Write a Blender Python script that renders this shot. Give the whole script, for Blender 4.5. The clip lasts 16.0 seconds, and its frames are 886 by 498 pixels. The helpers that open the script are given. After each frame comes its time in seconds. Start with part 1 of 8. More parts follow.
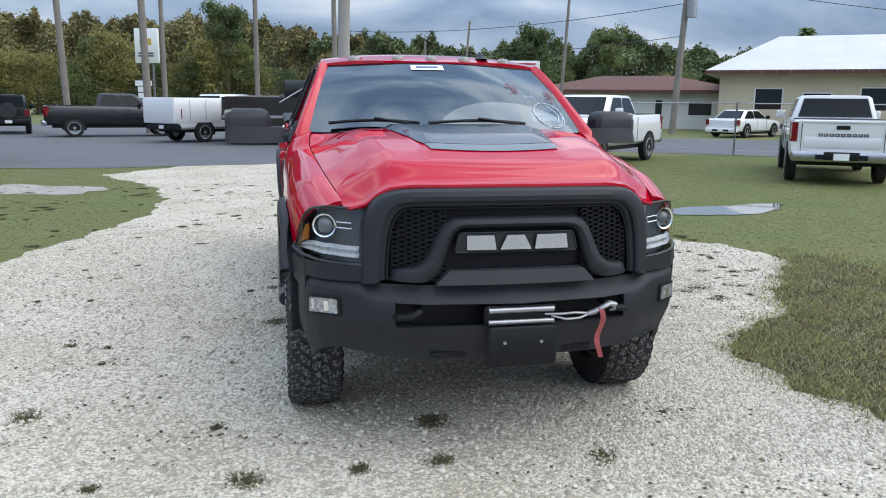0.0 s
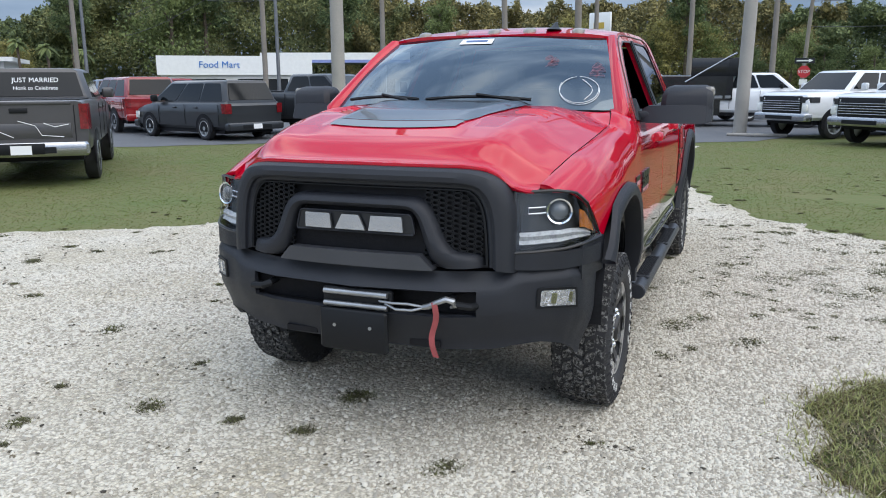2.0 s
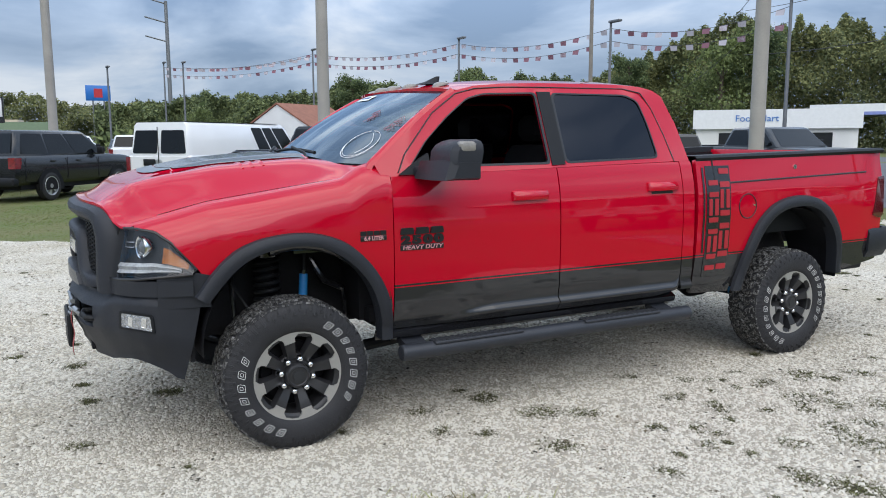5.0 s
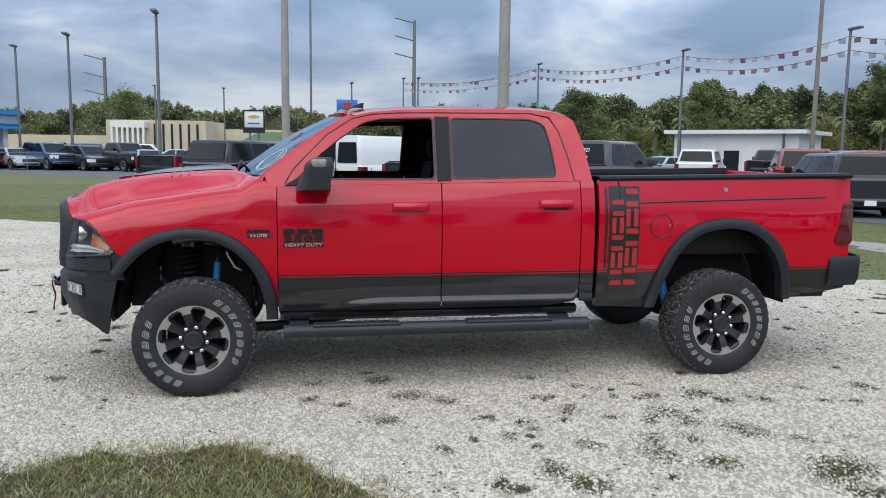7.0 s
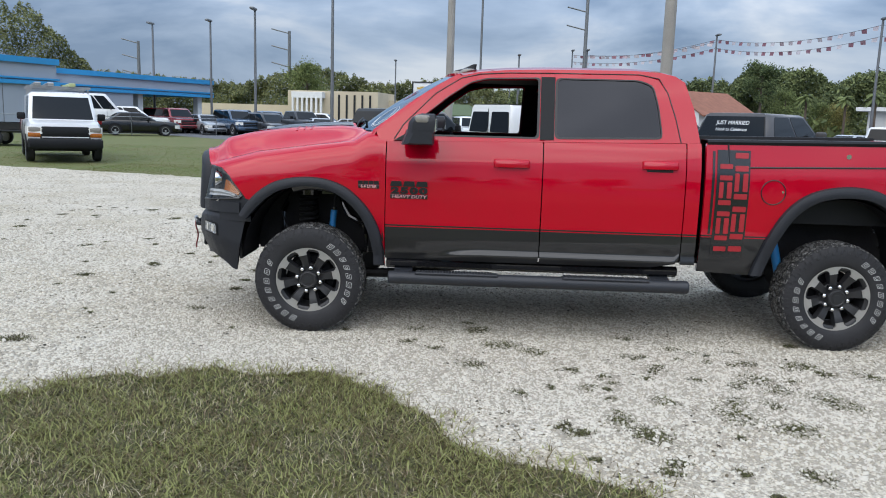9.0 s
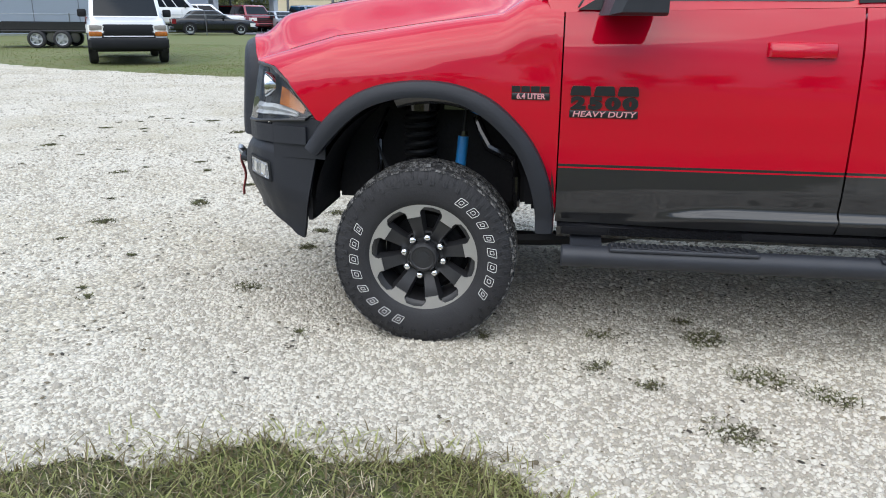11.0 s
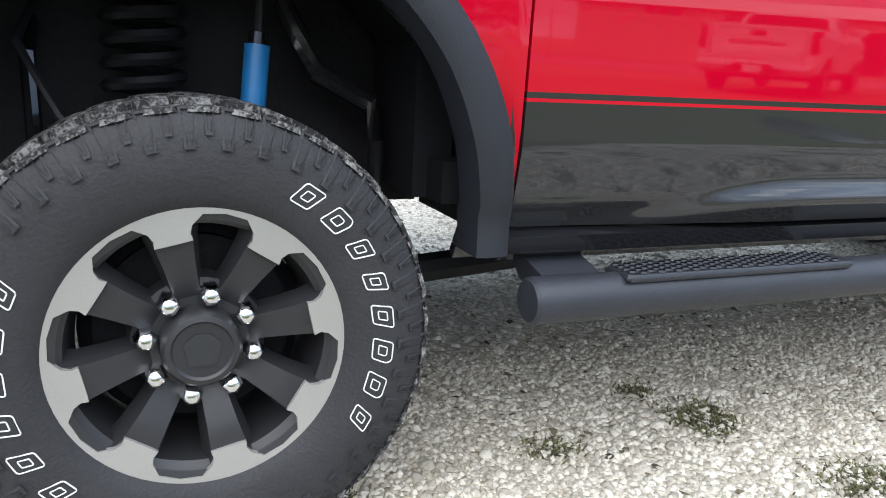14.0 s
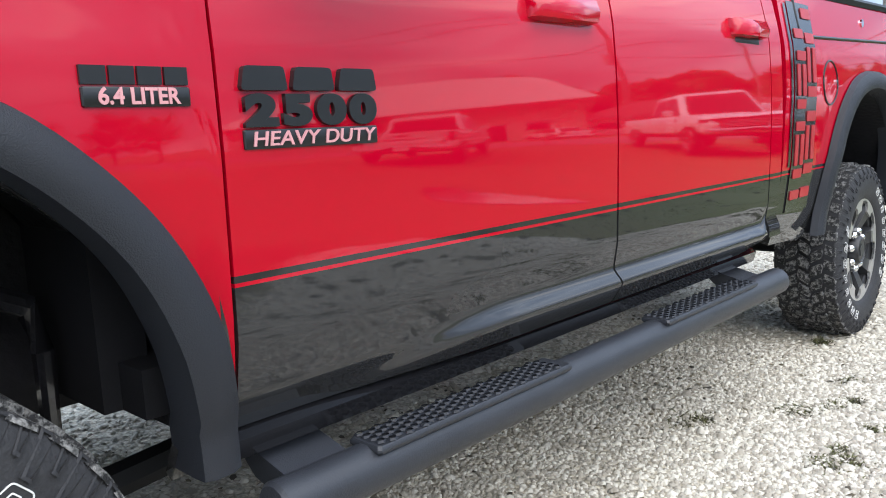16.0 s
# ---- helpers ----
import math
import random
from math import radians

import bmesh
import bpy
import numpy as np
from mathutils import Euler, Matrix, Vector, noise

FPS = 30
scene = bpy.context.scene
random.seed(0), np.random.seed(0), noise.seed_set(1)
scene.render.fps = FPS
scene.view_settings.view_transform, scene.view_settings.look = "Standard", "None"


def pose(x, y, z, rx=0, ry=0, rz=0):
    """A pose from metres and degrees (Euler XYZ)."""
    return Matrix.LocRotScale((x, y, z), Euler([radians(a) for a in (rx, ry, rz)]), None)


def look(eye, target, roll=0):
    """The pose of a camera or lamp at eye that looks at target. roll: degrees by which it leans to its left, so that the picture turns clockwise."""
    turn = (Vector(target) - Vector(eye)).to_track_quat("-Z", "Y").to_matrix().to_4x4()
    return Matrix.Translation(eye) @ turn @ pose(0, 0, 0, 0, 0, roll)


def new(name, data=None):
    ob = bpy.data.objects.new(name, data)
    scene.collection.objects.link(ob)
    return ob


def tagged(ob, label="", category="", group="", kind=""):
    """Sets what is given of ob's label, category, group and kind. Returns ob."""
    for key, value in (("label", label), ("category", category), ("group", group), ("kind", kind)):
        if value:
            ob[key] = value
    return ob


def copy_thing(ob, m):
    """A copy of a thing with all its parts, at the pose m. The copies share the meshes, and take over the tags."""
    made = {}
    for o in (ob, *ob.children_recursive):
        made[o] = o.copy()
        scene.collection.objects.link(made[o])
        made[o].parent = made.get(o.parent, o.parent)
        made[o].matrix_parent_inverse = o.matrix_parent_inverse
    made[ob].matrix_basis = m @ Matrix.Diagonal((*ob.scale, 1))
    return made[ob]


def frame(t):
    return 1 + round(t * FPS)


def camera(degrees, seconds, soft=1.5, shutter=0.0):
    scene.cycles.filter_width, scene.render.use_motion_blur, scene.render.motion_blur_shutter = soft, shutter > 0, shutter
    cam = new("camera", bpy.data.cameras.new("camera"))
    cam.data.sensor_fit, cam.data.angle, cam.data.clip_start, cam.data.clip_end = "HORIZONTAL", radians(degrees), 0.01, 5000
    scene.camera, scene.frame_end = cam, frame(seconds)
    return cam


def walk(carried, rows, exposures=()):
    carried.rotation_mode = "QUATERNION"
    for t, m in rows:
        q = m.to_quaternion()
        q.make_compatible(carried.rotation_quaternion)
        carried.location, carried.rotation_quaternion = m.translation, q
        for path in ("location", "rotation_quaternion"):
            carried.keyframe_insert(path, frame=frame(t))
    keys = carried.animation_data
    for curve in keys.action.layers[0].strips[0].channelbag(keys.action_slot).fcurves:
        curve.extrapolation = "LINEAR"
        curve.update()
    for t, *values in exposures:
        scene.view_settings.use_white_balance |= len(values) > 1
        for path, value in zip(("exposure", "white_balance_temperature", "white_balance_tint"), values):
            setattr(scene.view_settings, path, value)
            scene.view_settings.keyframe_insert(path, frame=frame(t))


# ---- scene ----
cam = camera(59.2, 16.0, soft=1.0)
PATH = [
    (0, (-1.038, -4.24, 1.645), (-0.628, -2.317, 1.278), 0.6),
    (0.5, (-0.37, -4.278, 1.653), (-0.229, -2.318, 1.283), 0.4),
    (1, (0.303, -4.242, 1.64), (0.16, -2.285, 1.253), 0.5),
    (1.5, (0.926, -4.07, 1.638), (0.49, -2.159, 1.237), 0.1),
    (2, (1.567, -3.878, 1.621), (0.847, -2.059, 1.205), -0.3),
    (2.5, (2.122, -3.534, 1.601), (1.151, -1.834, 1.192), -0.5),
    (3, (2.703, -3.17, 1.561), (1.519, -1.604, 1.18), -0.4),
    (3.5, (3.245, -2.708, 1.587), (1.877, -1.295, 1.224), -0.4),
    (4, (3.806, -2.219, 1.585), (2.289, -0.958, 1.253), -0.5),
    (4.5, (4.314, -1.698, 1.601), (2.67, -0.601, 1.296), -0.4),
    (5, (4.795, -1.184, 1.603), (3.049, -0.249, 1.325), -0.2),
    (7.3, (6.428, 0.859, 1.657), (4.468, 1.172, 1.408), 0.9),
    (7.5, (6.56, 0.959, 1.655), (4.595, 1.238, 1.408), 1.0),
    (8, (6.737, 1.084, 1.633), (4.76, 1.262, 1.393), 1.3),
    (8.5, (6.732, 1.139, 1.62), (4.751, 1.215, 1.353), 1.7),
    (9, (6.511, 1.094, 1.559), (4.538, 1.05, 1.235), 1.8),
    (9.5, (6.003, 0.895, 1.535), (4.051, 0.746, 1.125), 1.5),
    (10, (5.389, 0.822, 1.486), (3.461, 0.593, 1.007), 0.8),
    (10.2, (5.163, 0.758, 1.479), (3.243, 0.513, 0.975), 0.6),
    (12.3, (2.731, 0.122, 1.077), (0.857, -0.019, 0.393), 1.3),
    (12.5, (2.615, 0.085, 1.018), (0.736, -0.015, 0.337), 1.7),
    (13, (2.45, -0.014, 0.88), (0.557, 0.066, 0.241), 3.1),
    (13.5, (2.385, -0.09, 0.807), (0.495, 0.242, 0.242), 4.2),
    (14, (2.223, -0.117, 0.865), (0.437, 0.649, 0.396), 3.1),
    (14.5, (2.122, -0.108, 0.904), (0.515, 1.01, 0.496), 0.8),
    (15, (2.084, -0.098, 0.924), (0.633, 1.225, 0.545), -0.9),
    (15.5, (2.056, -0.083, 0.963), (0.675, 1.325, 0.627), -2.0),
    (16, (2.015, -0.067, 1.023), (0.657, 1.371, 0.721), -2.7),
]
walk(cam, [(t, look(eye, target, roll)) for t, eye, target, roll in PATH], [(0, 0.36), (2.0, 0.34), (3.5, 0.40), (5.0, 0.30), (7.5, 0.16), (9.0, 0.22), (10.2, 0.40), (12.3, 0.55), (13.2, 0.58), (14.0, 1.12), (14.6, 1.30), (15.2, 1.15), (16, 1.03)])
import collections


# ---- light ----
SUN_ELEV, SUN_ROT = radians(50), radians(112)
world = bpy.data.worlds.new("overcast_sky")
scene.world = world
world.use_nodes = True
wn, wl = world.node_tree.nodes, world.node_tree.links
wn.clear()
w_out = wn.new("ShaderNodeOutputWorld")
w_bg = wn.new("ShaderNodeBackground")
w_bg.inputs["Strength"].default_value = 0.9
w_sky = wn.new("ShaderNodeTexSky")
w_sky.sky_type = "NISHITA"
w_sky.sun_disc = False
w_sky.sun_elevation, w_sky.sun_rotation = SUN_ELEV, SUN_ROT
w_dim = wn.new("ShaderNodeVectorMath")
w_dim.operation = "SCALE"
w_dim.inputs["Scale"].default_value = 0.12
wl.new(w_sky.outputs["Color"], w_dim.inputs[0])
w_tc = wn.new("ShaderNodeTexCoord")
w_map = wn.new("ShaderNodeMapping")
w_map.inputs["Scale"].default_value = (1.0, 1.0, 3.2)
wl.new(w_tc.outputs["Generated"], w_map.inputs["Vector"])
w_n = wn.new("ShaderNodeTexNoise")
w_n.inputs["Scale"].default_value = 2.9
w_n.inputs["Detail"].default_value = 7.0
w_n.inputs["Roughness"].default_value = 0.52
w_n.inputs["Distortion"].default_value = 0.35
wl.new(w_map.outputs["Vector"], w_n.inputs["Vector"])
w_r = wn.new("ShaderNodeValToRGB")
w_r.color_ramp.elements[0].position, w_r.color_ramp.elements[0].color = 0.40, (0.27, 0.375, 0.54, 1)
w_r.color_ramp.elements[1].position, w_r.color_ramp.elements[1].color = 0.64, (0.88, 0.93, 0.99, 1)
e = w_r.color_ramp.elements.new(0.53)
e.color = (0.51, 0.625, 0.79, 1)
wl.new(w_n.outputs["Fac"], w_r.inputs["Fac"])
w_mix = wn.new("ShaderNodeMix")
w_mix.data_type = "RGBA"
w_mix.inputs["Factor"].default_value = 0.86
wl.new(w_dim.outputs["Vector"], w_mix.inputs["A"])
wl.new(w_r.outputs["Color"], w_mix.inputs["B"])
# an overcast sky is brighter overhead than at the horizon
w_sep = wn.new("ShaderNodeSeparateXYZ")
wl.new(w_tc.outputs["Generated"], w_sep.inputs["Vector"])
w_up = wn.new("ShaderNodeMapRange")
w_up.inputs["From Min"].default_value, w_up.inputs["From Max"].default_value = 0.10, 0.52
w_up.inputs["To Min"].default_value, w_up.inputs["To Max"].default_value = 0.74, 2.25
wl.new(w_sep.outputs["Z"], w_up.inputs["Value"])
w_gain = wn.new("ShaderNodeVectorMath")
w_gain.operation = "SCALE"
wl.new(w_mix.outputs["Result"], w_gain.inputs[0])
wl.new(w_up.outputs["Result"], w_gain.inputs["Scale"])
w_warm = wn.new("ShaderNodeVectorMath")
w_warm.operation = "MULTIPLY"
w_hi = wn.new("ShaderNodeMapRange")
w_hi.inputs["From Min"].default_value, w_hi.inputs["From Max"].default_value = 0.1, 0.6
wl.new(w_sep.outputs["Z"], w_hi.inputs["Value"])
w_tone = wn.new("ShaderNodeMix")
w_tone.data_type = "RGBA"
w_tone.inputs["A"].default_value, w_tone.inputs["B"].default_value = (0.97, 1.0, 1.06, 1), (1.035, 1.0, 0.98, 1)
wl.new(w_hi.outputs["Result"], w_tone.inputs["Factor"])
wl.new(w_tone.outputs["Result"], w_warm.inputs[1])
wl.new(w_gain.outputs["Vector"], w_warm.inputs[0])
wl.new(w_warm.outputs["Vector"], w_bg.inputs["Color"])
wl.new(w_bg.outputs["Background"], w_out.inputs["Surface"])
sun = new("sun", bpy.data.lights.new("sun", "SUN"))
sun.data.energy, sun.data.angle, sun.data.color = 1.45, radians(80), (1.0, 0.92, 0.80)
sun.matrix_world = look((30 * math.sin(SUN_ROT), 30 * math.cos(SUN_ROT), 30 * math.tan(SUN_ELEV)), (0, 0, 0))


# ---- materials ----
def mat(name, col, rough=0.6, metal=0.0, var=0.12, scale=3.0, fine=60.0, bump=0.0, coat=0.0, spec=0.5, trans=0.0, emit=0.0, col2=None, island=0.0, obrand=0.0):
    m = bpy.data.materials.new(name)
    m.use_nodes = True
    n, l = m.node_tree.nodes, m.node_tree.links
    b = n["Principled BSDF"]
    b.inputs["Roughness"].default_value = rough
    b.inputs["Metallic"].default_value = metal
    b.inputs["Coat Weight"].default_value = coat
    b.inputs["Coat Roughness"].default_value = 0.03
    b.inputs["Specular IOR Level"].default_value = spec
    b.inputs["Transmission Weight"].default_value = trans
    c2 = col2 or tuple(c * (1 - 2.2 * var) for c in col)
    tc = n.new("ShaderNodeTexCoord")
    a = n.new("ShaderNodeTexNoise")
    a.inputs["Scale"].default_value, a.inputs["Detail"].default_value = scale, 5
    f = n.new("ShaderNodeTexNoise")
    f.inputs["Scale"].default_value, f.inputs["Detail"].default_value = fine, 4
    l.new(tc.outputs["Object"], a.inputs["Vector"])
    l.new(tc.outputs["Object"], f.inputs["Vector"])
    mx = n.new("ShaderNodeMix")
    mx.data_type = "FLOAT"
    mx.inputs["Factor"].default_value = 0.4
    l.new(a.outputs["Fac"], mx.inputs["A"])
    l.new(f.outputs["Fac"], mx.inputs["B"])
    fac = mx.outputs["Result"]
    if island or obrand:
        src = n.new("ShaderNodeNewGeometry").outputs["Random Per Island"] if island else n.new("ShaderNodeObjectInfo").outputs["Random"]
        ad = n.new("ShaderNodeMath")
        ad.operation = "MULTIPLY_ADD"
        ad.inputs[1].default_value = island or obrand
        l.new(src, ad.inputs[0])
        l.new(fac, ad.inputs[2])
        sb = n.new("ShaderNodeMath")
        sb.operation = "SUBTRACT"
        sb.inputs[1].default_value = (island or obrand) / 2
        l.new(ad.outputs[0], sb.inputs[0])
        fac = sb.outputs[0]
    r = n.new("ShaderNodeValToRGB")
    r.color_ramp.elements[0].position, r.color_ramp.elements[0].color = 0.32, (*c2, 1)
    r.color_ramp.elements[1].position, r.color_ramp.elements[1].color = 0.68, (*col, 1)
    l.new(fac, r.inputs["Fac"])
    l.new(r.outputs["Color"], b.inputs["Base Color"])
    if bump:
        bp = n.new("ShaderNodeBump")
        bp.inputs["Strength"].default_value = bump
        bp.inputs["Distance"].default_value = 0.01
        l.new(f.outputs["Fac"], bp.inputs["Height"])
        l.new(bp.outputs["Normal"], b.inputs["Normal"])
    if emit:
        l.new(r.outputs["Color"], b.inputs["Emission Color"])
        b.inputs["Emission Strength"].default_value = emit
    return m


def glass_mat(name, tint, gloss=(1.0, 1.0, 1.0), f0=0.05):
    """A pane: clear or tinted, with a mirror gloss that grows at the edge."""
    m = bpy.data.materials.new(name)
    m.use_nodes = True
    n, l = m.node_tree.nodes, m.node_tree.links
    n.remove(n["Principled BSDF"])
    t = n.new("ShaderNodeBsdfTransparent")
    t.inputs["Color"].default_value = (*tint, 1)
    g = n.new("ShaderNodeBsdfGlossy")
    g.inputs["Roughness"].default_value = 0.01
    g.inputs["Color"].default_value = (*gloss, 1)
    lw = n.new("ShaderNodeLayerWeight")
    lw.inputs["Blend"].default_value = 0.5
    pw = n.new("ShaderNodeMath")
    pw.operation = "POWER"
    pw.inputs[1].default_value = 5.0
    l.new(lw.outputs["Facing"], pw.inputs[0])
    fr = n.new("ShaderNodeMath")
    fr.operation = "MULTIPLY_ADD"
    fr.inputs[1].default_value, fr.inputs[2].default_value = 1 - f0, f0
    l.new(pw.outputs[0], fr.inputs[0])
    mx = n.new("ShaderNodeMixShader")
    l.new(fr.outputs[0], mx.inputs["Fac"])
    l.new(t.outputs["BSDF"], mx.inputs[1])
    l.new(g.outputs["BSDF"], mx.inputs[2])
    l.new(mx.outputs["Shader"], n["Material Output"].inputs["Surface"])
    return m


def paint_red():
    """Red body paint; below the waist stripe the lower body is gloss black with a thin red pinstripe."""
    m = mat("red_body_paint", (0.47, 0.001, 0.018), 0.6, 0.0, 0.03, 1.2, 900.0, 0.0, 1.0, 0.0)
    return m


def paint_two_tone():
    m = mat("red_and_black_body_paint", (0.47, 0.001, 0.018), 0.6, 0.0, 0.03, 1.2, 900.0, 0.0, 1.0, 0.0)
    n, l = m.node_tree.nodes, m.node_tree.links
    b = n["Principled BSDF"]
    red = b.inputs["Base Color"].links[0].from_socket
    tc = n.new("ShaderNodeTexCoord")
    sep = n.new("ShaderNodeSeparateXYZ")
    l.new(tc.outputs["Object"], sep.inputs["Vector"])
    r = n.new("ShaderNodeValToRGB")
    r.color_ramp.interpolation = "CONSTANT"
    mr = n.new("ShaderNodeMapRange")
    mr.inputs["From Min"].default_value, mr.inputs["From Max"].default_value = 0.7, 0.9
    l.new(sep.outputs["Z"], mr.inputs["Value"])
    l.new(mr.outputs["Result"], r.inputs["Fac"])
    els = r.color_ramp.elements
    els[0].position, els[0].color = 0.0, (0, 0, 0, 1)
    els[1].position, els[1].color = 0.515, (1, 1, 1, 1)
    for pos, v in ((0.545, 0.0), (0.60, 1.0)):
        q = els.new(pos)
        q.color = (v, v, v, 1)
    mx = n.new("ShaderNodeMix")
    mx.data_type = "RGBA"
    mx.inputs["A"].default_value = (0.024, 0.024, 0.025, 1)
    l.new(r.outputs["Color"], mx.inputs["Factor"])
    l.new(red, mx.inputs["B"])
    l.new(mx.outputs["Result"], b.inputs["Base Color"])
    return m


RED = paint_red()
TWO = paint_two_tone()
for lacquer in (RED, TWO):
    lacquer.node_tree.nodes["Principled BSDF"].inputs["Coat IOR"].default_value = 1.54
BLACKGLOSS = mat("gloss_black", (0.012, 0.012, 0.014), 0.12, 0, 0.1, 2, 80, 0, 0.6)
CHAR = mat("charcoal_plastic", (0.018, 0.020, 0.026), 0.50, 0, 0.10, 5, 420, 0.2, 0, 0.35)
STEPGREY = mat("worn_charcoal_coating", (0.032, 0.035, 0.043), 0.40, 0, 0.14, 5, 300, 0.15, 0, 0.4)
BLKPLASTIC = mat("black_plastic", (0.009, 0.010, 0.012), 0.5, 0, 0.1, 5, 300, 0.1, 0, 0.25)
# underbody colour, also put where only shade shows in voids and openings
DARK = mat("dark_underbody_and_shade", (0.010, 0.010, 0.013), 0.6, 0, 0.3, 6, 60, 0.3, 0, 0.25)
RUBBER = mat("tyre_rubber", (0.033, 0.033, 0.036), 0.62, 0, 0.18, 7, 160, 0.25, 0, 0.3)
TREAD = mat("dusty_tyre_tread", (0.24, 0.236, 0.228), 0.85, 0, 0.3, 60, 210, 0.6, 0, 0.25, col2=(0.022, 0.022, 0.023))
for node in TREAD.node_tree.nodes:
    if node.bl_idname == "ShaderNodeValToRGB":
        node.color_ramp.elements[0].position, node.color_ramp.elements[1].position = 0.46, 0.62
WHITELET = mat("white_tyre_lettering", (0.72, 0.72, 0.70), 0.6, 0, 0.05)
CHROME = mat("chrome", (0.82, 0.83, 0.84), 0.08, 1.0, 0.03)
MACHINED = mat("machined_aluminium", (0.43, 0.42, 0.40), 0.34, 0.5, 0.06, 6, 300)
RIMBLACK = mat("satin_black_rim", (0.022, 0.022, 0.024), 0.42, 0, 0.1)
STEEL = mat("galvanised_steel", (0.42, 0.43, 0.44), 0.38, 0.9, 0.12, 8, 90)
BADGE = mat("black_badge", (0.010, 0.011, 0.013), 0.35, 0, 0.1)
BADGERED = mat("silver_red_badge_text", (0.72, 0.34, 0.36), 0.4, 0.2, 0.05)
SILVER = mat("silver_letters", (0.56, 0.57, 0.59), 0.22, 0.9, 0.05)
BLUE = mat("blue_shock_absorber", (0.02, 0.20, 0.50), 0.35, 0, 0.1)
STRAPRED = mat("red_webbing", (0.42, 0.09, 0.09), 0.85, 0, 0.2, 20, 400, 0.3)
LENSWHITE = mat("clear_white_lens", (0.80, 0.80, 0.76), 0.15, 0, 0.05, spec=0.6)
AMBER = mat("amber_lens", (0.50, 0.15, 0.015), 0.2, 0, 0.3, 40, 120)
TAILRED = mat("dark_red_lens", (0.10, 0.005, 0.008), 0.08, 0, 0.1, coat=1)
BRIGHTRED = mat("red_lens", (0.26, 0.010, 0.016), 0.15, 0, 0.35, 14, 60, coat=0.5)
DECAL = mat("satin_black_vinyl", (0.016, 0.017, 0.019), 0.22, 0, 0.1, coat=0.4)
DECALRED = mat("red_vinyl_letters", (0.42, 0.02, 0.03), 0.4, 0, 0.1)
DECALSHEEN = mat("grey_vinyl_sheen", (0.16, 0.18, 0.20), 0.3, 0, 0.1)
INTERIOR = mat("black_interior_trim", (0.012, 0.012, 0.014), 0.8, 0, 0.15, 9, 200, 0.0, 0, 0.12)
PAPER = mat("white_paper", (0.82, 0.83, 0.84), 0.7, 0, 0.03)
INK = mat("blue_ink", (0.10, 0.16, 0.32), 0.7, 0, 0.05)
WINDSHIELD = glass_mat("windshield_glass", (0.13, 0.16, 0.18), (0.74, 0.88, 1.0), 0.15)
TINTED = glass_mat("dark_tinted_glass", (0.04, 0.04, 0.05), (0.70, 0.72, 0.80), 0.05)
CLEAR = glass_mat("clear_lens_glass", (0.94, 0.95, 0.95), (1, 1, 1), 0.045)
CARGLASS = mat("dark_car_window", (0.007, 0.009, 0.011), 0.06, 0, 0.1, 1.5, 30, 0, 0.0, 0.25)



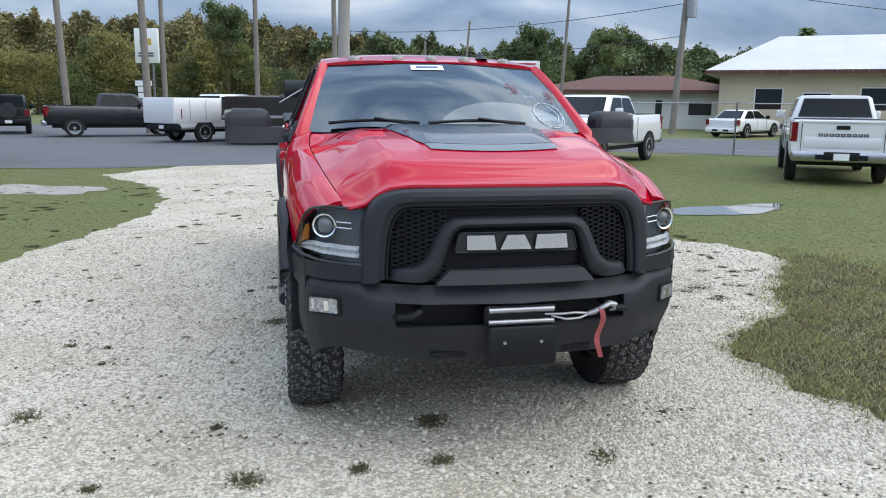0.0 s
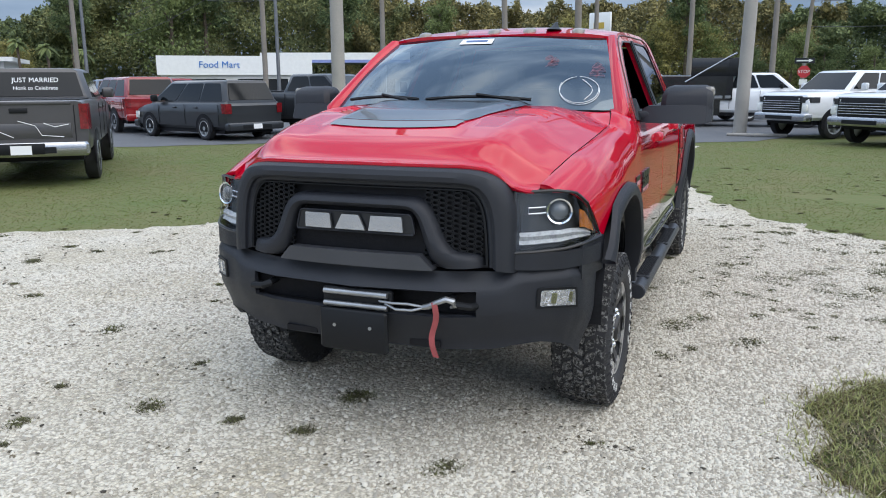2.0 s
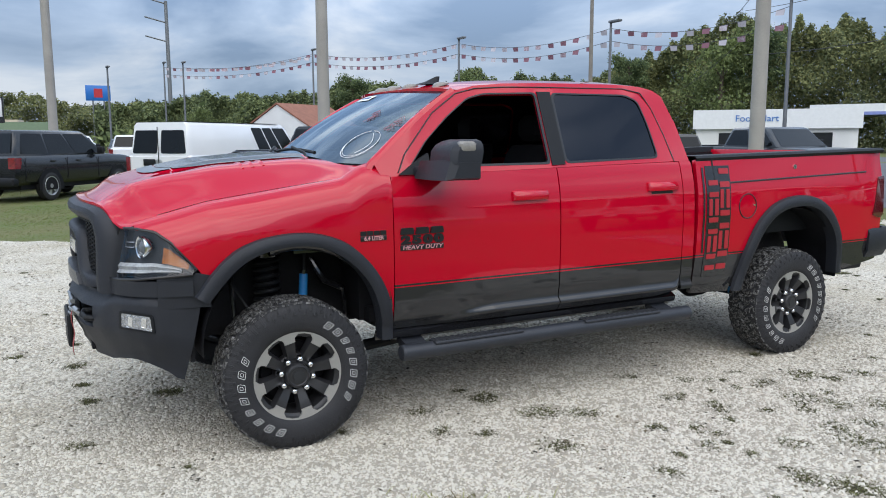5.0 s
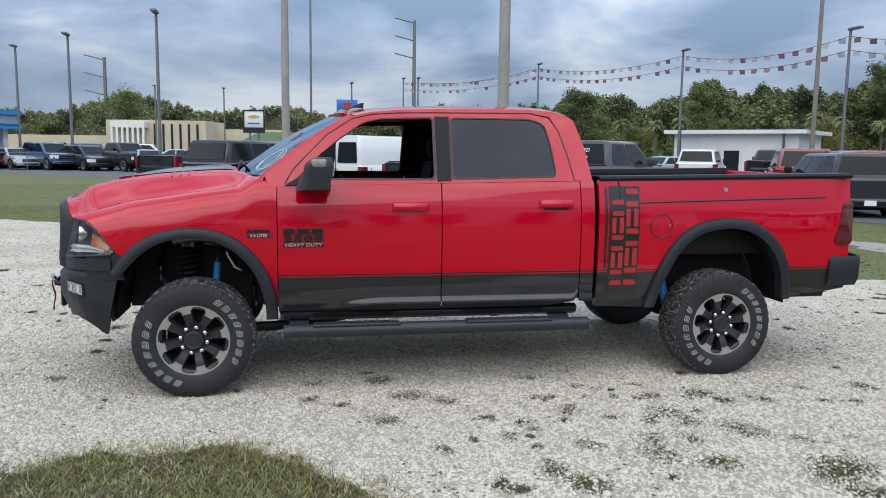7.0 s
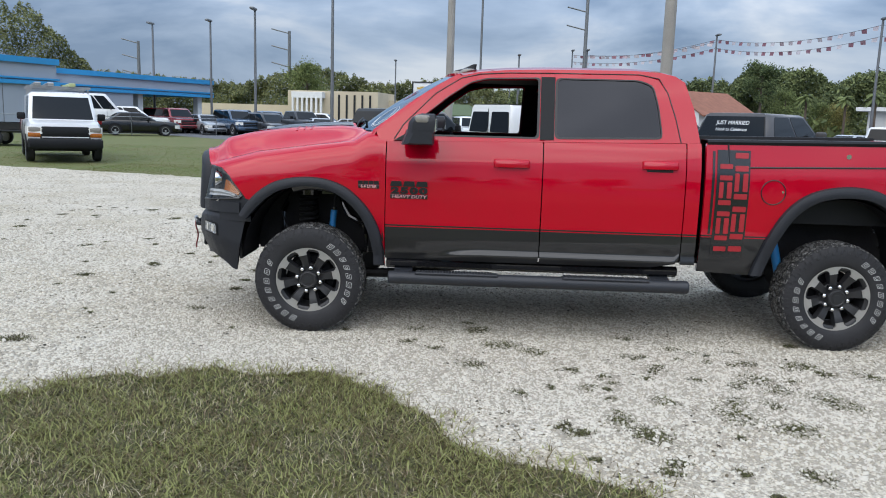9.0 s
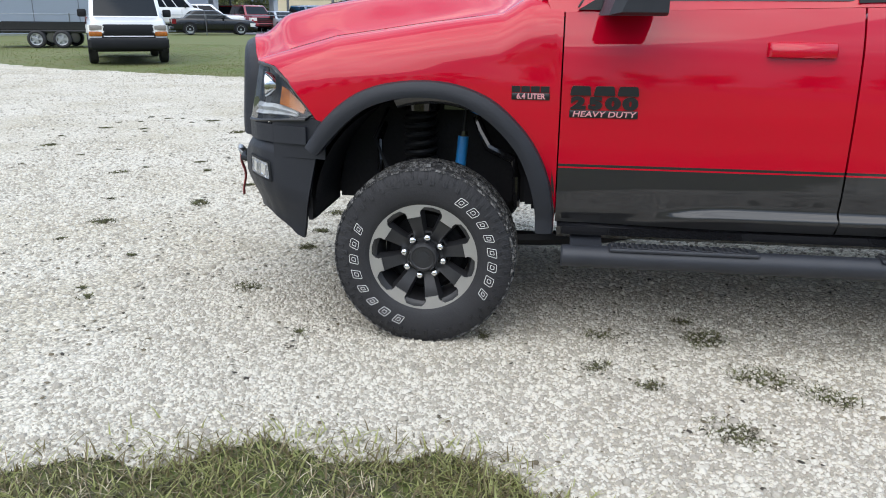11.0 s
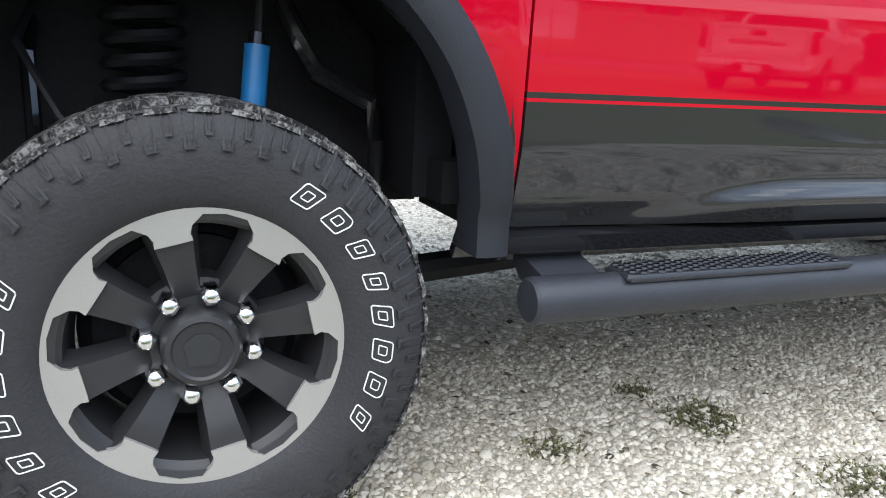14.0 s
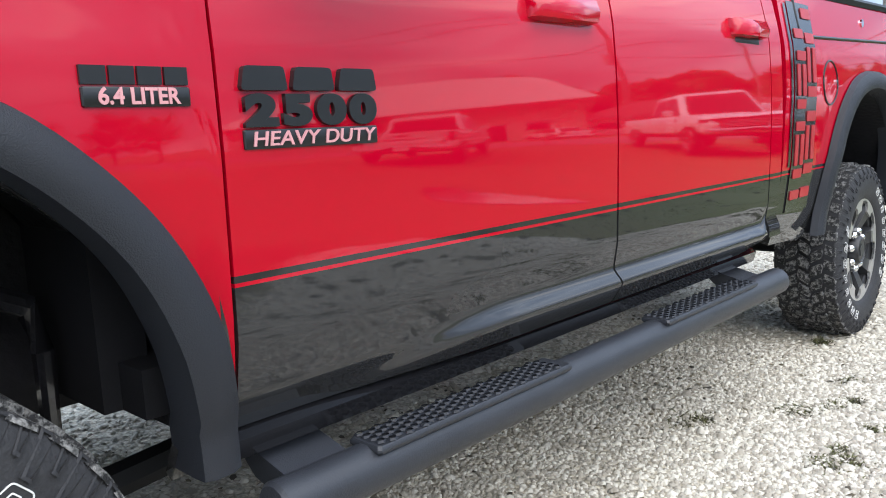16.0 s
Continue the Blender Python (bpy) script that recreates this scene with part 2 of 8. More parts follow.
def stone_mat():
    """Crushed stone: small chips of several pale tones, darker towards the gaps, in two sizes, and broad worn patches.
    """
    m = bpy.data.materials.new("pale_crushed_stone")
    m.use_nodes = True
    n, l = m.node_tree.nodes, m.node_tree.links
    b = n["Principled BSDF"]
    b.inputs["Roughness"].default_value = 0.9
    tc = n.new("ShaderNodeTexCoord")
    cols, heights = [], []
    for sc in (46.0, 105.0):
        v = n.new("ShaderNodeTexVoronoi")
        v.inputs["Scale"].default_value = sc
        l.new(tc.outputs["Object"], v.inputs["Vector"])
        sp = n.new("ShaderNodeSeparateColor")
        l.new(v.outputs["Color"], sp.inputs["Color"])
        r = n.new("ShaderNodeValToRGB")
        r.color_ramp.elements[0].position, r.color_ramp.elements[0].color = 0.0, (0.33, 0.295, 0.23, 1)
        r.color_ramp.elements[1].position, r.color_ramp.elements[1].color = 0.75, (0.71, 0.66, 0.56, 1)
        q = r.color_ramp.elements.new(0.3)
        q.color = (0.59, 0.54, 0.44, 1)
        l.new(sp.outputs["Red"], r.inputs["Fac"])
        # the colour darkens away from each chip's middle, towards the gaps
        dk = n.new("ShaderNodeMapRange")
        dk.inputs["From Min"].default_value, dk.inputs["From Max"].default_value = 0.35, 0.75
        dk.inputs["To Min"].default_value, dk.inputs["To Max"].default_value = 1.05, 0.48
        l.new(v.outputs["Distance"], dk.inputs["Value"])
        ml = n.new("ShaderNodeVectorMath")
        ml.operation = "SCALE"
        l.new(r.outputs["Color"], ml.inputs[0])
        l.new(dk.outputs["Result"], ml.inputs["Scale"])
        cols.append(ml.outputs["Vector"])
        heights.append(dk.outputs["Result"])
    mx = n.new("ShaderNodeMix")
    mx.data_type = "RGBA"
    mx.inputs["Factor"].default_value = 0.45
    l.new(cols[0], mx.inputs["A"])
    l.new(cols[1], mx.inputs["B"])
    big = n.new("ShaderNodeTexNoise")
    big.inputs["Scale"].default_value, big.inputs["Detail"].default_value = 0.9, 6
    l.new(tc.outputs["Object"], big.inputs["Vector"])
    rg = n.new("ShaderNodeValToRGB")
    rg.color_ramp.elements[0].position, rg.color_ramp.elements[0].color = 0.30, (0.80, 0.77, 0.70, 1)
    rg.color_ramp.elements[1].position, rg.color_ramp.elements[1].color = 0.62, (1.0, 1.0, 1.0, 1)
    l.new(big.outputs["Fac"], rg.inputs["Fac"])
    mu = n.new("ShaderNodeVectorMath")
    mu.operation = "MULTIPLY"
    l.new(mx.outputs["Result"], mu.inputs[0])
    l.new(rg.outputs["Color"], mu.inputs[1])
    l.new(mu.outputs["Vector"], b.inputs["Base Color"])
    bp = n.new("ShaderNodeBump")
    bp.inputs["Strength"].default_value, bp.inputs["Distance"].default_value = 1.0, 0.008
    l.new(heights[0], bp.inputs["Height"])
    l.new(bp.outputs["Normal"], b.inputs["Normal"])
    return m


GRAVEL = stone_mat()
PEBBLE = mat("pale_limestone_chips", (0.58, 0.545, 0.465), 0.9, 0, 0.15, 6, 90, 0.5, col2=(0.33, 0.30, 0.245), island=1.1)
GRASSGROUND = mat("worn_lawn", (0.082, 0.118, 0.024), 0.95, 0, 0.2, 0.7, 9, 0.8, col2=(0.140, 0.128, 0.048))
THATCH = mat("dead_thatch", (0.125, 0.125, 0.058), 0.9, 0, 0.2, 3, 30, 0, col2=(0.055, 0.048, 0.028), island=0.8)
STRAW = mat("dry_straw", (0.52, 0.46, 0.32), 0.8, 0, 0.2, 3, 30, 0, col2=(0.24, 0.18, 0.11), island=0.8)
BLADES = mat("grass_blades", (0.33, 0.345, 0.125), 0.6, 0, 0.2, 1.6, 30, 0, col2=(0.15, 0.12, 0.055), island=1.2)
LAWNBLADES = mat("lawn_grass", (0.140, 0.190, 0.038), 0.7, 0, 0.2, 0.7, 9, 0, col2=(0.140, 0.132, 0.046), island=0.35)
for blade in (BLADES, LAWNBLADES):
    bn, bl2 = blade.node_tree.nodes, blade.node_tree.links
    thin = bn.new("ShaderNodeBsdfTranslucent")
    bl2.new(bn["Principled BSDF"].inputs["Base Color"].links[0].from_socket, thin.inputs["Color"])
    both = bn.new("ShaderNodeMixShader")
    both.inputs["Fac"].default_value = 0.4
    bl2.new(bn["Principled BSDF"].outputs["BSDF"], both.inputs[1])
    bl2.new(thin.outputs["BSDF"], both.inputs[2])
    bl2.new(both.outputs["Shader"], bn["Material Output"].inputs["Surface"])
DRYBLADES = mat("dry_weed_tufts", (0.115, 0.12, 0.042), 0.9, 0, 0.2, 5, 30, 0, col2=(0.05, 0.042, 0.024), island=0.8)
ASPHALT = mat("asphalt", (0.115, 0.120, 0.130), 0.9, 0, 0.12, 0.5, 60, 0.4)
LITTER = mat("brown_leaf_litter", (0.13, 0.105, 0.065), 0.9, 0, 0.2, 5, 40, 0.3, col2=(0.045, 0.038, 0.028), island=1.0)
CONCRETE = mat("weathered_concrete", (0.36, 0.34, 0.31), 0.9, 0, 0.12, 1.5, 40, 0.3)
WATER = mat("puddle_water", (0.16, 0.16, 0.15), 0.03, 0, 0.05, spec=0.8)


# ---- mesh helpers ----
def obj(name, verts, faces, material, parent=None, label="", smooth=True, angle=35, solid=0.0):
    me = bpy.data.meshes.new(name)
    me.from_pydata([tuple(v) for v in verts], [], faces)
    me.update()
    if material:
        me.materials.append(material)
    if smooth and len(me.polygons):
        me.polygons.foreach_set("use_smooth", [True] * len(me.polygons))
        me.set_sharp_from_angle(angle=radians(angle))
    ob = new(name, me)
    if parent:
        ob.parent = parent
    if label:
        ob["label"] = label
    if solid:
        cnt = collections.Counter(k for p in me.polygons for k in p.edge_keys)
        for e in me.edges:
            if cnt[tuple(sorted(e.vertices))] == 1:
                e.use_edge_sharp = True
        md = ob.modifiers.new("thickness", "SOLIDIFY")
        md.thickness, md.offset = solid, -1
    return ob


def part(name, geo, material, parent, label="", smooth=True, angle=35, solid=0.0):
    return obj(name, geo[0], geo[1], material, parent, label, smooth, angle, solid)


def thing(name, label, category, group="", at=(0, 0, 0), rz=0):
    e = new(name)
    e.matrix_world = pose(*at, 0, 0, rz)
    return tagged(e, label, category, group)


def structure(name, geo, material, label, category="", smooth=False):
    return tagged(obj(name, geo[0], geo[1], material, None, "", smooth), label, category or name.split("_")[0], "", "structure")


def join(*geos):
    v, f = [], []
    for gv, gf in geos:
        k = len(v)
        v += list(gv)
        f += [tuple(i + k for i in q) for q in gf]
    return v, f


def moved(geo, m):
    return [tuple(m @ Vector(p)) for p in geo[0]], geo[1]


def flip(geo, sx=-1):
    """Mirrored across x = 0."""
    if sx > 0:
        return geo
    return [(-p[0], p[1], p[2]) for p in geo[0]], [tuple(reversed(q)) for q in geo[1]]


def grid(rows, closed=False):
    nu, nv = len(rows), len(rows[0])
    v = [p for r in rows for p in r]
    f = []
    for i in range(nu - 1):
        for j in range(nv if closed else nv - 1):
            k = (j + 1) % nv
            f.append((i * nv + j, i * nv + k, (i + 1) * nv + k, (i + 1) * nv + j))
    return v, f


def capped(rows):
    """A closed loft with both ends filled."""
    v, f = grid(rows, True)
    n = len(rows[0])
    f.append(tuple(reversed(range(n))))
    f.append(tuple(range(len(v) - n, len(v))))
    return v, f


def box(x0, x1, y0, y1, z0, z1, b=0.0):
    """A box; with b, its edges are chamfered."""
    if b <= 0:
        v = [(x, y, z) for z in (z0, z1) for x, y in ((x0, y0), (x1, y0), (x1, y1), (x0, y1))]
        return v, [(3, 2, 1, 0), (4, 5, 6, 7), (0, 1, 5, 4), (1, 2, 6, 5), (2, 3, 7, 6), (3, 0, 4, 7)]
    b = min(b, (x1 - x0) / 2.1, (y1 - y0) / 2.1, (z1 - z0) / 2.1)

    def ring(i, z):
        a, c, d, e2 = x0 + i, x1 - i, y0 + i, y1 - i
        return [(a + b, d, z), (c - b, d, z), (c, d + b, z), (c, e2 - b, z), (c - b, e2, z), (a + b, e2, z), (a, e2 - b, z), (a, d + b, z)]
    return capped([ring(b * 0.7, z0), ring(0, z0 + b), ring(0, z1 - b), ring(b * 0.7, z1)])


def tube(pts, r, n=10, flat=1.0):
    rows, pts = [], [Vector(p) for p in pts]
    for i, p in enumerate(pts):
        d = (pts[min(i + 1, len(pts) - 1)] - pts[max(i - 1, 0)]).normalized()
        up = Vector((0, 0, 1)) if abs(d.z) < 0.95 else Vector((1, 0, 0))
        s = d.cross(up).normalized()
        u = s.cross(d)
        rr = r[i] if isinstance(r, (list, tuple)) else r
        rows.append([tuple(p + s * (rr * math.cos(a)) + u * (rr * flat * math.sin(a))) for a in (2 * math.pi * k / n for k in range(n))])
    return capped(rows)


def cyl(p0, p1, r, n=16, r1=None):
    return tube([p0, p1], [r, r if r1 is None else r1], n)


def revolve_x(prof, n=48):
    """prof: (x, radius); turned round the x axis."""
    return grid([[(x, r * math.cos(a), r * math.sin(a)) for a in (2 * math.pi * k / n for k in range(n))] for x, r in prof], True)


def fill(outer, holes=()):
    """Triangles of a flat region with holes: points (a, b) and triangles."""
    bm = bmesh.new()
    for loop in (outer, *holes):
        vs = [bm.verts.new((p[0], p[1], 0)) for p in loop]
        for i in range(len(vs)):
            bm.edges.new((vs[i], vs[(i + 1) % len(vs)]))
    bmesh.ops.triangle_fill(bm, use_beauty=True, use_dissolve=False, edges=bm.edges[:])
    bm.normal_update()
    bm.verts.index_update()
    pts = [(v.co.x, v.co.y) for v in bm.verts]
    tri = [tuple(v.index for v in (q.verts if q.normal.z > 0 else reversed(q.verts))) for q in bm.faces]
    bm.free()
    return pts, tri


def prism(outer, depth, place, holes=()):
    """A flat shape with holes, made depth thick; place(a, b, d) lays it into space."""
    pts, tri = fill(outer, holes)
    n = len(pts)
    v = [place(a, b, 0) for a, b in pts] + [place(a, b, depth) for a, b in pts]
    f = [tuple(reversed(t)) for t in tri] + [tuple(i + n for i in t) for t in tri]
    k = 0
    for loop in (outer, *holes):
        m = len(loop)
        for i in range(m):
            a, b = k + i, k + (i + 1) % m
            f.append((a, b, b + n, a + n))
        k += m
    return v, f


def dense(loop, step):
    out = []
    for i, p in enumerate(loop):
        q = loop[(i + 1) % len(loop)]
        n = max(1, int(math.dist(p, q) / step))
        out += [(p[0] + (q[0] - p[0]) * k / n, p[1] + (q[1] - p[1]) * k / n) for k in range(n)]
    return out


def rounded(loop, r, n=4):
    """The loop with its corners rounded to about r."""
    out = []
    m = len(loop)
    for i in range(m):
        p, a, b = Vector(loop[i]), Vector(loop[i - 1]), Vector(loop[(i + 1) % m])
        da, db = (a - p), (b - p)
        ra, rb = min(r, da.length * 0.45), min(r, db.length * 0.45)
        s, e2 = p + da.normalized() * ra, p + db.normalized() * rb
        for k in range(n + 1):
            t = k / n
            out.append(tuple((1 - t) ** 2 * s + 2 * t * (1 - t) * p + t * t * e2))
    return out


def ip(v, pairs):
    return float(np.interp(v, [p[0] for p in pairs], [p[1] for p in pairs]))


def smooth01(t):
    t = min(1.0, max(0.0, t))
    return t * t * (3 - 2 * t)


def text(name, body, size, place, material, parent, depth=0.004, label="", stretch=1.0, shear=0.0, bold=0.0):
    """Raised letters; place turns the flat letters into their position."""
    cu = bpy.data.curves.new(name, "FONT")
    cu.body, cu.size, cu.extrude, cu.shear, cu.offset = body, size, depth, shear, bold
    cu.align_x, cu.align_y = "CENTER", "CENTER"
    ob = new(name, cu)
    dg = bpy.context.evaluated_depsgraph_get()
    me = bpy.data.meshes.new_from_object(ob.evaluated_get(dg))
    bpy.data.objects.remove(ob)
    for v in me.vertices:
        v.co.x *= stretch
    me.transform(place)
    me.materials.clear()
    me.materials.append(material)
    ob = new(name, me)
    ob.parent = parent
    if label:
        ob["label"] = label
    return ob


# ---- ground ----
rng = np.random.default_rng(7)
DRIVE = [(-2.9, 17.2), (-4.9, 14.3), (-3.4, 11.6), (-2.9, 9.6), (-2.9, 7.6), (-3.4, 5.6), (-4.0, 4.0), (-5.0, 3.0), (-6.2, 2.3), (-7.6, 1.1), (-10.0, -2.0), (-12.7, -5.6), (-14.2, -11.4), (-20, -22), (-26, -40), (30, -40), (16, -14), (9, -7), (5.0, -4.2), (3.2, -2.5), (2.55, -1.6), (2.3, -1.3), (2.08, -0.9), (1.97, -0.4), (1.87, 0.1), (2.0, 0.45), (2.3, 0.8), (2.85, 1.15), (3.3, 1.7), (4.0, 2.6), (4.3, 3.1), (4.25, 4.0), (3.6, 4.8), (2.5, 5.4), (1.7, 6.3), (1.1, 7.4), (0.7, 9.0), (0.1, 11.0), (-0.15, 12.6), (0.1, 14.8), (0.3, 17.4)]


def wobbly(loop, step, amp, seed):
    out = []
    for i, (x, y) in enumerate(dense(loop, step)):
        n = noise.noise_vector(Vector((x * 2.1 + seed, y * 2.1, 0.3))) + 0.5 * noise.noise_vector(Vector((x * 6.3, y * 6.3, seed)))
        out.append((x + amp * n.x, y + amp * n.y))
    return out


def inside(px, py, loop):
    a = np.array(loop)
    b = np.roll(a, -1, 0)
    res = np.zeros(len(px), bool)
    for (x0, y0), (x1, y1) in zip(a, b):
        if y0 == y1:
            continue
        c = ((y0 > py) != (y1 > py)) & (px < (x1 - x0) * (py - y0) / (y1 - y0) + x0)
        res ^= c
    return res


def sheet(name, loop, z, material, label, category):
    pts, tri = fill(loop)
    return structure(name, ([(a, b, z) for a, b in pts], tri), material, label, category)


def ground_sheet():
    rows = []
    xs = [-2500, -600, -200, -80, -30, 0, 30, 80, 200, 600, 2500]
    structure("ground", grid([[(x, y, 0.0) for y in xs] for x in xs][::1]), GRASSGROUND, "worn green and brown lawn reaching the horizon", "ground")


ground_sheet()
DRIVE_EDGE = wobbly(DRIVE, 0.09, 0.20, 3.0)
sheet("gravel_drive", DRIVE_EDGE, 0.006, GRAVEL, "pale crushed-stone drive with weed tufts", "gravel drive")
LOT = [(-80, 16.4), (-14, 12.2), (-9, 16.3), (-5, 16.2), (-1.7, 17.0), (1.7, 19.6), (3.0, 22.6), (7.0, 24.0), (9.0, 29), (4, 38), (-20, 46), (-80, 60)]
sheet("parking_lot", wobbly(LOT, 0.8, 0.2, 1.0), 0.010, ASPHALT, "dark grey asphalt parking lot", "asphalt")
sheet("road", [(7.5, 24.2), (24.0, 13.6), (90, -25), (110, -10), (34, 24.0), (9.5, 38), (-60, 75), (-66, 66), (3.5, 36.5)], 0.013, ASPHALT, "grey asphalt side road", "road")
sheet("west_lot", [(-26, 30), (-21, 14), (-24, 6), (-40, -12), (-52, -24), (-90, -30), (-140, 0), (-120, 60), (-60, 58)], 0.008, ASPHALT, "grey asphalt sales lot", "asphalt")
PUDDLE = wobbly([(4.3, 6.9), (5.0, 6.5), (6.0, 6.4), (7.0, 6.9), (7.4, 7.6), (6.4, 7.5), (5.2, 7.3)], 0.15, 0.14, 9)
sheet("puddle", PUDDLE, 0.012, WATER, "shallow puddle on the lawn reflecting the sky", "water")
PUDDLE2 = wobbly([(1.8, 8.4), (3.2, 7.8), (4.4, 8.2), (3.2, 8.8)], 0.15, 0.12, 4)
sheet("bare_patch_3", wobbly([(-7.6, 11.0), (-4.5, 10.5), (-4.2, 11.4), (-6.0, 12.4)], 0.3, 0.3, 6), 0.007, CONCRETE, "bare grey patch in the lawn", "ground")
structure("wheel_stop", box(0.8, 2.5, 21.4, 21.6, 0.012, 0.10, 0.03), CONCRETE, "weathered concrete kerb at the edge of the lot", "kerb")


def scatter(name, loops_in, pts, shape_v, shape_f, size, material, label, category, tilt=0.5, z0=0.0, zsq=0.6, seed=1):
    """Many small pieces in one mesh."""
    r = np.random.default_rng(seed)
    sv = np.array(shape_v)
    n = len(pts)
    a = r.uniform(0, 2 * np.pi, n)
    s = size(r, n)
    v = sv[None] * (1 + 0.28 * r.uniform(-1, 1, (n, len(sv), 1)))
    v = v * np.stack([s, s * r.uniform(0.65, 1.0, n), s * zsq * r.uniform(0.6, 1.1, n)], 1)[:, None]
    c, d = np.cos(a)[:, None], np.sin(a)[:, None]
    x, y, z = v[..., 0] * c - v[..., 1] * d, v[..., 0] * d + v[..., 1] * c, v[..., 2]
    tx, ty = r.uniform(-tilt, tilt, (2, n, 1))
    z = z + x * tx + y * ty
    out = np.stack([x + pts[:, :1], y + pts[:, 1:2], z + z0 + s[:, None] * 0.25], -1).reshape(-1, 3)
    sf = np.array(shape_f)
    faces = (sf[None] + (np.arange(n) * len(sv))[:, None, None]).reshape(-1, sf.shape[1])
    me = bpy.data.meshes.new(name)
    me.vertices.add(len(out))
    me.vertices.foreach_set("co", out.astype(np.float32).ravel())
    k = sf.shape[1]
    me.loops.add(faces.size)
    me.loops.foreach_set("vertex_index", faces.astype(np.int32).ravel())
    me.polygons.add(len(faces))
    me.polygons.foreach_set("loop_start", np.arange(0, faces.size, k, dtype=np.int32))
    me.update(calc_edges=True)
    me.validate()
    me.materials.append(material)
    return tagged(new(name, me), label, category, "", "stuff")


CHIP_V = [(1, 0.2, -0.4), (0.3, 1, -0.4), (-0.9, 0.5, -0.4), (-0.7, -0.8, -0.4), (0.5, -0.9, -0.4), (0.6, 0.3, 0.7), (-0.5, 0.3, 0.85), (0.0, -0.55, 0.7)]
CHIP_F = [(0, 1, 5), (1, 6, 5), (1, 2, 6), (2, 3, 6), (3, 7, 6), (3, 4, 7), (4, 5, 7), (4, 0, 5), (5, 6, 7)]


def gravel():
    def pts(n, x0, x1, y0, y1):
        p = np.stack([rng.uniform(x0, x1, n), rng.uniform(y0, y1, n)], 1)
        return p[inside(p[:, 0], p[:, 1], DRIVE_EDGE)]
    near = pts(80000, 0.2, 2.5, -1.3, 3.4)
    scatter("gravel_chips", None, near, CHIP_V, CHIP_F, lambda r, n: 0.0046 + 0.0098 * r.power(1.2, n) * r.uniform(0.3, 1.0, n), PEBBLE, "loose pale limestone chips beside the truck", "gravel", 0.4, 0.004, 0.75, 11)
    mid = np.concatenate([pts(70000, -4.0, 4.2, -4.6, 6.0), pts(14000, 1.0, 3.2, 1.8, 5.0)])
    scatter("gravel_chips_wide", None, mid, CHIP_V, CHIP_F, lambda r, n: 0.007 + 0.011 * r.power(1.2, n) * r.uniform(0.4, 1.0, n), PEBBLE, "loose pale limestone chips on the drive", "gravel", 0.4, 0.004, 0.7, 12)
    far = pts(30000, -14, 5, -12, 16)
    scatter("gravel_chips_far", None, far, CHIP_V, CHIP_F, lambda r, n: 0.011 + 0.013 * r.power(1.3, n), PEBBLE, "scattered pale limestone chips", "gravel", 0.4, 0.004, 0.6, 13)


BLADE_V = [(-0.5, 0, 0), (0.5, 0, 0), (0.28, 0.35, 0.62), (0.0, 0.9, 1.0), (-0.28, 0.35, 0.62)]


def blades(name, pts, h0, h1, width, material, label, seed):
    r = np.random.default_rng(seed)
    n = len(pts)
    a = r.uniform(0, 2 * np.pi, n)
    h = r.uniform(h0, h1, n)
    lean = r.uniform(0.3, 3.2, n) * h
    sv = np.array(BLADE_V)
    w = width * r.uniform(0.6, 1.3, n)
    lx, ly, lz = sv[None, :, 0] * w[:, None], sv[None, :, 1] * lean[:, None], sv[None, :, 2] * h[:, None]
    c, d = np.cos(a)[:, None], np.sin(a)[:, None]
    out = np.stack([lx * c - ly * d + pts[:, :1], lx * d + ly * c + pts[:, 1:2], lz + 0.004], -1).reshape(-1, 3)
    quad = (np.array([(0, 1, 2, 4)])[None] + (np.arange(n) * 5)[:, None, None]).reshape(-1, 4)
    tri = (np.array([(4, 2, 3)])[None] + (np.arange(n) * 5)[:, None, None]).reshape(-1, 3)
    me = bpy.data.meshes.new(name)
    me.vertices.add(len(out))
    me.vertices.foreach_set("co", out.astype(np.float32).ravel())
    idx = np.concatenate([quad.ravel(), tri.ravel()]).astype(np.int32)
    me.loops.add(len(idx))
    me.loops.foreach_set("vertex_index", idx)
    me.polygons.add(2 * n)
    me.polygons.foreach_set("loop_start", np.concatenate([np.arange(n) * 4, 4 * n + np.arange(n) * 3]).astype(np.int32))
    me.update(calc_edges=True)
    me.materials.append(material)
    return tagged(new(name, me), label, "grass", "", "stuff")


